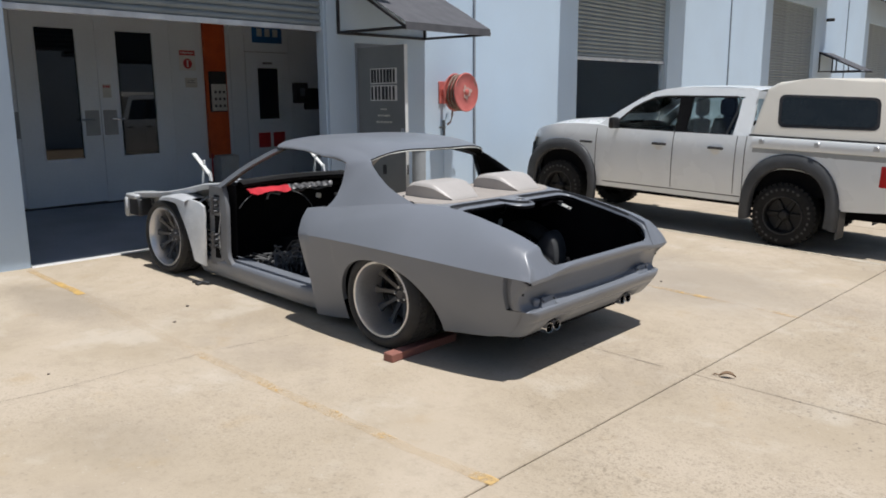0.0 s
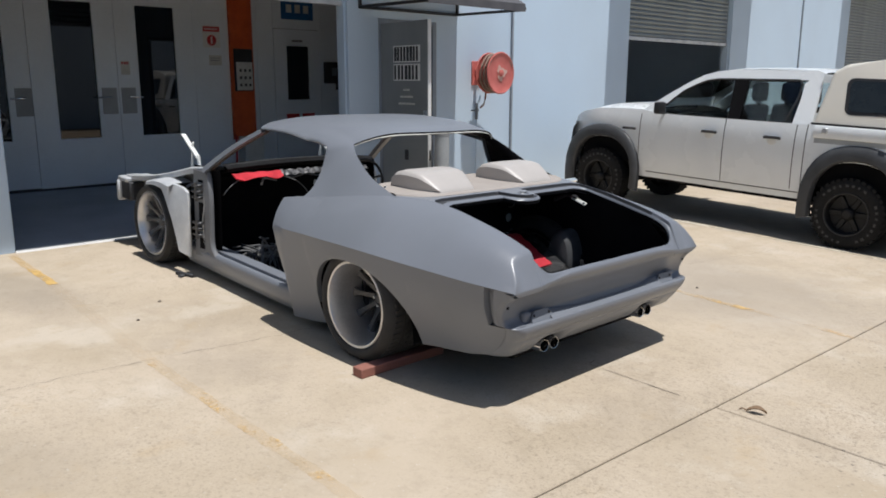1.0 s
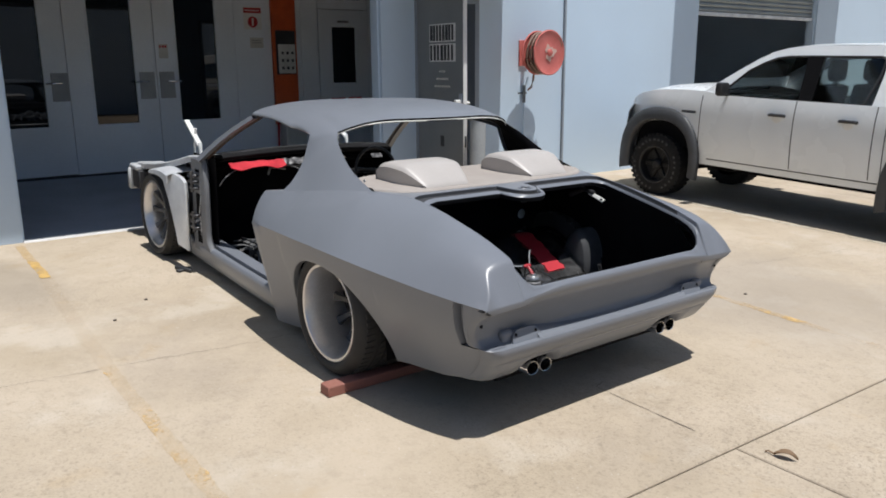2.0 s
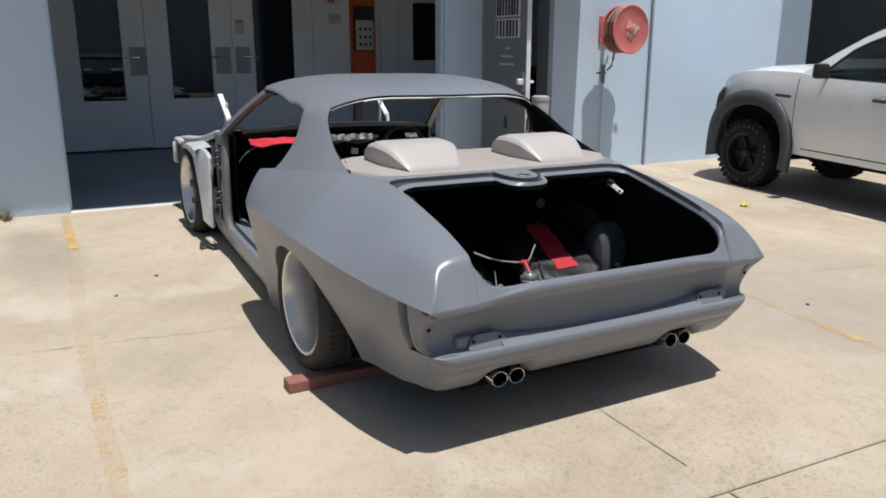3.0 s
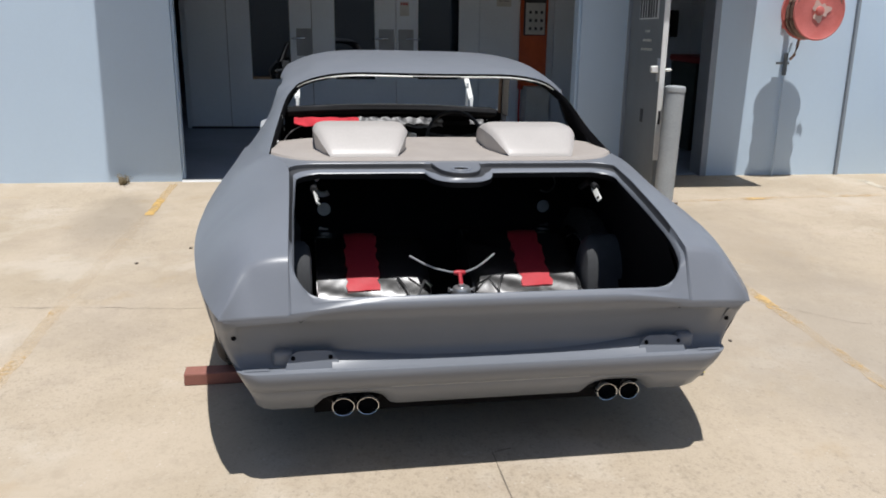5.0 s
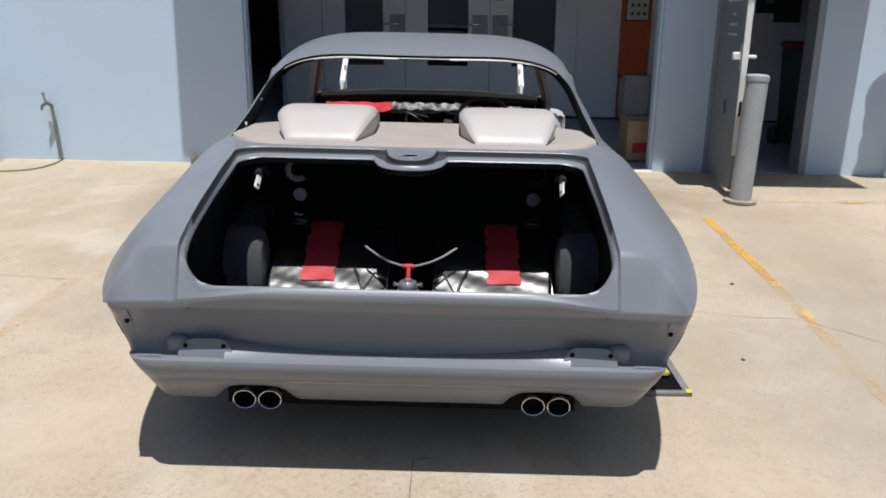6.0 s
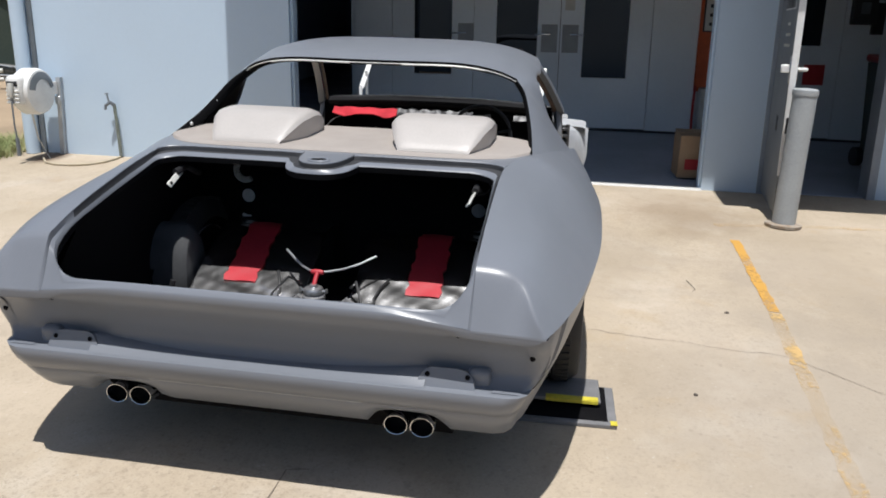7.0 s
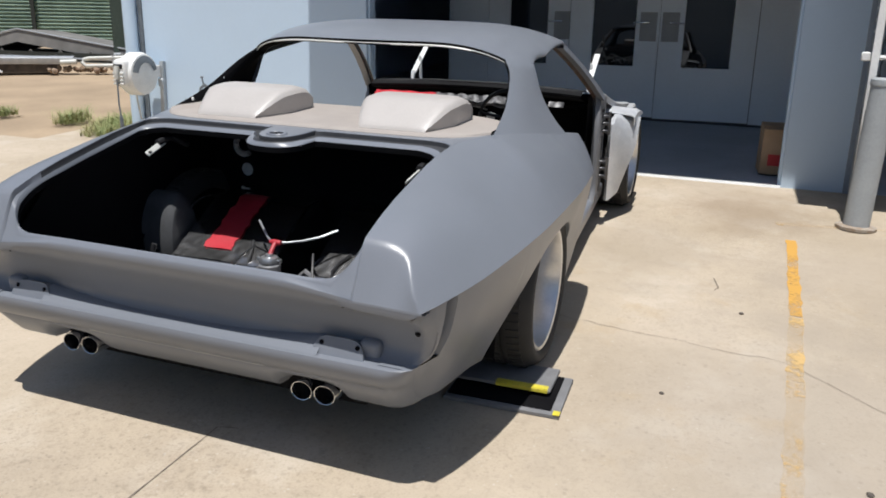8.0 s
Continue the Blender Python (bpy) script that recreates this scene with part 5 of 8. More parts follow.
# roof lining and inner pillars
bm = bmesh.new()
rows = []
for j in range(13):
    y = -0.70 + 1.40 * j / 12
    rows.append([Vector((roof_rear(y) + 0.02 + (roof_front(y) - roof_rear(y) - 0.05) * k / 8, y * (1 - 0.08 * k / 8), roof_z(roof_rear(y) + 0.02 + (roof_front(y) - roof_rear(y) - 0.05) * k / 8, y) - 0.03)) for k in range(9)])
grid(bm, rows)
part("roof_lining", bm, M_CARBLACK, car, "bare black roof underside")
for s in (1, -1):
    bm = bmesh.new()
    net = []
    for i, col in enumerate(SAIL):
        net.append([Vector((q.x + 0.040 * (1 - i / 8), s * (q.y - 0.012 - (0.006 + 0.018 * min(1, i / 5)) * k / 18), q.z - 0.060 + 0.045 * min(1, k / 9))) for k, q in enumerate(col)])
    for c in net:
        c.insert(0, c[0] + Vector((0.0, 0.0, -0.16)))
    grid(bm, net)
    part("pillar_inner", bm, M_CARBLACK, car, "black inner rear pillar")
    # edge of the rear side window
    bm = bmesh.new()
    rows = []
    for k in range(15):
        b = win_side(k / 14)
        rows.append([Vector((b.x, s * b.y, b.z)), Vector((b.x + 0.006, s * (b.y - 0.008), b.z)), Vector((b.x, s * (b.y - 0.034), b.z - 0.005))])
    grid(bm, rows)
    part("window_edge", bm, M_PRIMER, car)
    # belt from the window to the door jamb
    bm = bmesh.new()
    rows = []
    for k in range(9):
        p = shoulder(WA + (0.82 - WA) * k / 8, 1.0)
        rows.append([Vector((p.x, s * p.y, p.z)), Vector((p.x, s * (p.y - 0.012), p.z + 0.003)), Vector((p.x, s * (p.y - 0.06), p.z + 0.001)), Vector((p.x, s * (p.y - 0.07), p.z - 0.09))])
    grid(bm, rows)
    part("belt_top", bm, M_PRIMER, car)
    # door jamb face
    bm = bmesh.new()
    edge = []
    for k in range(10):
        z = 0.062 + (0.650 - 0.062) * k / 10
        edge.append(Vector((smooth_table(DOOR_X, z), low_y(0.82, z), z)))
    edge += [shoulder(0.82, k / 8) for k in range(9)]
    rows = [[Vector((p.x, s * p.y, p.z)), Vector((p.x + 0.010, s * (p.y - 0.012), p.z)), Vector((p.x + 0.004, s * (p.y - 0.05), p.z)), Vector((p.x - 0.03, s * (p.y - 0.06), p.z)), Vector((p.x - 0.08, s * (p.y - 0.20), p.z))] for p in edge]
    grid(bm, rows)
    part("door_jamb", bm, M_PRIMER, car, "grey primer door jamb")
    # inner side trim below the rear side window
    bm = bmesh.new()
    grid(bm, [[Vector((x, s * y, z)) for z, y in ((0.15, 0.76), (0.5, 0.80), (0.80, 0.82), (0.86, 0.84))] for x in (0.1, 0.4, 0.66)])
    part("rear_side_trim", bm, M_CARBLACK, car, "bare black inner rear side")
    # windscreen pillar
    bm = bmesh.new()
    a, b = Vector((1.42, s * 0.682, 1.238)), Vector((2.03, s * 0.838, 0.88))
    rows = []
    for k in range(13):
        t = k / 12
        p = a.lerp(b, t) + Vector((0.012, 0, 0.016)) * math.sin(math.pi * t)
        w = 0.016 + 0.012 * t
        rows.append([p + Vector(o) for o in ((-w * 0.9, s * 0.014, -0.016), (w * 0.6, s * 0.012, 0.008), (w, -s * 0.022, 0.004), (-w * 0.4, -s * 0.026, -0.016))])
    grid(bm, rows, close=True)
    part("windscreen_pillar", bm, M_PRIMER, car, "grey primer windscreen pillar")
    bm = bmesh.new()
    rows = []
    for k in range(13):
        t = k / 12
        p = a.lerp(b, t) + Vector((0.012, 0, 0.016)) * math.sin(math.pi * t)
        rows.append([p + Vector(o) for o in ((0.004, -s * 0.027, 0.002), (-0.012, -s * 0.040, -0.004), (-0.016, -s * 0.058, -0.012))])
    grid(bm, rows)
    part("pillar_trim", bm, M_PILLARTRIM, car, "bare brown inner edge of the windscreen pillar")
    # hinge pillar
    bm = bmesh.new()
    rows = []
    for k in range(13):
        t = k / 12
        z = 0.22 + (0.89 - 0.22) * t
        x0 = 1.905 + 0.10 * t ** 6 - 0.07 * clamp(1 - t / 0.14) ** 2
        y = 0.855 - 0.030 * t ** 4
        rows.append([Vector((x, s * yy, z)) for x, yy in ((x0 + 0.03, y - 0.05), (x0, y - 0.03), (x0 + 0.004, y - 0.010), (x0 + 0.016, y), (x0 + 0.085, y + 0.002), (x0 + 0.092, y - 0.010), (x0 + 0.092, y - 0.06))])
    grid(bm, rows)
    part("hinge_pillar", bm, M_PRIMERIN, car, "grey primer door hinge pillar")
    for z in (0.40, 0.70):
        bm = bmesh.new()
        for dz in (-0.05, 0.0, 0.045):
            box(bm, 2.05, 2.150, s * 0.845 - 0.04, s * 0.845 + 0.04, z + dz, z + dz + 0.02, 0.004)
        tube(bm, [(2.08, s * 0.880, z - 0.065), (2.08, s * 0.880, z + 0.085)], 0.014, 8)
        part("door_hinge", bm, M_SPOKE, car, "bare dark steel door hinge")
    bm = bmesh.new()
    tube(bm, [(2.04, s * 0.83, 0.28), (2.06, s * 0.835, 0.45), (2.03, s * 0.83, 0.62), (2.05, s * 0.825, 0.84)], 0.011, 6)
    part("hinge_wiring", bm, M_GALV, car, "silver cable between the door hinges")
    bm = bmesh.new()
    grid(bm, [[Vector((x, s * 0.770, z)) for z in (0.15, 0.5, 0.895)] for x in (1.885, 2.1, 2.30)])
    part("kick_panel", bm, M_CARBLACK, car, "bare black kick panel")
    bm = bmesh.new()
    box(bm, 1.99, 2.19, s * 0.832 - 0.004, s * 0.832 + 0.006, 0.18, 0.87, 0.0)
    part("hinge_panel", bm, M_PRIMERIN, car, "grey primer panel behind the door hinges", smooth=False)
    for z0, z1 in ((0.245, 0.335), (0.46, 0.62), (0.78, 0.80)):
        bm = bmesh.new()
        box(bm, 2.035, 2.115, s * 0.8395 - 0.001, s * 0.8395 + 0.001, z0, z1)
        part("panel_slot", bm, M_CARBLACK, car, "dark slot in the hinge panel", smooth=False)
    # sill
    bm = bmesh.new()
    prof = [(0.845, 0.060), (0.872, 0.082), (0.900, 0.150), (0.905, 0.205), (0.898, 0.230), (0.888, 0.238), (0.868, 0.239), (0.866, 0.224), (0.846, 0.224), (0.844, 0.250), (0.760, 0.258), (0.74, 0.23), (0.73, 0.08), (0.79, 0.055)]
    rows = []
    for k in range(13):
        x = 0.66 + (2.40 - 0.66) * k / 12
        tw = 0.085 * clamp((x - 0.8) / 1.6) ** 1.2 
        rows.append([Vector((x, s * (y - tw), z)) for y, z in prof])
    grid(bm, rows, close=True)
    part("sill", bm, M_PRIMER, car, "grey primer door sill with a tread groove")
    bm = bmesh.new()
    rows = [[Vector((0.8 + 1.5 * k / 10, s * (0.856 - 0.085 * (1.5 * k / 10 / 1.6) ** 1.2 + d), 0.2265)) for d in (-0.008, 0.008)] for k in range(11)]
    grid(bm, rows)
    part("tread_groove", bm, M_DARKSEAM, car, "dark groove in the sill")


# ---- deck round the boot opening ----
def tab_bulge(y, w):
    return math.sqrt(max(0.0, 1 - (abs(y) / w) ** 2.6)) if abs(y) < w else 0.0


DECK, DECK_Z = -0.375, 0.989  # rear edge of the deck below the window


def ring_pair():
    """The body's edge and the boot opening's edge, point for point, left half from the front centre to the rear centre."""
    out, inn = [], []
    zi = [(-1.215, 0.704), (-1.195, 0.712), (-1.17, 0.745), (-1.12, 0.800), (-1.04, 0.836), (-0.92, 0.864), (-0.76, 0.899), (-0.62, 0.928), (-0.52, 0.950)]
    front = [0, 0.02, 0.04, 0.06, 0.075, 0.085, 0.095, 0.105, 0.115, 0.125, 0.135, 0.145, 0.16, 0.19, 0.24, 0.30, 0.37, 0.44, 0.51, 0.58]
    for y in front:
        b = tab_bulge(y, 0.100)
        c = tab_bulge(y, 0.140)
        c = c if c else 0.10 * max(0.0, 1 - (abs(y) - 0.14) / 0.05) * 0.3
        out.append(Vector((DECK - 0.185 * b, y, DECK_Z - 0.004 * b)))
        inn.append(Vector((-0.462 - 0.13 * c, y, 0.966 - 0.012 * c)))
    for k in range(1, 9):
        a = math.pi / 2 * k / 8
        x = DECK - 0.06 * (k / 8) ** 1.6
        y = 0.58 + (smooth_table(TOP_Y, DECK - 0.06) - 0.58) * math.sin(a) ** 0.8
        out.append(Vector((x, y, DECK_Z + (smooth_table(TOP_Z, x) - DECK_Z) * k / 8)))
        inn.append(Vector((-0.462 - 0.058 * (1 - math.cos(a)), 0.58 + 0.090 * math.sin(a), 0.966 - 0.016 * k / 8)))
    for k in range(1, 19):
        u = k / 18
        xo, xi = DECK - 0.06 + (CAP - DECK + 0.06) * u, -0.52 + (-1.13 + 0.52) * u
        out.append(shoulder(xo, 1.0))
        inn.append(Vector((xi, 0.670 + 0.008 * clamp(u * 2), smooth_table(zi, xi))))
    for k in range(1, 13):
        u = k / 12
        a = math.pi / 2 * u
        out.append(shoulder(CAP + (-1.235 - CAP) * u, 1.0))
        x = -1.13 - 0.075 * math.sin(a)
        inn.append(Vector((x, 0.678 - 0.11 * (1 - math.cos(a)), smooth_table(zi, x))))
    for k in range(1, 13):
        u = k / 12
        y = 0.698 * (1 - u)
        out.append(Vector((-1.234, y, 0.690 - 0.024 * clamp((y - 0.45) / 0.25) ** 1.5)))
        inn.append(Vector((-1.205 - 0.004 * u, 0.568 * (1 - u), 0.706)))
    return out, inn


ro, ri = ring_pair()
NS = 20 + 8 + 18


def ring_level(f, dz_side, dz_cap, dz_rear):
    half_ = []
    for k, (a, b) in enumerate(zip(ro, ri)):
        w = clamp((k - NS + 4) / 4)
        v = clamp((k - NS - 9) / 6)
        half_.append(a.lerp(b, f) + Vector((0, 0, (dz_side * (1 - w) + dz_cap * w) * (1 - v) + dz_rear * v)))
    return half_ + [mirror(p, -1) for p in reversed(half_[1:-1])]


LEVELS = ((0.0, 0.0, 0.0, 0.0), (0.05, -0.003, -0.006, 0.004), (0.085, -0.018, -0.020, 0.006), (0.58, -0.018, -0.006, 0.007), (0.63, -0.004, -0.002, 0.008), (0.68, 0.002, 0.002, 0.008), (0.95, 0.001, 0.002, 0.004), (1.0, -0.003, -0.004, -0.004))
rings = [ring_level(*q) for q in LEVELS]
bm = bmesh.new()
grid(bm, rings, close=True)
part("boot_rim", bm, M_PRIMER, car, "grey primer rim and rain gutter of the boot opening")
bm = bmesh.new()
grid(bm, [ring_level(*q) for q in ((0.999, -0.0035, -0.0045, -0.0045), (1.005, -0.010, -0.012, -0.02), (0.98, -0.026, -0.034, -0.05))], close=True)
part("rim_flange", bm, M_CARBLACK, car, "black painted flange under the boot rim")
# dark strip over the gutter's floor and front wall
bm = bmesh.new()
gut = [[p + Vector((0, 0, 0.0015)) for p in ring_level(f, dz, dz, 0.007)] for f, dz in ((0.050, -0.0025), (0.088, -0.0175), (0.585, -0.0175))]
for g in gut:
    for i, p in enumerate(g):
        p.x -= 0.0012 if p.x > -0.45 else 0.0
        p.y -= math.copysign(0.0012, p.y) if abs(p.y) > 0.6 else 0.0
for sl in (slice(0, NS - 3), slice(len(gut[0]) - NS + 4, len(gut[0]))):
    grid(bm, [g[sl] for g in gut])
grid(bm, [[g[i] for g in gut] for i in (len(gut[0]) - 1, 0)])
part("gutter_strip", bm, M_DARKSEAM, car, "dark strip along the boot gutter")

# strip between rear window and boot
bm = bmesh.new()
rows = []
for k in range(8):
    x = DECK - 0.0005 + (-0.10 - DECK) * k / 7
    w, z1 = smooth_table(TOP_Y, x), smooth_table(TOP_Z, x)
    rows.append([Vector((x, q * w, DECK_Z + (z1 - DECK_Z) * abs(q) ** 6)) for q in [-1 + 2 * j / 30 for j in range(31)]])
grid(bm, rows)
for s in (1, -1):
    cr = []
    for k in range(9):
        a = math.pi / 2 * k / 8
        x = DECK - 0.06 * (k / 8) ** 1.6
        y = 0.58 + (smooth_table(TOP_Y, DECK - 0.06) - 0.58) * math.sin(a) ** 0.8
        z = DECK_Z + (smooth_table(TOP_Z, x) - DECK_Z) * k / 8
        cr.append([Vector((x, s * y, z)), Vector((x, s * smooth_table(TOP_Y, x), smooth_table(TOP_Z, x)))])
    grid(bm, cr)
part("deck_panel", bm, M_PRIMER, car, "grey primer panel below the rear window")
# tongue of the deck that carries the striker
bm = bmesh.new()
rows = []
for j in range(21):
    y = -0.0998 + 0.1996 * j / 20
    b = tab_bulge(y, 0.100)
    rows.append([Vector((DECK - 0.185 * b * k / 5, y, DECK_Z - 0.004 * b * k / 5)) for k in range(6)])
grid(bm, rows)
part("striker_tab", bm, M_PRIMER, car, "rounded striker tongue of the deck")
bm = bmesh.new()
lathe(bm, [(0.046, 0.001), (0.040, 0.007), (0.033, 0.006), (0.030, 0.003)], 28, pose(-0.505, 0, 0.9865, 0, -1, 0) @ Matrix.Diagonal((0.75, 1, 1, 1)))
sh = part("striker_collar", bm, M_PRIMER, car, "raised collar round the striker hole")
bm = bmesh.new()
lathe(bm, [(0.031, 0.0035), (0.0, 0.0035)], 24, pose(-0.505, 0, 0.9865, 0, -1, 0) @ Matrix.Diagonal((0.75, 1, 1, 1)))
part("striker_hole", bm, M_CARBLACK, sh, "dark oval striker hole")

# ---- tail ----
def tail_top(y):
    return 0.690 - 0.024 * clamp((abs(y) - 0.45) / 0.25) ** 1.5 - 0.008 * clamp((abs(y) - 0.70) / 0.2)


def tail_panel():
    bm = bmesh.new()
    rows = []
    for j in range(53):
        q = -1 + 2 * j / 52
        r = []
        yt = q * 0.905
        top = tail_top(yt)
        for z, x in ((top, -1.234), (top - 0.010, -1.2355), (top - 0.03, -1.231), (0.625, None), (0.607, None), (0.59, None), (0.57, None), (0.55, None), (0.53, None), (0.51, None), (0.497, None), (0.485, None), (0.475, None), (0.466, None), (0.457, None)):
            xx = smooth_table(PANEL_X, z) if x is None else x
            lim = 0.905 if z > 0.63 else low_y(xx, z) - 0.036
            if abs(q) > 0.97 and z <= 0.63:
                xx += 0.003
            r.append(Vector((xx, q * lim, z)))
        rows.append(r)
    grid(bm, rows)
    return bm


part("tail_panel", tail_panel(), M_PRIMER, car, "recessed grey primer tail panel")
for s in (1, -1):
    # underside of each rear wing's end
    bm = bmesh.new()
    rows = []
    for k in range(9):
        u = k / 8
        y = 0.69 + (0.918 - 0.69) * u
        z = shoulder(-1.235, clamp((0.918 - y) / 0.218)).z
        rows.append([Vector((-1.235, s * y, z)), Vector((-1.236, s * y, z - 0.007)), Vector((-1.225, s * (y - 0.004), z - 0.012)), Vector((-1.17, s * (y - 0.01), z - 0.010))])
    rows.append([Vector((-1.235, s * 0.918, 0.660)), Vector((-1.230, s * 0.920, 0.652)), Vector((-1.215, s * 0.922, 0.648)), Vector((-1.09, s * 0.945, 0.655))])
    grid(bm, rows)
    part("wing_end", bm, M_PRIMER, car)
    # bumper bracket plate
    bm = bmesh.new()
    o = [(-0.094, 0.0), (-0.088, 0.020), (-0.077, 0.038), (-0.064, 0.051), (-0.046, 0.057), (0.030, 0.057), (0.056, 0.053), (0.074, 0.042), (0.084, 0.024), (0.090, -0.004)]
    vs = [bm.verts.new((-1.203 + z * 0.42, s * (0.625 + y), 0.455 + z)) for y, z in o]
    bm.faces.new(vs)
    solidify(bm, 0.03)
    bk = part("bumper_bracket", bm, M_PRIMER, car, "grey bumper mounting plate")
    for dy, dz, dx in ((-0.060, 0.036, 0.0), (0.064, 0.036, 0.0)):
        bm = bmesh.new()
        lathe(bm, [(0.0, 0.0006), (0.0075, 0.0006), (0.008, 0.0)], 12, pose(-1.2045 + dz * 0.42 + dx, s * (0.625 + dy), 0.455 + dz, 0, -67, 0))
        part("bolt_hole", bm, M_CARBLACK, bk, "dark bolt hole")
    bm = bmesh.new()
    box(bm, -1.178, -1.130, s * 0.722 - 0.036, s * 0.722 + 0.036, 0.448, 0.512, 0.018, seg=3)
    part("bracket_boss", bm, M_PRIMER, bk)
    for dy, z, x in ((0.660, 0.641, -1.2175), (0.880, 0.563, -1.163)):
        bm = bmesh.new()
        lathe(bm, [(0.0, 0.003), (0.008, 0.003), (0.009, 0.0)], 10, pose(x - 0.003, s * dy, z, 0, -85, 0))
        part("bolt_hole", bm, M_CARBLACK, car, "small dark bolt hole")


def rear_apron():
    bm = bmesh.new()
    rows = []
    n = 72
    for j in range(n + 1):
        q = -1 + 2 * j / n
        q = math.copysign(abs(q) ** 0.7, q)
        r = []
        a = clamp((abs(q) - 0.94) / 0.06) * math.pi / 2
        for z0, x in ((0.455, -1.170), (0.4558, -1.221), (0.4535, -1.226), (0.447, -1.2285), (0.430, -1.230), (0.405, -1.222), (0.376, -1.204), (0.372, -1.198), (0.362, -1.196), (0.325, -1.172), (0.285, -1.140), (0.262, -1.110), (0.255, -1.06)):
            xe = smooth_table(TAIL_X, z0) + 0.045
            y0 = 0.94 * low_y(max(-1.207, smooth_table(TAIL_X, z0)), z0)
            y = math.copysign(y0 + (low_y(xe, z0) + 0.0015 - y0) * math.sin(a), q) if a > 0 else q / 0.94 * y0
            if z0 > 0.454 and x > -1.2:
                xe = -1.13
                y -= math.copysign(0.035 * math.sin(a), q)
            up = 0.0
            for c in (0.485, -0.490):
                d = abs(y - c) / 0.135
                if d < 1:
                    up = 0.055 * (1 - d ** 4)
            z = z0 + up * clamp((0.36 - z0) / 0.10)
            r.append(Vector((x + (xe - x) * (1 - math.cos(a)), y, z)))
        rows.append(r)
    grid(bm, rows)
    return bm


part("rear_apron", rear_apron(), M_PRIMER, car, "smooth grey primer rear bumper apron")
bm = bmesh.new()
rows = []
for j in range(41):
    y = -0.56 + 1.12 * j / 40
    h = 0.010 + 0.030 * (abs(y) / 0.56) ** 3
    rows.append([Vector((-1.2195, y, 0.4563)), Vector((-1.212, y, 0.4585)), Vector((-1.185, y, 0.459 + h * 0.6)), Vector((-1.168, y, 0.459 + h)), Vector((-1.150, y, 0.459 + h + 0.001))])
grid(bm, rows)
part("bumper_ledge", bm, M_PRIMER, car, "grey primer ledge on top of the bumper")
bm = bmesh.new()
grid(bm, [[Vector((-1.2035, y, 0.3742 + dz)) for dz in (0.0, 0.003)] for y in [-0.36 + 0.72 * j / 30 for j in range(31)]])
part("apron_crease", bm, M_PALEPLASTIC, car, "thin pale crease on the apron")
for yc in (0.478, -0.498):
    for dy in (-0.043, 0.043):
        bm = bmesh.new()
        lathe(bm, [(0.034, -0.10), (0.037, 0.0), (0.0385, 0.008), (0.041, 0.009), (0.0425, 0.003), (0.0415, -0.05), (0.040, -0.16)], 28, pose(-1.135, yc + dy, 0.273, 0, -86, 0) @ Matrix.Diagonal((0.80, 0.95, 1, 1)))
        tip = part("exhaust_tip", bm, M_CHROME, car, "polished steel exhaust tip")
        bm = bmesh.new()
        lathe(bm, [(0.0, -0.045), (0.036, -0.045)], 20, pose(-1.135, yc + dy, 0.273, 0, -86, 0) @ Matrix.Diagonal((0.80, 0.95, 1, 1)))
        part("exhaust_bore", bm, M_CARBLACK, tip, "black disc inside the exhaust tip")
    bm = bmesh.new()
    box(bm, -1.10, -0.6, yc - 0.12, yc + 0.12, 0.26, 0.335, 0.03)
    part("muffler", bm, M_CARBLACK, car, "dark muffler under the tail")

# ---- boot inside ----
bm = bmesh.new()
box(bm, -1.08, 0.10, -0.77, 0.77, 0.30, 0.315)
part("boot_floor", bm, M_CARBLACK, car, "black boot floor", smooth=False)
bm = bmesh.new()
grid(bm, [[Vector((0.06 + 0.02 * k, y, 0.31 + 0.64 * k)) for y in (-0.76, 0, 0.76)] for k in (0, 0.5, 1)])
part("boot_bulkhead", bm, M_CARBLACK, car, "black bulkhead behind the rear seat")
bm = bmesh.new()
grid(bm, [[Vector((-1.11, y, z)) for y in (-0.76, 0, 0.76)] for z in (0.31, 0.5, 0.64)])
part("boot_rear_wall", bm, M_CARBLACK, car, "black inside of the tail panel")
bm = bmesh.new()
grid(bm, [[Vector((x, y, 0.938)) for y in (-0.70, 0, 0.70)] for x in (-0.45, -0.2, 0.08)])
part("deck_underside", bm, M_CARBLACK, car, "black underside of the deck")
M_TUB = mat("tub_grey", (0.075, 0.077, 0.081), 0.75, color2=(0.055, 0.057, 0.060), scale=8)
M_FOIL = mat("glossy_foil_wrap", (0.74, 0.74, 0.75), 0.24, 1.0, color2=(0.58, 0.58, 0.59), scale=9, lo=0.45, hi=0.62)


def box_top(x):
    """Height of the wrapped boxes: flat ahead, sloping down to the rear."""
    return 0.2745 - 0.53 * max(0.0, 0.19 - x)


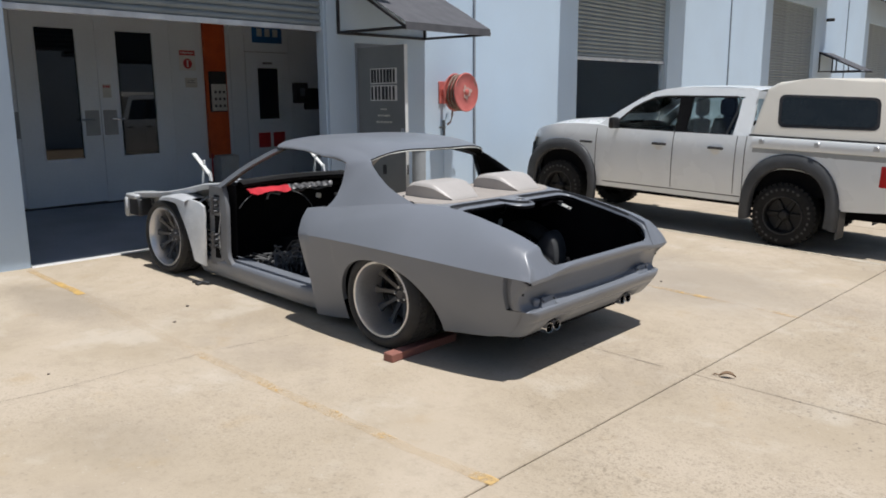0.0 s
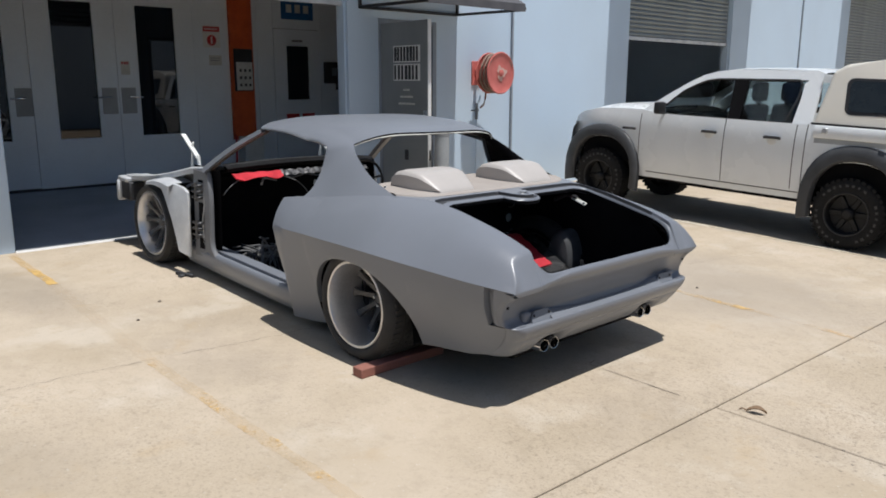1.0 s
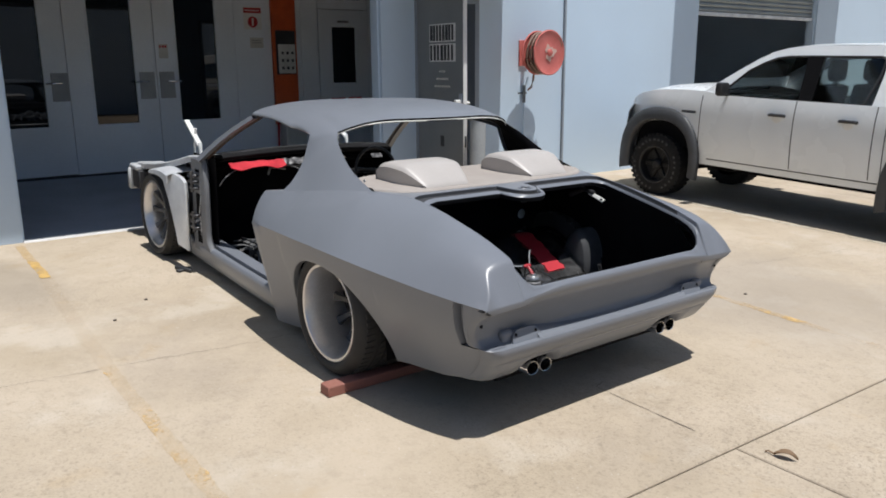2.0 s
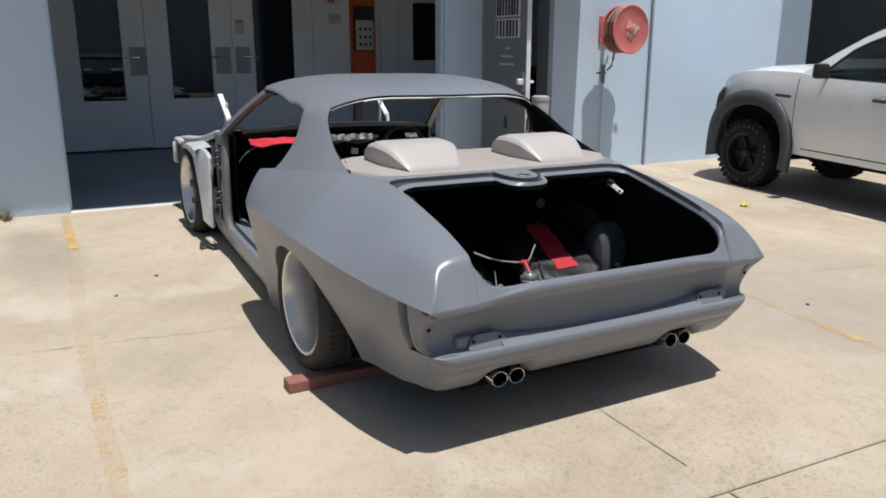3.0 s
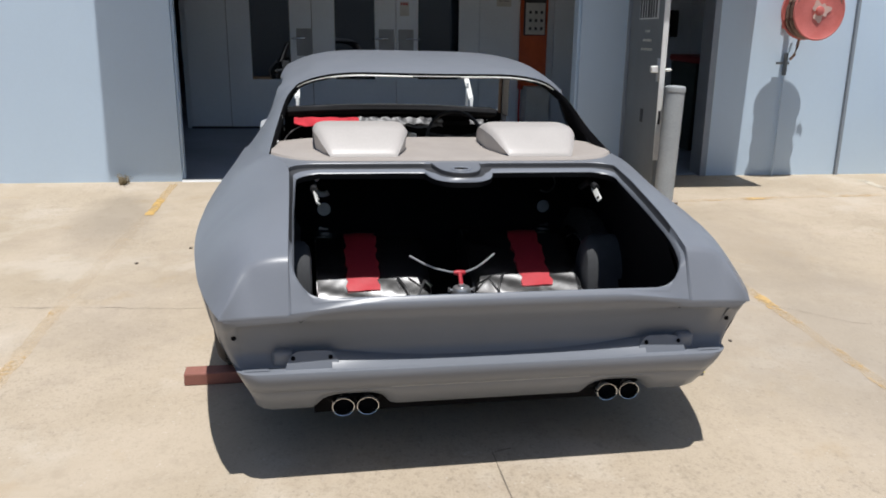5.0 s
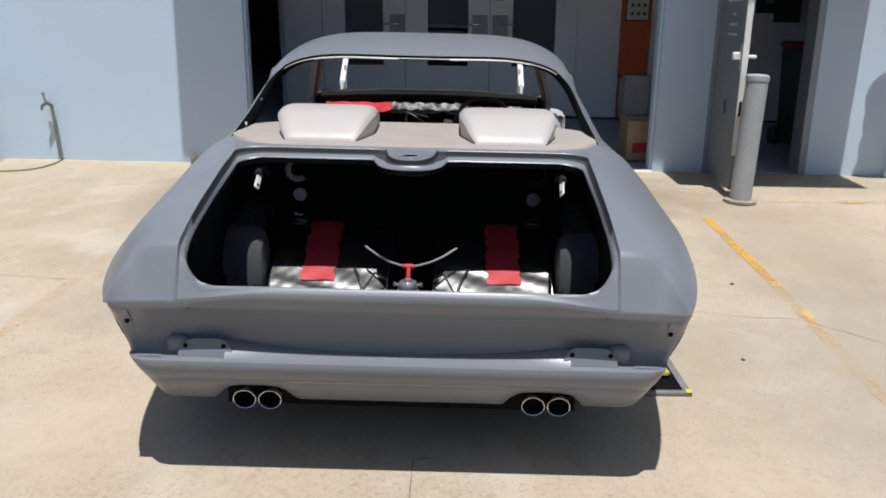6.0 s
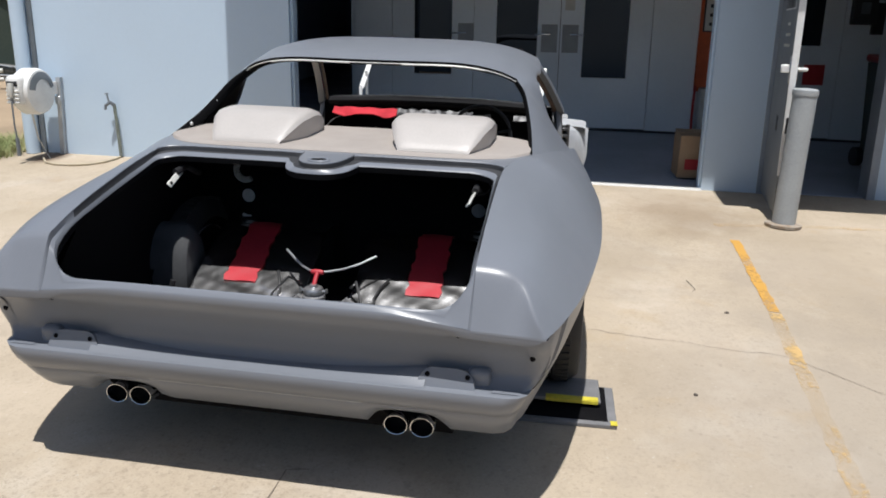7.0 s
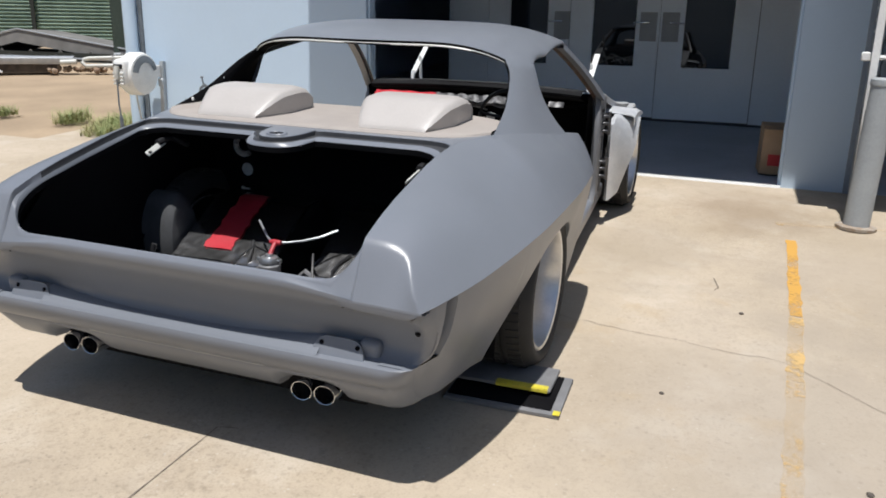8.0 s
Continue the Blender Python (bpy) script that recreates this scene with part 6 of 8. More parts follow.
M_PUMP = mat("grey_pump", (0.24, 0.24, 0.245), 0.5)
for s in (1, -1):
    bm = bmesh.new()
    grid(bm, [[Vector((x, s * y, z)) for y, z in ((0.76, 0.31), (0.78, 0.5), (0.77, 0.62), (0.690, zt))] for x, zt in ((-1.13, 0.70), (-0.98, 0.84), (-0.76, 0.885), (-0.5, 0.92), (0.1, 0.93))])
    part("boot_side", bm, M_CARBLACK, car, "black inner boot side")
    bm = bmesh.new()
    lathe(bm, [(0.0, 0.042), (0.15, 0.042), (0.20, 0.034), (0.225, 0.012), (0.23, -0.02), (0.23, -0.16)], 40, pose(-0.34, s * 0.655, 0.415, s * 90, 0, 0) @ Matrix.Diagonal((0.46, 1.0, 1, 1)))
    part("wheel_tub", bm, M_TUB, car, "dull grey wheel tub cover")
    # hinge straps
    hm = pose(-0.512, s * 0.592, 0.882, s * 50, -14, s * 6)
    bm = bmesh.new()
    box(bm, -0.066, 0.066, -0.012, 0.012, -0.004, 0.004, 0.003, hm)
    hs = part("lid_hinge", bm, M_PALEPLASTIC, car, "bright boot lid hinge strap with two slots")
    for k in (-0.048, 0.048):
        bm = bmesh.new()
        box(bm, -0.008, 0.008, -0.005, 0.005, -0.001, 0.002, 0.002, hm @ pose(k, 0, 0.006))
        box(bm, -0.008, 0.008, -0.005, 0.005, -0.002, 0.001, 0.002, hm @ pose(k, 0, -0.006))
        part("strap_slot", bm, M_CARBLACK, hs, "dark bolt slot")
    bm = bmesh.new()
    tube(bm, [(-0.49, s * 0.60, 0.90), (-0.40, s * 0.60, 0.91), (-0.30, s * 0.60, 0.86)], 0.014, 8)
    part("hinge_arm", bm, M_BLACK, hs, "black hinge arm")
    # left disc, loop and wire end are white to paint the light on them
    for (y, z, r) in ((0.545, 0.678, 0.032),):
        bm = bmesh.new()
        lathe(bm, [(0.0, 0.004), (r * 0.8, 0.004), (r, 0.0)], 16, pose(0.066, s * y, z, 0, -90, 0))
        part("bulkhead_disc", bm, M_WHITE if s > 0 else M_BOLLARD, car, "round disc on the bulkhead, the left one painted white as if lit")
    bm = bmesh.new()
    tube(bm, [(0.055, s * (0.55 + 0.045 * math.cos(a)), 0.80 + 0.045 * math.sin(a)) for a in [-2.2 + 3.6 * k / 12 for k in range(13)]], 0.015 if s > 0 else 0.005, 6)
    part("wire_loop", bm, M_WHITE if s > 0 else M_TUB, car, "loop of wire on the bulkhead, the left one painted white as if lit")
    bm = bmesh.new()
    tube(bm, [(0.05, s * 0.570, 0.590), (0.045, s * 0.55, 0.582), (0.05, s * 0.53, 0.580)], 0.008, 6)
    part("wire_end", bm, M_WHITE if s > 0 else M_TUB, car, "short wire end, the left one painted white as if lit")
    # wrapped equipment boxes with red tape
    bm = bmesh.new()
    prof = [(-0.175, 0.0), (-0.182, 0.062), (-0.170, 0.077), (0.18, 0.262), (0.21, 0.268), (0.34, 0.268), (0.35, 0.255), (0.35, 0.0)]
    sides = [[bm.verts.new((x, y, z)) for x, z in prof] for y in (-0.25, 0.25)]
    for k in range(len(prof) - 1):
        bm.faces.new((sides[0][k], sides[0][k + 1], sides[1][k + 1], sides[1][k]))
    for f in sides:
        bm.faces.new(f)
    bb = part("equipment_box", bm, M_FOIL, car, "foil-wrapped equipment box on the boot floor", m=pose(-0.31, s * 0.345, 0.316))
    bm = bmesh.new()
    rows = []
    for i in range(40):
        x = -0.165 + 0.50 * i / 39
        rows.append([Vector((x, -0.245 + 0.49 * j / 40, box_top(x) + 0.0012 * math.sin(1.3 * i + 0.4 * j) * math.sin(0.7 * j) + 0.0007 * math.sin(0.37 * i * j) + 0.0020 * math.sin(0.8 * i - 0.25 * j + s))) for j in range(41)])
    grid(bm, rows)
    part("crinkled_foil", bm, M_FOIL, bb, "crinkled silver foil top")
    bm = bmesh.new()
    rows = []
    for i in range(15):
        x = -0.11 + 0.34 * i / 14
        rag = 0.006 * math.sin(2.3 * i)
        rows.append([Vector((x, s * (0.045 + 0.004 * math.sin(i)) + (0.070 + rag) * (2 * j / 6 - 1), box_top(x) + 0.0065 + 0.002 * math.sin(1.7 * i + j))) for j in range(7)])
    grid(bm, rows)
    part("red_tape", bm, M_REDTAPE, bb, "bright red tape strip")
    bm = bmesh.new()
    tube(bm, [(-0.45, s * 0.10, 0.46), (-0.50, s * 0.14, 0.505), (-0.58, s * 0.18, 0.46), (-0.62, s * 0.20, 0.39)], 0.005, 6)
    part("cable", bm, M_BLACK, car, "black cable over the box")
    bm = bmesh.new()
    tube(bm, [(-0.36, s * 0.24, 0.472), (-0.41, s * 0.215, 0.452), (-0.455, s * 0.20, 0.425), (-0.475, s * 0.205, 0.38)], 0.006, 6)
    part("cable", bm, M_BLACK, car, "black cable down the sloping box")
    bm = bmesh.new()
    box(bm, -0.49, -0.476, s * 0.345 - 0.245, s * 0.345 + 0.245, 0.316, 0.352, 0.004)
    part("box_lip", bm, M_STEEL, car, "bright steel lip of the equipment box")
    bm = bmesh.new()
    tube(bm, [(-0.495, s * 0.075, 0.40), (-0.500, s * 0.10, 0.425), (-0.495, s * 0.13, 0.40), (-0.49, s * 0.15, 0.34)], 0.012, 7)
    part("box_strap", bm, M_PUMP, car, "grey strap end beside the pump")
    bm = bmesh.new()
    tube(bm, [(-0.56, s * 0.615, 0.32), (-0.57, s * 0.62, 0.42), (-0.56, s * 0.61, 0.47)], 0.012, 8)
    part("fitting", bm, M_BLACK, car)
    # pumps behind the boxes
    bm = bmesh.new()
    box(bm, -0.05, 0.05, -0.075, 0.075, 0.0, 0.145, 0.03, pose(-0.80, s * 0.14, 0.316), seg=3)
    part("pump_block", bm, M_PUMP, car, "grey rounded pump block")
    bm = bmesh.new()
    tube(bm, [(-0.378, s * 0.190, 0.577), (-0.43, s * 0.135, 0.557), (-0.485, s * 0.085, 0.550), (-0.53, s * 0.04, 0.551), (-0.552, 0.0, 0.553)], 0.0045, 7)
    part("braided_hose", bm, M_GALV, car, "thin silver braided hose")
bm = bmesh.new()
lathe(bm, [(0.0, 0.178), (0.030, 0.176), (0.044, 0.160), (0.046, 0.0), (0.0, 0.0)], 22, pose(-0.605, 0.0, 0.316))
pump = part("pump_body", bm, M_PUMP, car, "grey pump body")
bm = bmesh.new()
lathe(bm, [(0.0, 0.206), (0.014, 0.205), (0.017, 0.196), (0.034, 0.192), (0.040, 0.182), (0.040, 0.172)], 20, pose(-0.605, 0.0, 0.316))
for y in (-0.052, 0.052):
    tube(bm, [(-0.605, y, 0.49), (-0.605, y, 0.505)], 0.006, 6)
    tube(bm, [(-0.605, y, 0.497), (-0.605, y * 0.5, 0.497)], 0.004, 6)
part("pump_cap", bm, M_STEEL, pump, "bright steel pump cap and unions")
bm = bmesh.new()
lathe(bm, [(0.0, 0.05), (0.009, 0.05), (0.012, 0.035), (0.012, 0.012), (0.009, 0.0), (0.0, 0.0)], 12, pose(-0.552, -0.024, 0.553, -90, 0, 0))
tube(bm, [(-0.555, 0.0, 0.553), (-0.575, 0.0, 0.538), (-0.60, 0.0, 0.515)], 0.009, 8)
part("red_fitting", bm, M_REDTAPE, car, "red anodised hose fitting")
# ---- parcel shelf and head rests ----
bm = bmesh.new()
rows = []
for j in range(33):
    y = -0.775 + 1.55 * j / 32
    q = abs(y) / 0.775
    back = -0.335 + 0.165 * q ** 9
    front = 0.22 - 0.16 * q ** 6
    rows.append([Vector((back, y, 0.975)), Vector((back - 0.006, y, 0.990)), Vector((back + 0.004, y, 0.999))] + [Vector((back + 0.02 + (front - back - 0.02) * k / 6, y, 1.001)) for k in range(7)] + [Vector((front, y, 0.95))])
grid(bm, rows)
part("parcel_shelf", bm, M_SHELF, car, "beige cloth parcel shelf")


def head_rest(yc):
    bm = bmesh.new()
    rows = []
    # rounded wedge: low lip behind, full crown ahead
    prof = [(-0.298, 0.984), (-0.302, 1.002), (-0.293, 1.018), (-0.242, 1.058), (-0.182, 1.098), (-0.152, 1.113), (-0.112, 1.12), (-0.062, 1.123), (-0.002, 1.121), (0.048, 1.106), (0.078, 1.074), (0.083, 0.999)]
    for i, (x, z) in enumerate(prof):
        h = (z - 1.000) / 0.13
        w = 0.15 + 0.075 * min(1, max(0, (x + 0.307) / 0.18)) ** 0.8
        row = []
        for j in range(21):
            a = -1 + 2 * j / 20
            e = (1 - abs(a) ** 8.0) ** 0.55 if abs(a) < 1 else 0
            yy = w * math.copysign(abs(a) ** 0.85, a) * (0.89 + 0.18 * e)
            zz = 1.000 + (z - 1.000) * 0.92 * e
            row.append(Vector((x + 0.01 * (1 - e), yc + yy, zz if z < 1.000 else max(0.998, zz))))
        rows.append(row)
    grid(bm, rows)
    bmesh.ops.subdivide_edges(bm, edges=bm.edges[:], cuts=1, use_grid_fill=True, smooth=0.6)
    return part("head_rest", bm, M_VINYL, car, "beige vinyl moulded head rest")


head_rest(0.382)
head_rest(-0.400)
bm = bmesh.new()
grid(bm, [[Vector((0.22 + 0.06 * k, y, 0.96 - 0.55 * k)) for y in (-0.7, 0, 0.7)] for k in (0, 0.5, 1)])
part("rear_seat_back", bm, M_CARBLACK, car, "black bare rear seat back")

# ---- cabin ----
bm = bmesh.new()
box(bm, 0.2, 2.3, -0.78, 0.78, 0.12, 0.15)
part("cabin_floor", bm, M_CARPET, car, "bare black cabin floor", smooth=False)
bm = bmesh.new()
tun = []
for k in range(9):
    x = 0.5 + 1.7 * k / 8
    tun.append([Vector((x, y, z)) for y, z in ((-0.17, 0.15), (-0.13, 0.26), (-0.08, 0.31), (0.08, 0.31), (0.13, 0.26), (0.17, 0.15))])
grid(bm, tun)
part("gearbox_tunnel", bm, M_CARPET, car, "bare black gearbox tunnel")
bm = bmesh.new()
grid(bm, [[Vector((x, y, z)) for y in (-0.76, -0.4, 0, 0.4, 0.76)] for x, z in ((2.28, 0.12), (2.30, 0.5), (2.26, 0.84), (2.14, 0.885), (2.06, 0.895))])
part("firewall", bm, M_CARBLACK, car, "black firewall and cowl")
bm = bmesh.new()
rows = []
for j in range(25):
    y = -0.73 + 1.46 * j / 24
    c = 0.04 * (1 - (y / 0.73) ** 2)
    rows.append([Vector((x + c * 0.6, y, z + c * 0.5)) for x, z in ((2.10, 0.895), (1.98, 0.925), (1.88, 0.925), (1.845, 0.905), (1.85, 0.885), (1.93, 0.865), (2.05, 0.84))])
grid(bm, rows)
part("dashboard", bm, M_CARPET, car, "thin black dashboard top")
r = random.Random(11)
M_DULLFOIL = mat("dull_crumpled_foil", (0.17, 0.17, 0.175), 0.5, 0.2, color2=(0.04, 0.04, 0.042), scale=26, lo=0.42, hi=0.56)
M_HARNESS = mat("grey_wrapped_harness", (0.26, 0.26, 0.27), 0.7, color2=(0.10, 0.10, 0.105), scale=30)
for i in range(7):
    z0, x0, ph = 0.805 + r.uniform(-0.018, 0.020), 1.98 + r.uniform(-0.02, 0.03), r.uniform(0, 6)
    bm = bmesh.new()
    tube(bm, [(x0 + 0.010 * math.sin(9 * k / 24 + ph), -0.36 + 0.63 * k / 24, z0 + 0.010 * math.sin(17 * k / 24 + 2 * ph)) for k in range(25)], r.uniform(0.005, 0.010), 6)
    part("dash_harness", bm, M_HARNESS, car, "grey wrapped wiring strand under the dash")
for i in range(0, 9, 3):
    bm = bmesh.new()
    box(bm, -0.015, 0.02, -0.02, 0.02, -0.008, 0.008, 0.003, pose(1.965, -0.34 + 0.08 * i + r.uniform(-0.02, 0.02), 0.815 + r.uniform(-0.02, 0.02), r.uniform(-20, 20), r.uniform(-20, 20), r.uniform(-60, 60)))
    part("wire_clip", bm, M_STEEL, car)
bm = bmesh.new()
box(bm, -0.012, 0.012, -0.028, 0.028, -0.022, 0.022, 0.006, pose(1.88, -0.13, 0.735, 12, 0, 8))
part("connector_plug", bm, M_WHITE, car, "pale connector plug")
bm = bmesh.new()
grid(bm, [[Vector((1.856 - 0.030 * d + 0.007 * math.sin(2.7 * k + 3 * d), 0.26 - 0.52 * k / 20, 0.868 - 0.040 * d + 0.006 * math.sin(1.9 * k + d))) for d in (0.0, 0.33, 0.66, 1.0)] for k in range(21)])
solidify(bm, 0.002)
part("foil_strip", bm, M_DULLFOIL, car, "crumpled silver foil strip under the dash")
bm = bmesh.new()
grid(bm, [[Vector((1.835 - 0.025 * d + 0.005 * math.sin(2.1 * k), -0.53 - 0.10 * k / 5, 0.860 - 0.03 * d)) for d in (0.0, 0.5, 1.0)] for k in range(6)])
solidify(bm, 0.002)
part("foil_strip", bm, M_DULLFOIL, car, "small silver foil scrap under the dash")
M_REDCLOTH = mat("bright_red_cloth", (0.60, 0.022, 0.040), 0.8, color2=(0.45, 0.015, 0.028), scale=14)
bm = bmesh.new()
rows = []
for i in range(9):
    u = i / 8
    rows.append([Vector((1.852 - 0.050 * u + 0.006 * math.sin(1.3 * j + 3 * u), 0.25 + 0.04 * j, 0.862 - 0.042 * u * (1 + 0.25 * math.sin(0.9 * j)) + 0.004 * math.sin(1.7 * j + 2 * u))) for j in range(12)])
grid(bm, rows)
solidify(bm, 0.008)
part("red_rag", bm, M_REDCLOTH, car, "bright red cloth on the dash")
bm = bmesh.new()
box(bm, 2.08, 2.13, -0.73, 0.73, 0.78, 0.82, 0.01)
part("dash_frame", bm, M_CARBLACK, car, "black dash support frame")
bm = bmesh.new()
tube(bm, [(1.5 + 0.065 * math.cos(a) * 0.5, -0.36 + 0.185 * math.cos(a + math.pi / 2), 0.78 + 0.175 * math.sin(a + math.pi / 2)) for a in [k * math.tau / 32 for k in range(33)]], 0.012, 8, cap=False)
for a in (0.2, math.pi - 0.2, -math.pi / 2):
    tube(bm, [(1.52, -0.36, 0.78), (1.5, -0.36 + 0.18 * math.cos(a), 0.78 + 0.17 * math.sin(a))], 0.010, 6)
tube(bm, [(1.52, -0.36, 0.78), (1.9, -0.36, 0.72)], 0.022, 10)
part("steering_wheel", bm, M_BLACK, car, "black three-spoke steering wheel")
bm = bmesh.new()
tube(bm, [bez(Vector((1.96, 0.32, 0.80)), Vector((1.90, 0.20, 0.84)), Vector((1.86, 0.02, 0.78)), Vector((1.88, -0.06, 0.62)), k / 12) for k in range(13)], 0.004, 6)
part("loose_cable", bm, M_HARNESS, car, "loose grey cable")
bm = bmesh.new()
tube(bm, [bez(Vector((1.86, 0.60, 0.82)), Vector((1.83, 0.68, 0.80)), Vector((1.84, 0.74, 0.76)), Vector((1.86, 0.76, 0.70)), k / 10) for k in range(11)], 0.004, 6)
part("loose_cable", bm, M_HARNESS, car, "loose grey cable")
M_LOOM = mat("loom_grey", (0.17, 0.17, 0.17), 0.6, 0.1, color2=(0.08, 0.08, 0.08), scale=40)
bm = bmesh.new()
for i in range(46):
    k = r.random()
    a = Vector((1.42 + 0.55 * k, 0.44 + r.uniform(-0.24, 0.18), 0.16))
    b = a + Vector((r.uniform(-0.16, 0.16), r.uniform(-0.12, 0.12), r.uniform(0.03, 0.10) + 0.22 * (1 - k) ** 2))
    c = b + Vector((r.uniform(-0.14, 0.14), r.uniform(-0.12, 0.12), r.uniform(-0.08, 0.03)))
    tube(bm, [bez(a, a.lerp(b, 0.8), b, c, k_ / 6) for k_ in range(7)], r.uniform(0.003, 0.009), 6)
for i in range(5):
    box(bm, -0.09, 0.09, -0.02, 0.02, -0.003, 0.003, 0.001, pose(1.62 + 0.07 * i, 0.50 + r.uniform(-0.1, 0.1), 0.19 + r.uniform(0, 0.06), r.uniform(-25, 25), r.uniform(-25, 25), r.uniform(-40, 40)))
tagged(part("wiring_loom", bm, M_LOOM, car, "heap of grey wiring loom on the floor"), "heap of grey wiring loom on the floor", kind="stuff")
bm = bmesh.new()
tube(bm, [(1.92, 0.72, 0.922), (1.90, 0.3, 0.95), (1.90, -0.3, 0.95), (1.92, -0.72, 0.922)], 0.004, 6)
part("screen_base_bead", bm, M_TUB, car, "thin pale bead along the windscreen base")

# ---- front clip without wings ----
for s in (1, -1):
    bm = bmesh.new()
    rows = []
    for k in range(13):
        u = k / 12
        x = 2.31 + 1.25 * u
        y = 0.805 - 0.015 * u
        z = 0.868 - 0.208 * u - 0.03 * math.sin(math.pi * u)
        rows.append([Vector((x, s * (y + d), z + e)) for d, e in ((-0.30, -0.42), (-0.16, -0.10), (-0.12, -0.012), (-0.10, 0.0), (0.0, 0.003), (0.012, -0.008), (0.010, -0.05))])
    grid(bm, rows)
    part("inner_wing", bm, M_ALUPAINT, car, "silver-grey inner wing beside the engine bay")
    bm = bmesh.new()
    grid(bm, [[Vector((x, s * y, z + dz)) for y, dz in ((0.64, -0.03), (0.65, 0.0), (0.80, 0.003), (0.815, -0.008), (0.812, -0.05))] for x, z in ((2.05, 0.900), (2.18, 0.886), (2.32, 0.868))])
    part("cowl_side", bm, M_ALUPAINT, car, "silver-grey cowl side rail")
    bm = bmesh.new()
    rows = []
    for k in range(15):
        a = math.radians(158 - 128 * k / 14)
        x, z = 2.80 + 0.395 * math.cos(a), 0.335 + 0.395 * math.sin(a)
        rows.append([Vector((x, s * y, z)) for y in (0.60, 0.70, 0.77)])
    grid(bm, rows)
    part("wheel_arch_liner", bm, M_DARKSEAM, car, "dark front wheel arch liner")
    # bare splash panel behind the wheel; the one on the far side is bent outwards
    bend = 0.0 if s > 0 else 0.095
    bm = bmesh.new()
    back = [(2.185, 0.160), (2.185, 0.30), (2.182, 0.45), (2.180, 0.60), (2.195, 0.685), (2.26, 0.712), (2.36, 0.722), (2.48, 0.728)]
    front_ = [(2.31, 0.195), (2.345, 0.285), (2.385, 0.375), (2.425, 0.450), (2.465, 0.515), (2.51, 0.580), (2.555, 0.640), (2.60, 0.690)]
    rows = []
    for (xa, za), (xb, zb) in zip(back, front_):
        rows.append([Vector((xa + 0.02, s * 0.865, za)), Vector((xa, s * 0.883, za)), Vector((xa + 0.008, s * 0.895, za))] + [Vector((xa + (xb - xa) * t, s * (0.897 + (0.030 + bend * clamp((zb - 0.15) / 0.35)) * t), za + (zb - za) * t)) for t in (0.35, 0.7, 1.0)] + [Vector((xb + 0.004, s * (0.90 + bend * clamp((zb - 0.15) / 0.35)), zb))])
    grid(bm, rows)
    part("splash_panel", bm, M_ALU, car, "bare pale metal splash panel behind the front wheel")
    bm = bmesh.new()
    rows = []
    for k in range(12):
        u = k / 11
        x = 2.42 + 0.41 * u
        z = 0.722 + 0.022 * math.sin(math.pi * u) - 0.015 * u
        rows.append([Vector((x, s * y, z + dz)) for y, dz in ((0.74, 0.014), (0.83, 0.010), (0.915 + 0.6 * bend, 0.002), (0.945 + 0.6 * bend, -0.012), (0.948 + 0.6 * bend, -0.03 - 0.04 * (1 - u)))])
    grid(bm, rows)
    solidify(bm, 0.005)
    part("wing_flange", bm, M_ALU, car, "bare metal wing flange over the front wheel")
    # lamp bracket
    bm = bmesh.new()
    box(bm, 3.44, 3.64, s * 0.70 - 0.15, s * 0.70 + 0.15, 0.60, 0.645, 0.012)
    box(bm, 3.58, 3.635, s * 0.79 - 0.08, s * 0.79 + 0.08, 0.42, 0.61, 0.015)
    part("front_bracket", bm, M_ALUPAINT, car, "silver front corner bracket")
    # solid dark box paints the shade inside the empty lamp cavity
    bm = bmesh.new()
    box(bm, 3.40, 3.585, s * 0.77 - 0.07, s * 0.77 + 0.07, 0.44, 0.605, 0.01)
    part("lamp_cavity_shade", bm, M_DARKSEAM, car, "dark box painted as the shade in the empty lamp cavity")
    bm = bmesh.new()
    lathe(bm, [(0.0, 0.03), (0.07, 0.03), (0.085, 0.0), (0.085, -0.05)], 20, pose(3.62, s * 0.60, 0.54, 0, 90, 0))
    part("lamp_bucket", bm, M_DARKSEAM, car, "empty headlamp bucket")
    # bonnet hinge standing up
    a, b = Vector((2.685, s * 0.665, 1.10)), Vector((2.43, s * 0.675, 0.925))
    d = b - a
    bm = bmesh.new()
    ang = math.degrees(math.atan2(-d.z, -d.x))
    box(bm, -d.length / 2, d.length / 2, -0.020, 0.020, -0.007, 0.007, 0.003, pose((a.x + b.x) / 2, a.y, (a.z + b.z) / 2, 0, -ang, 0))
    bh = part("bonnet_hinge", bm, M_WHITE, car, "bright bonnet hinge arm standing up")
    bm = bmesh.new()
    box(bm, -0.012, 0.012, -0.012, 0.012, -0.045, 0.045, 0.003, pose(2.425, s * 0.665, 0.905, 0, 10, 0))
    part("hinge_link", bm, M_WHITE, bh, "short hinge link")
    bm = bmesh.new()
    box(bm, -0.008, 0.008, -0.010, 0.010, -0.11, 0.11, 0.003, pose(2.55, s * 0.655, 0.94, 0, -8, 0))
    part("hinge_link", bm, M_WHITE, bh, "short hinge link")
bm = bmesh.new()
box(bm, 3.50, 3.58, -0.72, 0.72, 0.52, 0.60, 0.015)
box(bm, 3.50, 3.56, -0.6, 0.6, 0.25, 0.52, 0.01)
part("radiator_support", bm, M_ALUPAINT, car, "silver radiator support panel")
bm = bmesh.new()
box(bm, 2.35, 3.3, -0.42, 0.42, 0.22, 0.62, 0.04)
part("engine_block", bm, M_CARBLACK, car, "dark engine deep in the bay")
bm = bmesh.new()
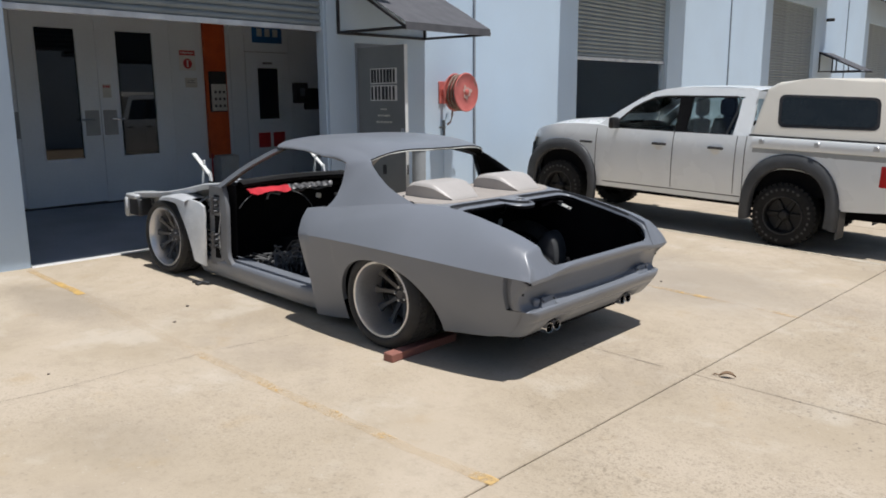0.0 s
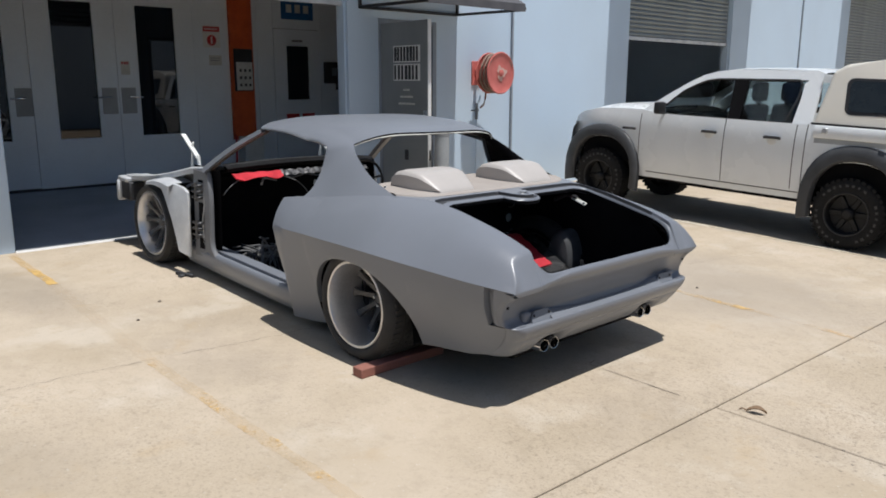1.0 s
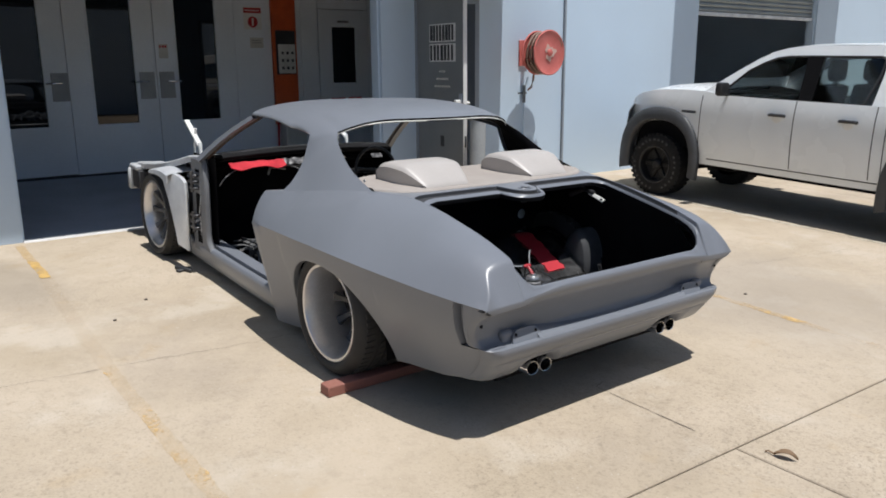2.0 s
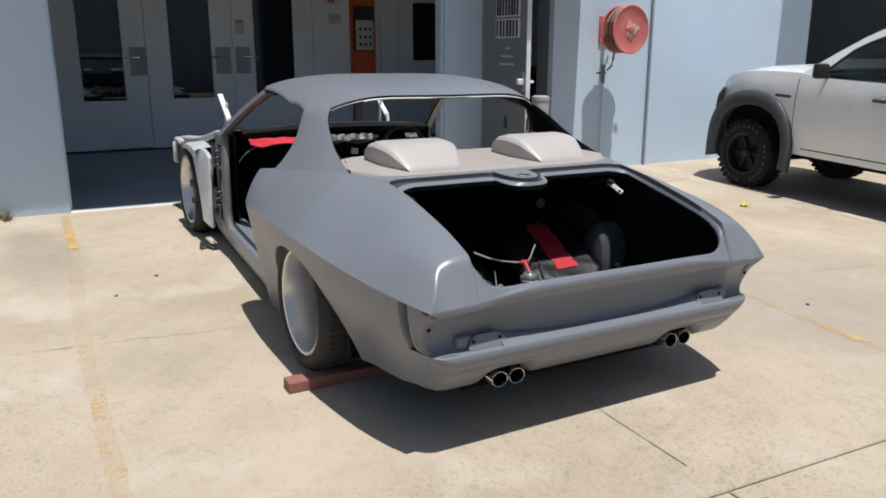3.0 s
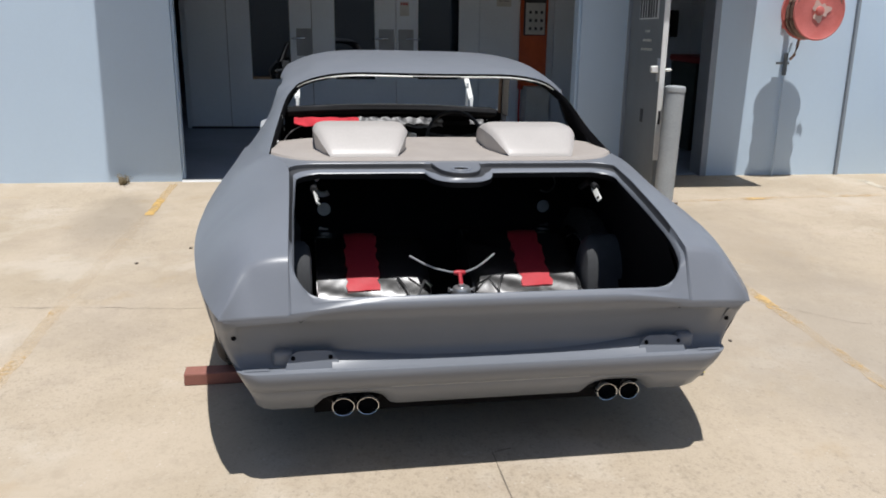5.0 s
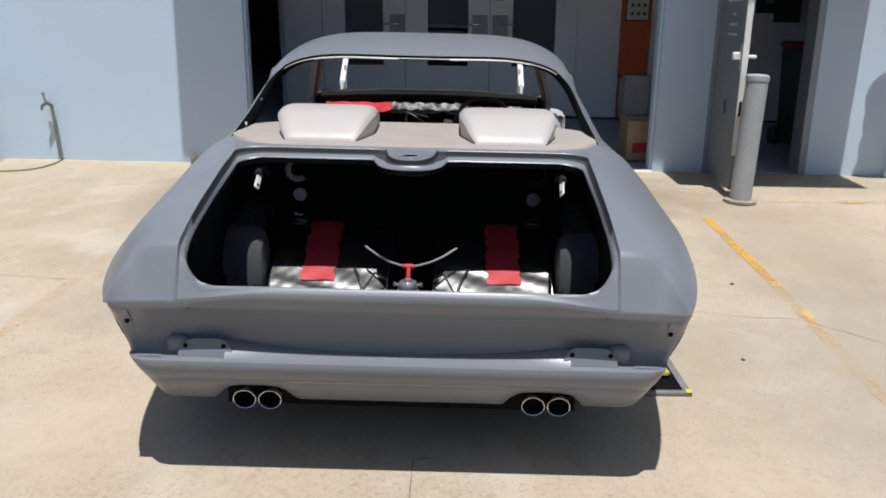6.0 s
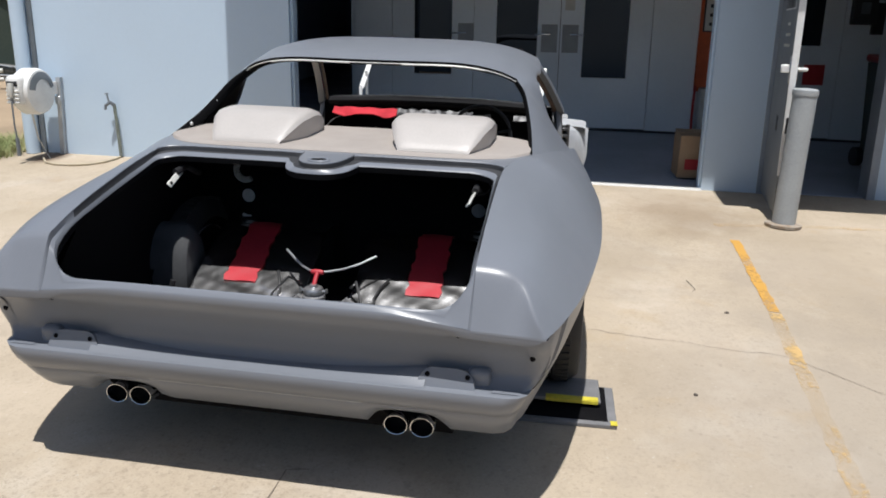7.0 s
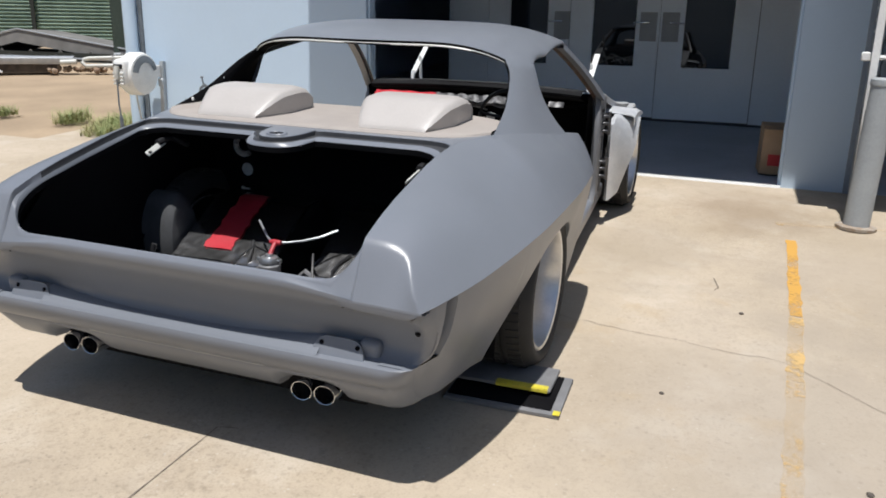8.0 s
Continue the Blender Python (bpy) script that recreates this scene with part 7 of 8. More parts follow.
for i in range(40):
    a = Vector((r.uniform(2.25, 2.9), r.uniform(-0.6, 0.6), r.uniform(0.66, 0.76)))
    b = a + Vector((r.uniform(-0.15, 0.15), r.uniform(-0.2, 0.2), r.uniform(0, 0.06)))
    tube(bm, [a, b, b + Vector((0.03, 0.1 * r.uniform(-1, 1), -0.06))], r.uniform(0.006, 0.014), 6)
tagged(part("engine_bay_clutter", bm, M_ALU, car), "tangle of silver hoses and clips in the engine bay", kind="stuff")
bm = bmesh.new()
box(bm, 0.3, 2.3, -0.72, 0.72, 0.07, 0.12)
box(bm, 2.3, 3.5, -0.40, 0.40, 0.12, 0.22)
box(bm, -1.0, 0.3, -0.62, 0.62, 0.18, 0.30)
part("chassis", bm, M_CARBLACK, car, "black chassis underside", smooth=False)
for s in (1, -1):
    bm = bmesh.new()
    rows = []
    for k in range(15):
        a = math.pi * k / 14
        rows.append([Vector((ARCH_X + 0.47 * math.cos(a), s * y, 0.2 + 0.46 * math.sin(a))) for y in (0.76, 0.93)])
    grid(bm, rows)
    part("inner_wheel_arch", bm, M_CARBLACK, car, "black inner rear wheel arch")


# ---- wheels ----
def wheel(x, s, r_tyre, r_rim, width, dish, yout, name="wheel"):
    """Deep-dished wheel; its outer face looks along local +z."""
    rootm = pose(x, s * yout, HUB if x < 1 else 0.340, -90 * s, 0, 0)
    bm = bmesh.new()
    w = width
    prof = [(r_rim + 0.004, -0.004), (r_rim + 0.014, 0.010), (r_rim + 0.030, 0.017), (r_rim + 0.050, 0.013), (r_tyre - 0.016, -0.006), (r_tyre - 0.004, -0.03), (r_tyre, -0.055)]
    for i in range(4):
        a = 0.055 + (w - 0.11) * (i + 1) / 5
        prof += [(r_tyre, -(a - 0.006)), (r_tyre - 0.008, -(a - 0.004)), (r_tyre - 0.008, -(a + 0.004)), (r_tyre, -(a + 0.006))]
    prof += [(r_tyre, -(w - 0.055)), (r_tyre - 0.006, -(w - 0.03)), (r_rim + 0.02, -w), (r_rim, -w)]
    lathe(bm, prof, 64)
    wh = part(name, bm, M_TYRE, car, "low-profile black tyre on a deep-dished wheel", m=rootm)
    bm = bmesh.new()
    # shoulder blocks and slanted blocks on the ribs between the grooves
    rib = (w - 0.11) / 5
    lanes = [(0.026, 0.080, 0.10, 60, 0.0085), (w - 0.080, w - 0.026, -0.10, 60, 0.0085)]
    lanes += [(0.058 + rib * i + 0.009, 0.052 + rib * (i + 1) - 0.003, 0.35 if i % 2 else -0.35, 54, 0.0105) for i in range(1, 4)]
    for li, (z0, z1, sl, num, hw) in enumerate(lanes):
        for k in range(num):
            a = 360 * (k + 0.37 * li) / num
            zc = (z0 + z1) / 2
            box(bm, r_tyre - 0.004, r_tyre + 0.0045, -hw, hw, zc - z1, zc - z0, 0.0, pose(0, 0, 0, 0, 0, a) @ pose(0, 0, -zc, sl * 60, 0, 0))
    tagged(part("tread_rest", bm, M_TREAD, wh, smooth=False), "dusty tread blocks round the tyre", kind="stuff")
    bm = bmesh.new()
    lathe(bm, [(r_rim + 0.004, -0.012), (r_rim + 0.007, 0.000), (r_rim + 0.002, 0.005), (r_rim - 0.010, 0.002), (r_rim - 0.016, -0.012), (r_rim - 0.03, -dish * 0.5), (r_rim - 0.036, -dish), (r_rim - 0.04, -w + 0.02)], 64)
    part("rim", bm, M_RIMLIP, wh, "bright brushed deep rim barrel")
    bm = bmesh.new()
    n = 10
    R = r_rim - 0.034
    for k in range(n):
        m = pose(0, 0, 0, 0, 0, 360 * k / n)
        g = bmesh.new()
        rows = []
        for i in range(7):
            t = i / 6
            rr = 0.055 + (R - 0.055) * t
            hw = 0.017 + 0.006 * abs(2 * t - 1) + 0.01 * max(0, t - 0.8) * 5
            zc = -dish + 0.01 - 0.03 * (1 - t) ** 2 + 0.02 * t * t
            rows.append([Vector((rr, -hw, zc - 0.018)), Vector((rr, -hw * 0.7, zc)), Vector((rr, hw * 0.7, zc)), Vector((rr, hw, zc - 0.018))])
        grid(g, rows)
        absorb(bm, g, m)
    part("spokes", bm, M_SPOKE, wh, "gunmetal spokes set deep in the rim")
    bm = bmesh.new()
    lathe(bm, [(0.0, -dish + 0.012), (0.03, -dish + 0.012), (0.036, -dish + 0.004), (0.055, -dish - 0.004), (0.07, -dish - 0.02), (0.075, -dish - 0.05)], 24)
    part("hub", bm, M_SPOKE, wh, "dark wheel hub")
    for k in range(5):
        a = k * math.tau / 5
        bm = bmesh.new()
        lathe(bm, [(0.0, 0.01), (0.009, 0.01), (0.010, 0.0)], 6, pose(0.05 * math.cos(a), 0.05 * math.sin(a), -dish))
        part("wheel_nut", bm, M_STEEL, wh)
    bm = bmesh.new()
    lathe(bm, [(0.06, -dish - 0.06), (R - 0.03, -dish - 0.06), (R - 0.03, -dish - 0.075), (0.06, -dish - 0.075)], 40)
    part("brake_disc", bm, M_DARKSEAM, wh, "dark brake disc")
    bm = bmesh.new()
    lathe(bm, [(0.0, -w + 0.03), (r_rim, -w + 0.03)], 32)
    part("wheel_back", bm, M_CARBLACK, wh, "dark back of the wheel")
    return wh


wheel(-0.10, 1, 0.345, 0.259, 0.36, 0.20, 1.018)
wheel(-0.08, -1, 0.345, 0.262, 0.36, 0.20, 1.018)
wheel(2.80, 1, 0.340, 0.268, 0.27, 0.09, 0.922)
wheel(2.78, -1, 0.340, 0.268, 0.27, 0.09, 0.965)


# ---- under and beside the car ----
t = thing("timber_block", "length of reddish timber wedged behind the rear tyre", "timber", CAR @ pose(-0.33, 0.94, 0, 0, 0, 90))
bm = bmesh.new()
box(bm, -0.42, 0.235, -0.042, 0.042, 0.0, 0.056, 0.005)
part("timber", bm, M_WOOD, t)

t = thing("ramp_board", "worn grey ramp board with yellow edge tape under the rear tyre", "ramp", CAR @ pose(-0.40, -0.93, 0, 0, 0, 2))
bm = bmesh.new()
box(bm, -0.15, 0.17, -0.26, 0.20, 0.0, 0.018, 0.003)
part("lower_board", bm, M_RAMP, t)
# black plate paints the upper board's shadow onto the lower board
bm = bmesh.new()
box(bm, -0.125, 0.16, -0.225, 0.19, 0.018, 0.021)
part("shadow_plate", bm, M_CARBLACK, t, "black plate painted as the shadow on the lower board", smooth=False)
bm = bmesh.new()
box(bm, -0.03, 0.19, -0.20, 0.22, 0.034, 0.050, 0.004, pose(0, 0, 0, 0, 3, 0))
part("upper_board", bm, M_RAMP, t)
bm = bmesh.new()
box(bm, -0.034, -0.029, -0.19, 0.02, 0.036, 0.050, 0.001, pose(0, 0, 0, 0, 3, 0))
box(bm, -0.03, 0.002, -0.19, 0.02, 0.0505, 0.0525, 0.0, pose(0, 0, 0, 0, 3, 0))
part("edge_tape", bm, M_YTAPE, t, "scuffed yellow edge tape")
bm = bmesh.new()
box(bm, -0.152, -0.12, -0.262, -0.235, 0.0185, 0.021)
part("corner_tape", bm, M_YTAPE, t, "scuffed yellow corner tape", smooth=False)
bm = bmesh.new()
box(bm, 0.04, 0.15, -0.19, -0.17, 0.021, 0.034)
box(bm, 0.04, 0.15, 0.15, 0.18, 0.021, 0.034)
part("spacer", bm, M_BLACK, t, smooth=False)
t = thing("rubber_chock", "small dark bracket lying by the front tyre", "bracket", CAR @ pose(2.22, 0.93, 0, 0, 0, 20))
bm = bmesh.new()
box(bm, -0.09, 0.09, -0.012, 0.012, 0.0, 0.03, 0.006)
box(bm, -0.02, 0.02, -0.06, 0.06, 0.0, 0.02, 0.006)
part("bracket", bm, M_DARKSEAM, t)

# ---- white ute ----
# local axes as for the coupe: x forward, y left, z up, origin under the rear axle
UTE = on_ground(-2.66, 10.53, 177.1)
ute = thing("ute", "white four-door ute with grey arch flares and a cream canopy", "ute", UTE)
UWB, UR = 3.20, 0.375


def ute_side_y(z):
    return smooth_table([(0.4, 0.83), (0.6, 0.875), (0.9, 0.90), (1.15, 0.895), (1.30, 0.865)], z)


def ute_top(x):
    return smooth_table([(-1.10, 1.285), (0.4, 1.275), (2.3, 1.27), (2.6, 1.30), (3.2, 1.285), (3.55, 1.225), (3.75, 1.15), (3.87, 1.06)], x)


def ute_low(x):
    base = smooth_table([(-1.10, 0.53), (-0.7, 0.50), (0.5, 0.46), (2.6, 0.46), (3.6, 0.45), (3.87, 0.5)], x)
    for c in (0.0, UWB):
        d = abs(x - c + 0.03) / 0.50
        if d < 1:
            base = max(base, 0.40 + 0.52 * (1 - d ** 2.4) ** 0.5)
    return base


UX = sorted(set([round(-1.10 + 0.06 * i, 3) for i in range(83)] + [round(c - 0.03 + d, 3) for c in (0, UWB) for d in (-0.499, -0.49, -0.47, -0.44, 0.44, 0.47, 0.49, 0.499)]))
UX = [x for x in UX if x <= 3.87]
for s in (1, -1):
    bm = bmesh.new()
    rows = []
    for x in UX:
        nose = 0.16 * max(0, (x - 3.2) / 0.5) ** 2
        lo, hi = ute_low(x), ute_top(x)
        rows.append([Vector((x, s * (ute_side_y(lo + (hi - lo) * k / 9) - nose), lo + (hi - lo) * k / 9)) for k in range(10)])
    grid(bm, rows)
    part("side_panel", bm, M_UTE, ute, "white painted body side")
    # arch flares
    for c in (0.0, UWB):
        bm = bmesh.new()
        rows = []
        for k in range(29):
            a = math.radians(-12 + 204 * k / 28)
            ox, oz, ix, iz = (0.575 + 0.07 * max(0, math.cos(a)), 0.65, 0.47, 0.495) if c else (0.57, 0.67, 0.435, 0.50)
            yy = 0.905 - 0.05 * max(0, math.cos(a)) ** 4 * (1 if c else 0)

            def P(k_, y):
                ca, sa = math.cos(a), math.sin(a)
                return Vector((c - 0.04 + (ix + (ox - ix) * k_) * math.copysign(abs(ca) ** 0.85, ca), s * y, 0.43 + (iz + (oz - iz) * k_) * math.copysign(abs(sa) ** 0.85, sa)))

            rows.append([P(1.0, yy - 0.03), P(0.97, yy + 0.012), P(0.85, yy + 0.030), P(0.5, yy + 0.048), P(0.1, yy + 0.045), P(0.0, yy + 0.025), P(0.0, yy - 0.06)])
        grid(bm, rows)
        part("arch_flare", bm, M_FLARE, ute, "dark grey plastic arch flare")
        bm = bmesh.new()
        rows = [[Vector((c + 0.52 * math.cos(math.pi * k / 12), s * y, 0.38 + 0.56 * math.sin(math.pi * k / 12))) for y in (0.35, 0.88)] for k in range(13)]
        grid(bm, rows)
        part("inner_arch", bm, M_CARBLACK, ute, "black inner wheel arch")
bm = bmesh.new()
rows = []
for x in [2.45, 2.6, 2.75, 3.0, 3.3, 3.5, 3.66, 3.78, 3.86]:
    nose = 0.16 * max(0, (x - 3.2) / 0.5) ** 2
    w = 0.865 - nose
    rows.append([Vector((x, w * math.copysign(abs(j) ** 0.8, j), ute_top(x) + 0.075 * (1 - abs(j) ** 2.5) * min(1, (3.85 - x) / 0.6))) for j in [k / 8 - 1 for k in range(17)]])
grid(bm, rows)
part("bonnet", bm, M_UTE, ute, "white bonnet")
bm = bmesh.new()
rows = []
for z, x in ((1.07, 3.86), (0.98, 3.92), (0.80, 3.94), (0.74, 3.97), (0.58, 3.97), (0.46, 3.92), (0.40, 3.80)):
    rows.append([Vector((x - 0.20 * abs(j) ** 3, 0.85 * j, z)) for j in [k / 8 - 1 for k in range(17)]])
grid(bm, rows)
part("front_bumper", bm, M_UTE, ute, "white front bumper and nose")
bm = bmesh.new()
box(bm, 3.84, 3.945, -0.42, 0.42, 0.80, 0.98, 0.02)
part("grille", bm, M_FLARE, ute, "dark grille")
for s in (1, -1):
    bm = bmesh.new()
    box(bm, 3.60, 3.88, s * 0.49 - 0.13, s * 0.49 + 0.13, 0.88, 1.08, 0.04, seg=2)
    part("headlamp", bm, M_PALEPLASTIC, ute, "clear headlamp")


def cab_y(z):
    return 0.868 - max(0.0, z - 1.25) * 0.36


def solid_side(poly, yf, bev, seg=3):
    bm = bmesh.new()
    L = [bm.verts.new((x, yf(z), z)) for x, z in poly]
    R = [bm.verts.new((x, -yf(z), z)) for x, z in poly]
    bm.faces.new(L)
    bm.faces.new(list(reversed(R)))
    n = len(poly)
    for i in range(n):
        bm.faces.new((L[i], R[i], R[(i + 1) % n], L[(i + 1) % n]))
    if bev:
        top = [e for e in bm.edges if min(v.co.z for v in e.verts) > 1.32 or (max(v.co.z for v in e.verts) > 1.6)]
        bmesh.ops.bevel(bm, geom=top, offset=bev, segments=seg, profile=0.6, affect="EDGES")
    return bm


CANY = lambda z: 0.885 - max(0.0, z - 1.25) * 0.24
part("canopy", solid_side([(0.49, 1.295), (0.40, 1.84), (0.28, 1.92), (-0.10, 1.975), (-0.80, 1.985), (-1.02, 1.95), (-1.12, 1.295)], CANY, 0.05), M_CANOPY, ute, "cream fibreglass tray canopy")


def sheet(name, poly, yf, material, label, s, thick=0.03):
    """Flat body piece in the cab's side, of some thickness."""
    bm = bmesh.new()
    bm.faces.new([bm.verts.new((x, s * yf(z), z)) for x, z in poly])
    f = bmesh.ops.extrude_face_region(bm, geom=bm.faces[:])
    for v in [g for g in f["geom"] if isinstance(g, bmesh.types.BMVert)]:
        v.co.y -= s * thick
    return part(name, bm, material, ute, label, smooth=False)


for s in (1, -1):
    sheet("roof_rail", [(2.66, 1.275), (2.34, 1.50), (2.08, 1.67), (1.92, 1.755), (1.76, 1.80), (1.56, 1.83), (0.60, 1.848), (0.52, 1.82), (0.66, 1.738), (0.74, 1.738), (1.34, 1.718), (1.52, 1.718), (1.72, 1.712), (1.86, 1.69), (2.00, 1.63), (2.14, 1.55), (2.44, 1.262)], cab_y, M_UTE, "white windscreen pillar and roof rail", s)
    sheet("rear_pillar", [(0.52, 1.82), (0.66, 1.738), (0.70, 1.70), (0.695, 1.545), (0.715, 1.285), (0.725, 1.262), (0.50, 1.262)], cab_y, M_UTE, "white rear cab pillar", s)
    sheet("door_pillar", [(1.345, 1.716), (1.515, 1.716), (1.475, 1.265), (1.33, 1.265)], cab_y, M_CARBLACK, "black door pillar", s, 0.06)
bm = bmesh.new()
rows = []
for k, (x, z) in enumerate(((1.96, 1.735), (1.78, 1.795), (1.56, 1.828), (1.2, 1.842), (0.85, 1.847), (0.60, 1.846), (0.51, 1.815))):
    w = cab_y(z) - 0.004
    rows.append([Vector((x + 0.05 * (1 - j * j) * (1 if k == 0 else 0), w * j, z + 0.032 * (1 - abs(j) ** 2.5))) for j in [q / 8 - 1 for q in range(17)]])
grid(bm, rows)
part("cab_roof", bm, M_UTE, ute, "white cab roof")
bm = bmesh.new()
grid(bm, [[Vector((x, y * cab_y(z), z)) for y in (-1, -0.5, 0, 0.5, 1)] for x, z in ((0.50, 1.10), (0.50, 1.40))])
grid(bm, [[Vector((0.50, y * 0.72, z)) for y in (-1.0, 1.0)] for z in (1.72, 1.81)])
part("cab_rear_wall", bm, M_UTE, ute, "white rear wall of the cab")
bm = bmesh.new()
box(bm, 2.30, 2.62, -0.78, 0.78, 1.10, 1.27, 0.05, seg=2)
part("dashboard", bm, M_BLACK, ute, "black dashboard")


def ute_seat(x, y, w):
    bm = bmesh.new()
    box(bm, -0.06, 0.06, -w, w, 1.05, 1.46, 0.05, pose(x, y, 0, 0, -10, 0) @ pose(0, 0, 0), seg=2)
    st = part("seat_back", bm, M_CARBLACK, ute, "dark seat back")
    for dy in ((0.0,) if w < 0.4 else (-0.42, 0.42)):
        bm = bmesh.new()
        box(bm, -0.05, 0.05, -0.14, 0.14, -0.115, 0.115, 0.05, pose(x - 0.27, y + dy, 1.585), seg=3)
        part("headrest", bm, M_CARBLACK, st, "dark rounded headrest")
        bm = bmesh.new()
        tube(bm, [(x - 0.26, y + dy, 1.40), (x - 0.27, y + dy, 1.52)], 0.03, 6)
        part("headrest_post", bm, M_CARBLACK, st)


ute_seat(1.62, 0.38, 0.26)
ute_seat(1.62, -0.38, 0.26)
ute_seat(0.98, 0.0, 0.66)


def pane(name, poly, yf, material, parent, label, off=0.006, s=1, rnd=0.0, thick=0.004):
    bm = bmesh.new()
    bm.faces.new([bm.verts.new((x, s * (yf(z) + off), z)) for x, z in poly])
    if rnd:
        bmesh.ops.bevel(bm, geom=bm.verts[:], offset=rnd, segments=4, profile=0.5, affect="VERTICES")
    f = bmesh.ops.extrude_face_region(bm, geom=bm.faces[:])
    for v in [g for g in f["geom"] if isinstance(g, bmesh.types.BMVert)]:
        v.co.y -= s * thick
    return part(name, bm, material, parent, label, smooth=False)


for s in (1, -1):
    pane("front_window", [(2.44, 1.262), (2.14, 1.55), (2.00, 1.63), (1.86, 1.69), (1.72, 1.712), (1.51, 1.72), (1.47, 1.262)], cab_y, M_TINT, ute, "tinted front side window", off=-0.014, s=s, thick=0.0005)
    pane("rear_window", [(1.34, 1.72), (0.70, 1.735), (0.695, 1.54), (0.72, 1.262), (1.325, 1.262)], cab_y, M_TINT, ute, "tinted rear side window", off=-0.014, s=s, thick=0.0005)
    bm = bmesh.new()
    tube(bm, [(x, s * (cab_y(z) - 0.006), z) for x, z in ((2.44, 1.262), (2.14, 1.55), (2.00, 1.63), (1.86, 1.69), (1.72, 1.712), (1.51, 1.72), (0.76, 1.735), (0.72, 1.70), (0.73, 1.54), (0.79, 1.30), (0.82, 1.266), (2.44, 1.262))], 0.012, 6)
    part("window_seal", bm, M_BLACK, ute, "black window seal")
    pane("canopy_frame", [(0.235, 1.78), (0.19, 1.40), (-0.905, 1.42), (-0.86, 1.775)], CANY, M_BLACK, ute, "black rubber frame of the canopy window", off=0.003, s=s, rnd=0.07)
    pane("canopy_window", [(0.195, 1.75), (0.155, 1.435), (-0.87, 1.452), (-0.83, 1.745)], CANY, M_UTEGLASS, ute, "dark canopy side window", off=0.008, s=s, rnd=0.06)
    # flat grey band paints the shade below the tray lip
    bm = bmesh.new()
    grid(bm, [[Vector((0.44 - 1.52 * k / 8, s * (0.897 + 0.002), z)) for z in (1.055, 1.145)] for k in range(9)])
    part("tray_shade_band", bm, M_BOLLARD, ute, "grey band painted as the shade under the tray lip")
    bm = bmesh.new()
    grid(bm, [[Vector((0.45 - 1.53 * k / 8, s * (0.885 + d), z)) for d, z in ((0.0, 1.140), (0.032, 1.147), (0.040, 1.16), (0.030, 1.262), (0.022, 1.274), (0.0, 1.278))] for k in range(9)])
    part("tray_lip", bm, M_UTE, ute, "white folded tray lip under the canopy")
    # door seams, handles, trims
    for x, z0, z1 in ((1.475, 0.55, 1.265), (0.645, 0.56, 1.265), (2.62, 0.56, 1.25), (0.53, 0.55, 1.275)):
        bm = bmesh.new()
        grid(bm, [[Vector((x + d, s * (ute_side_y(z0 + (z1 - z0) * k / 8) + 0.0015), z0 + (z1 - z0) * k / 8)) for d in (-0.005, 0.005)] for k in range(9)])
        part("door_seam", bm, M_DARKSEAM, ute)
    bm = bmesh.new()
    grid(bm, [[Vector((0.55 + 1.95 * k / 10, s * (ute_side_y(0.53) + 0.002), 0.525 + d)) for d in (0, 0.012)] for k in range(11)])
    part("sill_seam", bm, M_DARKSEAM, ute)
    for x in (1.665, 0.90):
        bm = bmesh.new()
        tube(bm, [(x - 0.09, s * 0.90, 1.100), (x - 0.07, s * 0.928, 1.105), (x + 0.07, s * 0.928, 1.105), (x + 0.09, s * 0.90, 1.100)], 0.017, 8)
        part("door_handle", bm, M_BLACK, ute, "black door handle")
        bm = bmesh.new()
        lathe(bm, [(0.0, 0.003), (0.05, 0.003), (0.055, 0.0)], 18, pose(x, s * 0.899, 1.072, -90 * s, 0, 0))
        part("handle_recess", bm, M_WHITE, ute)
    bm = bmesh.new()
    box(bm, 2.26, 2.35, s * 0.985 - 0.085, s * 0.985 + 0.085, 1.265, 1.415, 0.03, seg=2)
    tube(bm, [(2.31, s * 0.86, 1.275), (2.31, s * 0.93, 1.29)], 0.02, 8)
    part("mirror", bm, M_BLACK, ute, "black door mirror")
    bm = bmesh.new()
    box(bm, 2.68, 2.88, s * 0.9 - 0.006, s * 0.9 + 0.006, 1.04, 1.07, 0.004)
    part("wing_vent", bm, M_FLARE, ute, "small dark wing badge vent")
    bm = bmesh.new()
    box(bm, -1.13, -0.97, s * 0.80 - 0.1, s * 0.80 + 0.105, 0.80, 1.06, 0.02)
    part("tail_lamp", bm, M_TAILRED, ute, "red tail lamp")
    bm = bmesh.new()
    box(bm, -0.62, -0.6, s * 0.76 - 0.13, s * 0.76 + 0.13, 0.17, 0.52, 0.004)
    part("mud_flap", bm, M_FLARE, ute, "grey mud flap")
    for x in (0.33, -0.30, -0.92):
        bm = bmesh.new()
        box(bm, x - 0.03, x + 0.03, s * 0.915 - 0.01, s * 0.915 + 0.022, 1.195, 1.255, 0.006)
        part("canopy_clamp", bm, M_STEEL, ute, "steel canopy clamp")
    bm = bmesh.new()
    grid(bm, [[Vector((0.50 - 1.60 * k / 8, s * 0.897, 1.280 + d)) for d in (0, 0.022)] for k in range(9)])
    part("canopy_seal", bm, M_BLACK, ute, "black canopy seal")
bm = bmesh.new()
box(bm, -1.14, -1.10, -0.78, 0.78, 0.62, 1.28, 0.012)
part("tailgate", bm, M_UTE, ute, "white tailgate")
bm = bmesh.new()
box(bm, -1.27, -1.12, -0.8, 0.8, 0.48, 0.62, 0.02)
part("rear_bumper", bm, M_STEEL, ute, "steel rear step bumper")
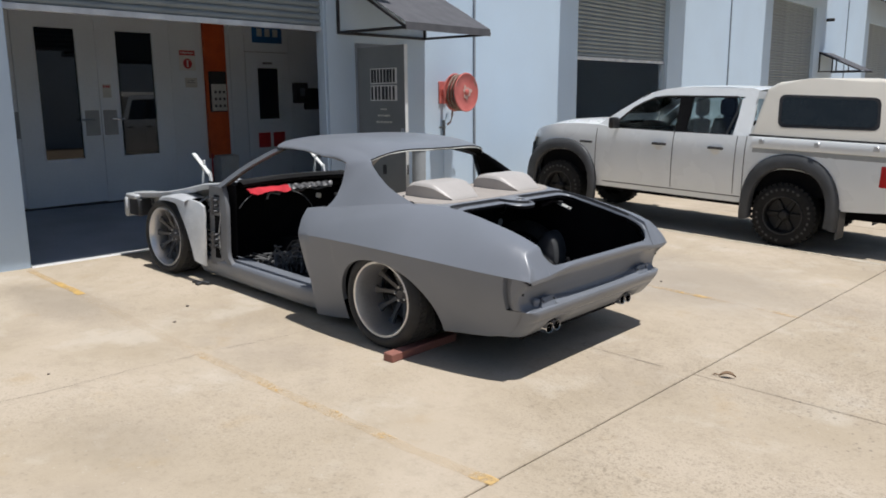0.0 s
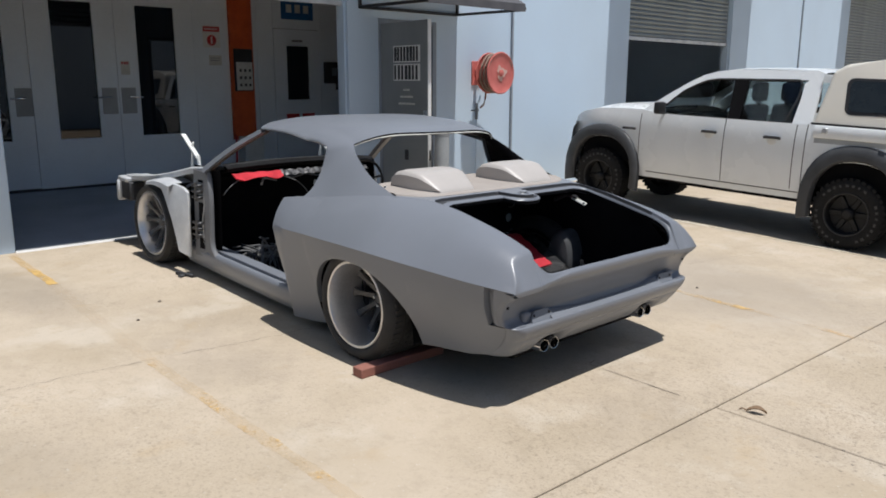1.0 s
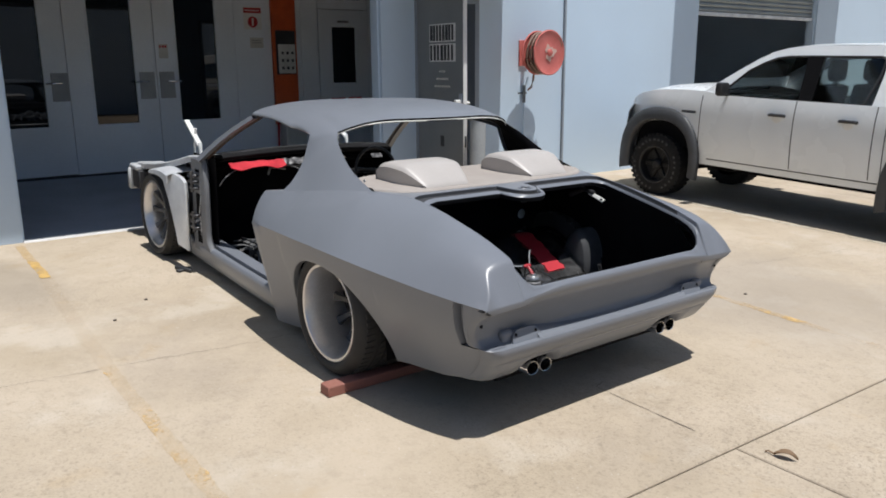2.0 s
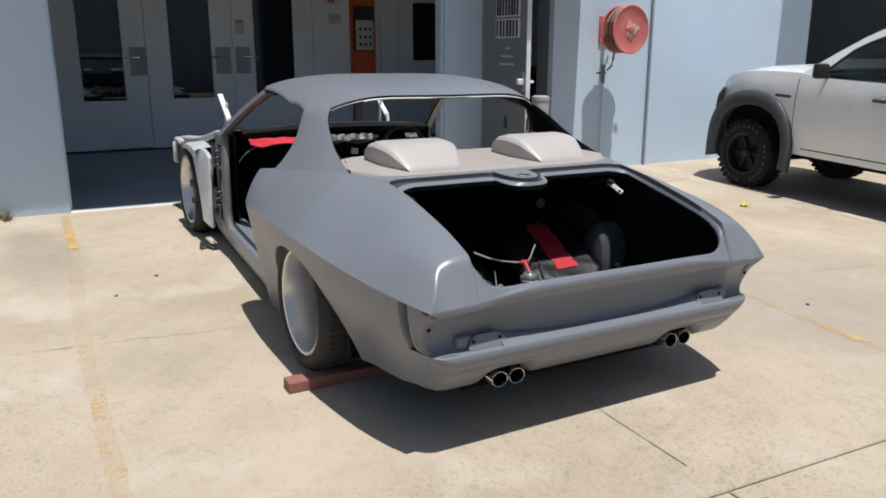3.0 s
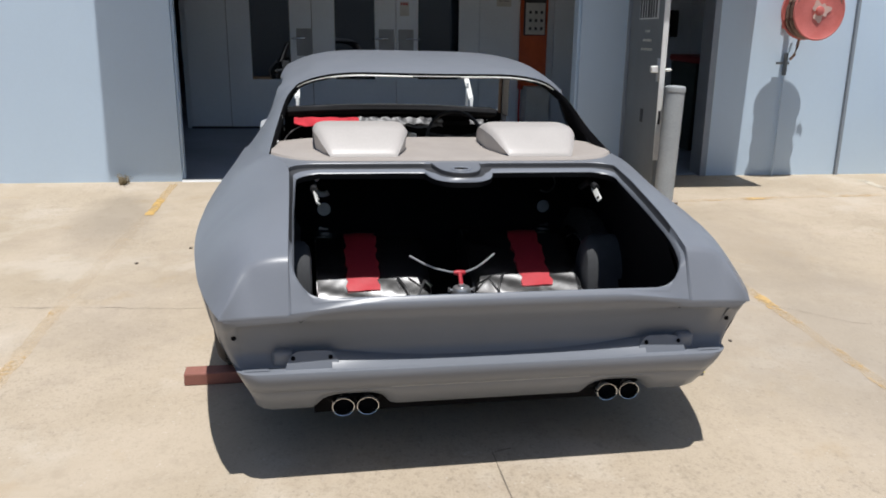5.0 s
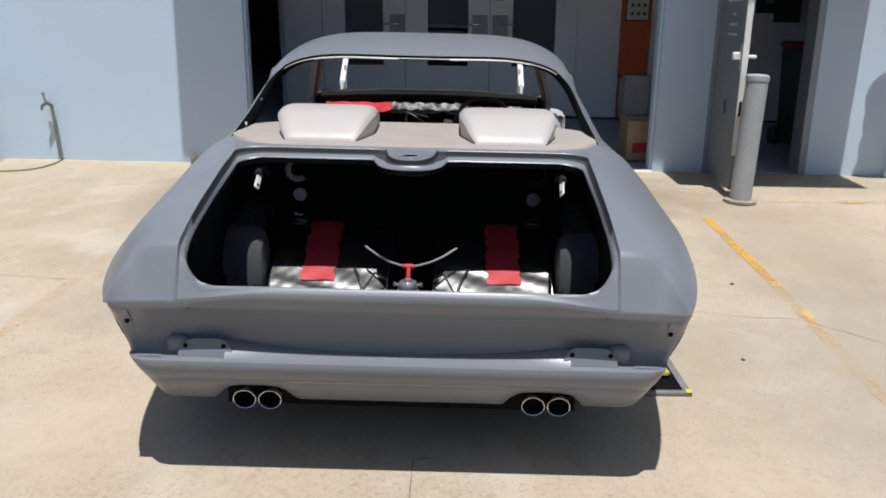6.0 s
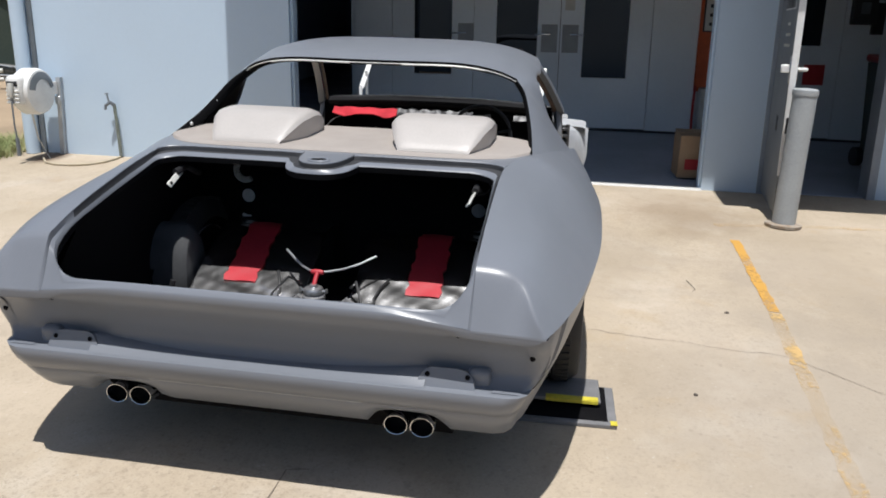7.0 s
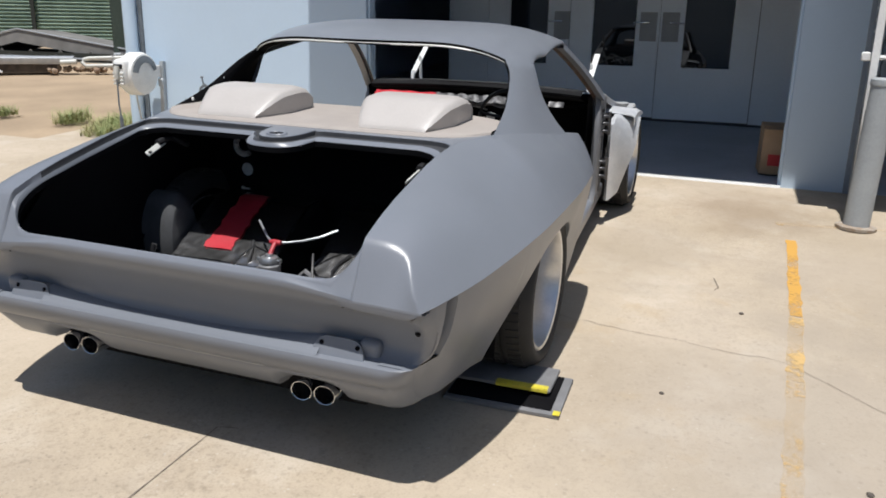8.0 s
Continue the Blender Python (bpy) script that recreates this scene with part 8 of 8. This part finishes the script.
bm = bmesh.new()
box(bm, -1.2, 3.6, -0.45, 0.45, 0.36, 0.50, 0.02)
box(bm, 0.6, 2.6, -0.8, 0.8, 0.42, 0.48)
part("chassis", bm, M_CARBLACK, ute, "black chassis", smooth=False)
bm = bmesh.new()
box(bm, -1.09, 3.55, -0.80, 0.80, 0.62, 1.10)
part("body_core", bm, M_CARBLACK, ute, "dark inside of the body", smooth=False)
ws = bmesh.new()
ws.faces.new([ws.verts.new(p) for p in ((2.62, 0.80, 1.29), (2.62, -0.80, 1.29), (1.98, -0.66, 1.735), (1.98, 0.66, 1.735))])
for v in ws.verts:
    v.co += Vector((0.012, 0, 0.012))
part("windscreen", ws, M_TINT, ute, "tinted windscreen", smooth=False)


def ute_wheel(x, s):
    bm = bmesh.new()
    w, R = 0.25, UR
    prof = [(0.225, 0.0), (0.25, 0.012), (0.32, 0.012), (R - 0.012, -0.01), (R, -0.035), (R, -w + 0.035), (R - 0.012, -w + 0.01), (0.25, -w)]
    lathe(bm, prof, 44)
    wh = part("wheel", bm, M_UTETYRE, ute, "chunky all-terrain tyre on a dark alloy wheel", m=pose(x, s * 0.90, UR, -90 * s, 0, 0))
    bm = bmesh.new()
    for k in range(36):
        for z0, z1, o in ((0.0, 0.06, 0.0), (w - 0.06, w, 5.0)):
            box(bm, R - 0.02, R + 0.008, -0.018, 0.018, -z1, -z0, 0.0, pose(0, 0, 0, 0, 0, 10 * k + o))
    tagged(part("tread", bm, M_UTETYRE, wh, smooth=False), "chunky shoulder tread blocks of the tyre", kind="stuff")
    bm = bmesh.new()
    lathe(bm, [(0.232, 0.0), (0.234, 0.012), (0.224, 0.016), (0.212, 0.006), (0.205, -0.05), (0.2, -0.09), (0.0, -0.10)], 40)
    part("rim", bm, M_UTEWHEEL, wh, "dark alloy rim")
    bm = bmesh.new()
    lathe(bm, [(0.229, 0.0135), (0.226, 0.0175), (0.221, 0.0145)], 40)
    part("rim_edge", bm, M_WORNWHITE, wh, "worn grey rim edge")
    bm = bmesh.new()
    for k in range(30):
        if k % 10 not in (8, 9):
            box(bm, 0.292, 0.318, -0.011 - 0.006 * (k % 3), 0.011, 0.011, 0.0145, 0.0, pose(0, 0, 0, 0, 0, 12 * k))
    tagged(part("sidewall_lettering", bm, M_WORNWHITE, wh, smooth=False), "worn pale raised lettering bars on the sidewall", kind="stuff")
    for k in range(6):
        bm = bmesh.new()
        box(bm, 0.05, 0.205, -0.028, 0.028, -0.10, -0.065, 0.008, pose(0, 0, 0, 0, 0, 60 * k))
        part("spoke", bm, M_UTEWHEEL, wh)
    bm = bmesh.new()
    lathe(bm, [(0.0, 0.0), (0.04, -0.002), (0.06, -0.02), (0.07, -0.05)], 20)
    part("hub_cap", bm, M_UTEWHEEL, wh)


for x in (0.0, UWB):
    for s in (1, -1):
        ute_wheel(x, s)

# a second vehicle stands across the driveway, nose to the building; the booth windows mirror it
other = copy_thing(ute, on_ground(7.1, 5.35, 181) @ UTE.inverted())
tagged(other, "white ute parked across the driveway, nose towards the building", "ute")

# ---- loose bits on the ground ----
t = thing("dry_leaf", "curled dry brown leaf on the concrete", "leaf", on_ground(-1.53, 4.79, 20))
bm = bmesh.new()
rows = []
for i in range(9):
    u = i / 8
    w = 0.022 * math.sin(math.pi * min(1, u * 1.02 + 0.02)) ** 0.7
    rows.append([Vector((-0.05 + 0.10 * u, v * w, 0.006 + 0.012 * abs(v) + 0.02 * math.sin(3 * u))) for v in (-1, -0.5, 0, 0.5, 1)])
grid(bm, rows)
solidify(bm, 0.002)
part("blade", bm, M_LEAF, t)
bm = bmesh.new()
tube(bm, [(-0.05, 0, 0.01), (-0.075, 0.015, 0.012), (-0.09, 0.012, 0.006)], 0.004, 6)
part("stalk", bm, M_LEAF, t)
t = thing("fallen_flower", "small yellow blossom fallen on the concrete", "flower", on_ground(-5.14, 8.96))
for k in range(6):
    bm = bmesh.new()
    a = k * 60
    grid(bm, [[Vector((0.005 + 0.05 * u, v * 0.02 * math.sin(math.pi * (0.15 + 0.8 * u)), 0.012 + 0.03 * u * (1 - u) * 2)) for v in (-1, 0, 1)] for u in (0, 0.33, 0.66, 1)])
    solidify(bm, 0.003)
    part("petal", bm, M_FLOWER, t, m=pose(0, 0, 0.004 * (k % 2), 0, 0, a))
rl = random.Random(21)
for x, y, k in ((-3.40, 6.20, 0.010), (-5.3, 3.3, 0.013), (-2.2, 1.4, 0.008), (-4.6, 1.9, 0.009), (-2.95, 6.9, 0.013), (-4.4, 6.5, 0.012), (-5.0, 3.0, 0.012)):
    t = thing("pebble", "small dark stone lying on the concrete", "stone", on_ground(x, y, rl.uniform(0, 360)), "stones on the concrete")
    bm = bmesh.new()
    bmesh.ops.create_icosphere(bm, subdivisions=2, radius=k)
    for v in bm.verts:
        v.co *= 1 + 0.25 * noise.noise(v.co * 60)
        v.co.z = v.co.z * 0.5 + k * 0.35
    part("stone", bm, M_BASE, t)


# ---- weeds ----
def tuft(name, x, y, n, h, spread, seed, label, material=M_GRASS):
    r = random.Random(seed)
    bm = bmesh.new()
    for i in range(n):
        a, d = r.uniform(0, math.tau), spread * r.random() ** 0.7
        px, py = d * math.cos(a), d * math.sin(a) * 0.6
        lean, hh, w = r.uniform(0.3, 1.5), h * r.uniform(0.4, 1.1), r.uniform(0.003, 0.007)
        b = r.uniform(0, math.tau)
        dx, dy = math.cos(b), math.sin(b)
        prev = None
        for k in range(4):
            u = k / 3
            c = Vector((px + dx * lean * hh * u * u, py + dy * lean * hh * u * u, hh * (u - 0.25 * lean * u * u)))
            ww = w * (1 - u * 0.9)
            cur = (bm.verts.new(c + Vector((-dy * ww, dx * ww, 0))), bm.verts.new(c - Vector((-dy * ww, dx * ww, 0))))
            if prev:
                bm.faces.new((prev[0], prev[1], cur[1], cur[0]))
            prev = cur
    o = link(name, bm, material, smooth=True, m=on_ground(x, y), recalc=False)
    return tagged(o, label, "grass", kind="stuff")


tuft("weed", -7.34, 2.50, 60, 0.11, 0.07, 5, "small dry weed at the foot of the wall", mat("dry_weed", (0.22, 0.17, 0.09), 0.8))
tuft("grass", -7.15, 0.04, 520, 0.15, 0.34, 6, "pale green grass tuft along the concrete edge")
tuft("grass", -7.50, -0.16, 700, 0.17, 0.38, 7, "green grass tuft beside the building corner")
tuft("grass", -7.52, -0.80, 420, 0.20, 0.26, 8, "spiky green grass tuft in the dirt")
tuft("grass", -7.50, -1.85, 220, 0.15, 0.20, 9, "thin green grass tuft in the dirt")
tuft("grass", -7.9, -0.02, 160, 0.14, 0.25, 10, "dry pale grass along the end wall")

# second slab beyond the grass
bm = bmesh.new()
grid(bm, [[Vector((x, y, gz(x, y) - 0.012)) for y in (-2.2, -1.0, -0.36)] for x in (-6.6, -5.0, -2, 2, 8)])
solidify(bm, -0.05)
tagged(link("pavement_side", bm, M_CONC, smooth=False), "pale concrete strip beside the apron", "pavement", kind="structure")


# ---- yard beyond the corner ----
SH = pose(-17.5, -11.0, 0.35, 0, 0, 36)


def shed():
    t = thing("shed", "green ribbed metal shed across the yard", "shed", SH)
    bm = bmesh.new()
    rows = []
    n = 48
    for i in range(n):
        z = 0.0 + i * 0.092
        rows += [[Vector((0.03, y, z)) for y in (-9, 9)], [Vector((0.06, y, z + 0.022)) for y in (-9, 9)], [Vector((0.0, y, z + 0.066)) for y in (-9, 9)]]
    grid(bm, rows)
    part("ribbed_wall", bm, M_SHED, t, "green horizontal ribbed sheeting", smooth=False)
    for y in (-3.2, -0.5, 2.2):
        bm = bmesh.new()
        box(bm, 0.06, 0.16, y - 0.05, y + 0.05, 0, 4.4)
        part("post", bm, M_SHEDDARK, t, "dark upright post", smooth=False)
    bm = bmesh.new()
    box(bm, -6, 0.3, -9.2, 9.2, 4.4, 4.5)
    part("roof", bm, M_TARP, t, smooth=False)
    bm = bmesh.new()
    box(bm, -6, -5.9, -9, 9, 0, 4.4)
    part("back_wall", bm, M_SHED, t, smooth=False)
    return t


shed()
# mesh gate panel between shed and building
t = thing("mesh_fence", "dark green mesh fence panel with a steel brace", "fence", pose(-14.2, -4.4, 0.25, 0, 0, 36))
bm = bmesh.new()
box(bm, 0, 0.03, -1.3, 1.6, 0.25, 3.2)
part("mesh_sheet", bm, mat("dark_mesh", (0.03, 0.05, 0.04), 0.8, color2=(0.06, 0.08, 0.065), scale=60), t, smooth=False)
bm = bmesh.new()
tube(bm, [(0.06, -1.3, 2.4), (0.06, 0.7, 0.3)], 0.05, 8)
tube(bm, [(0.06, -1.3, 2.45), (0.06, 1.6, 2.45)], 0.04, 8)
tube(bm, [(0.06, -1.3, 0.25), (0.06, 1.6, 0.25)], 0.04, 8)
part("brace", bm, M_GALV, t, "grey steel brace")


def trailer():
    """Low flat-bed stacked with steel lattice frames under a weathered sheet."""
    t = thing("trailer", "flat trailer stacked with weathered grey steel frames in the yard", "trailer", pose(-14.0, -7.4, 0))
    g0 = gz(-14.0, -7.4)
    ridge = [(-3.4, 0.62), (-1.8, 0.71), (-0.6, 0.95), (0.3, 0.84), (1.75, 0.66), (3.0, 0.52)]
    bm = bmesh.new()
    rows = []
    for y, z in ridge:
        rows.append([Vector((dx, y, zz)) for dx, zz in ((0.55, z - 0.26), (0.52, z - 0.02), (0.45, z), (-0.6, z - 0.04), (-0.65, z - 0.3))])
    grid(bm, rows)
    part("sheet", bm, M_TARP, t, "weathered grey sheet over the stack")
    bm = bmesh.new()
    tube(bm, [(0.53, y, z + 0.005) for y, z in ridge], 0.018, 6)
    part("sheet_edge", bm, M_GALV, t, "pale steel edge along the stack")
    r = random.Random(4)
    for k in range(5):
        bm = bmesh.new()
        z = 0.50 - 0.085 * k
        tube(bm, [(0.58 + 0.02 * k, -3.4, z + r.uniform(-0.03, 0.03)), (0.6 + 0.02 * k, 3.0, z + r.uniform(-0.04, 0.02))], 0.022, 6)
        part("steel_rail", bm, M_GALV if k % 2 else M_TARP, t, "long weathered steel rail")
    for k in range(16):
        bm = bmesh.new()
        y = -3.3 + 0.4 * k
        tube(bm, [(0.59, y, 0.26), (0.59, y + (0.28 if k % 2 else -0.1), 0.54)], 0.014, 5)
        part("lattice_bar", bm, M_TARP, t)
    bm = bmesh.new()
    box(bm, -0.7, 0.62, -3.4, 3.0, g0 + 0.10, 0.22, 0.01)
    part("deck", bm, M_SHEDDARK, t, "dark trailer deck", smooth=False)
    for y in (-2.2, -1.4):
        bm = bmesh.new()
        lathe(bm, [(0.0, -0.08), (0.20, -0.08), (0.22, -0.05), (0.22, 0.05), (0.20, 0.08), (0.0, 0.08)], 20, pose(0.5, y, g0 + 0.22, 0, 90, 0))
        part("wheel", bm, M_TYRE, t)
    return t


trailer()

# low stack of beams in front of the trailer
t = thing("beam_stack", "pale steel beam on dark timbers lying in the dirt yard", "beams", on_ground(-11.34, -4.87, 35.7))
bm = bmesh.new()
for y0, y1, z1 in ((-2.6, -1.15, 0.15), (-1.12, 0.02, 0.17)):
    box(bm, -0.34, 0.0, y0, y1, 0.0, z1, 0.015)
part("timber", bm, mat("dark_weathered_timber", (0.045, 0.035, 0.028), 0.9, color2=(0.10, 0.08, 0.06), scale=7), t, "dark weathered timbers")
bm = bmesh.new()
grid(bm, [[Vector((x, -2.6 + 2.9 * k / 6, z + 0.02 - 0.03 * k / 6)) for x, z in ((-0.2, 0.16), (0.02, 0.165), (0.03, 0.19), (0.03, 0.27), (0.01, 0.285), (-0.2, 0.29))] for k in range(7)])
part("beam", bm, M_GALV, t, "pale grey steel beam")
bm = bmesh.new()
tube(bm, [(0.04, -0.98, 0.20), (0.06, -0.93, 0.10), (0.07, -0.84, 0.03)], 0.018, 6)
part("strap", bm, M_WHITE, t, "pale loose strap")
bm = bmesh.new()
tube(bm, [(0.05, 0.10, 0.19), (0.06, 0.36, 0.20)], 0.045, 10)
part("short_pipe", bm, M_PALEPLASTIC, t, "short pale pipe")
t = thing("drawbar_frame", "pale painted tubular drawbar frame resting in the yard", "frame", on_ground(-11.45, -4.70, 35.7))
bm = bmesh.new()
tube(bm, [(0.0, 1.25, 0.27), (0.0, 0.35, 0.25), (0.0, 0.27, 0.23), (0.02, 0.24, 0.18), (0.04, 0.30, 0.12), (0.05, 1.25, 0.13)], 0.036, 10)
part("frame_tube", bm, M_PALEPLASTIC, t)
bm = bmesh.new()
tube(bm, [(0.0, 0.75, 0.31), (0.03, 0.78, 0.02)], 0.03, 8)
part("prop", bm, M_GALV, t)
rl = random.Random(17)
bm = bmesh.new()
for i in range(40):
    u = rl.uniform(-0.1, 1.4)
    q = bmesh.ops.create_icosphere(bm, subdivisions=1, radius=rl.uniform(0.03, 0.075), matrix=pose(rl.uniform(-0.25, 0.12), u, 0.03 + 0.05 * rl.random(), rl.uniform(0, 90), rl.uniform(0, 90), 0))
tagged(link("rubble", bm, mat("brown_rubble", (0.20, 0.13, 0.09), 0.95, color2=(0.36, 0.28, 0.20), scale=9), smooth=False, m=on_ground(-11.34, -4.87, 35.7)), "brown rubble lying under the frames", "rubble", kind="stuff")
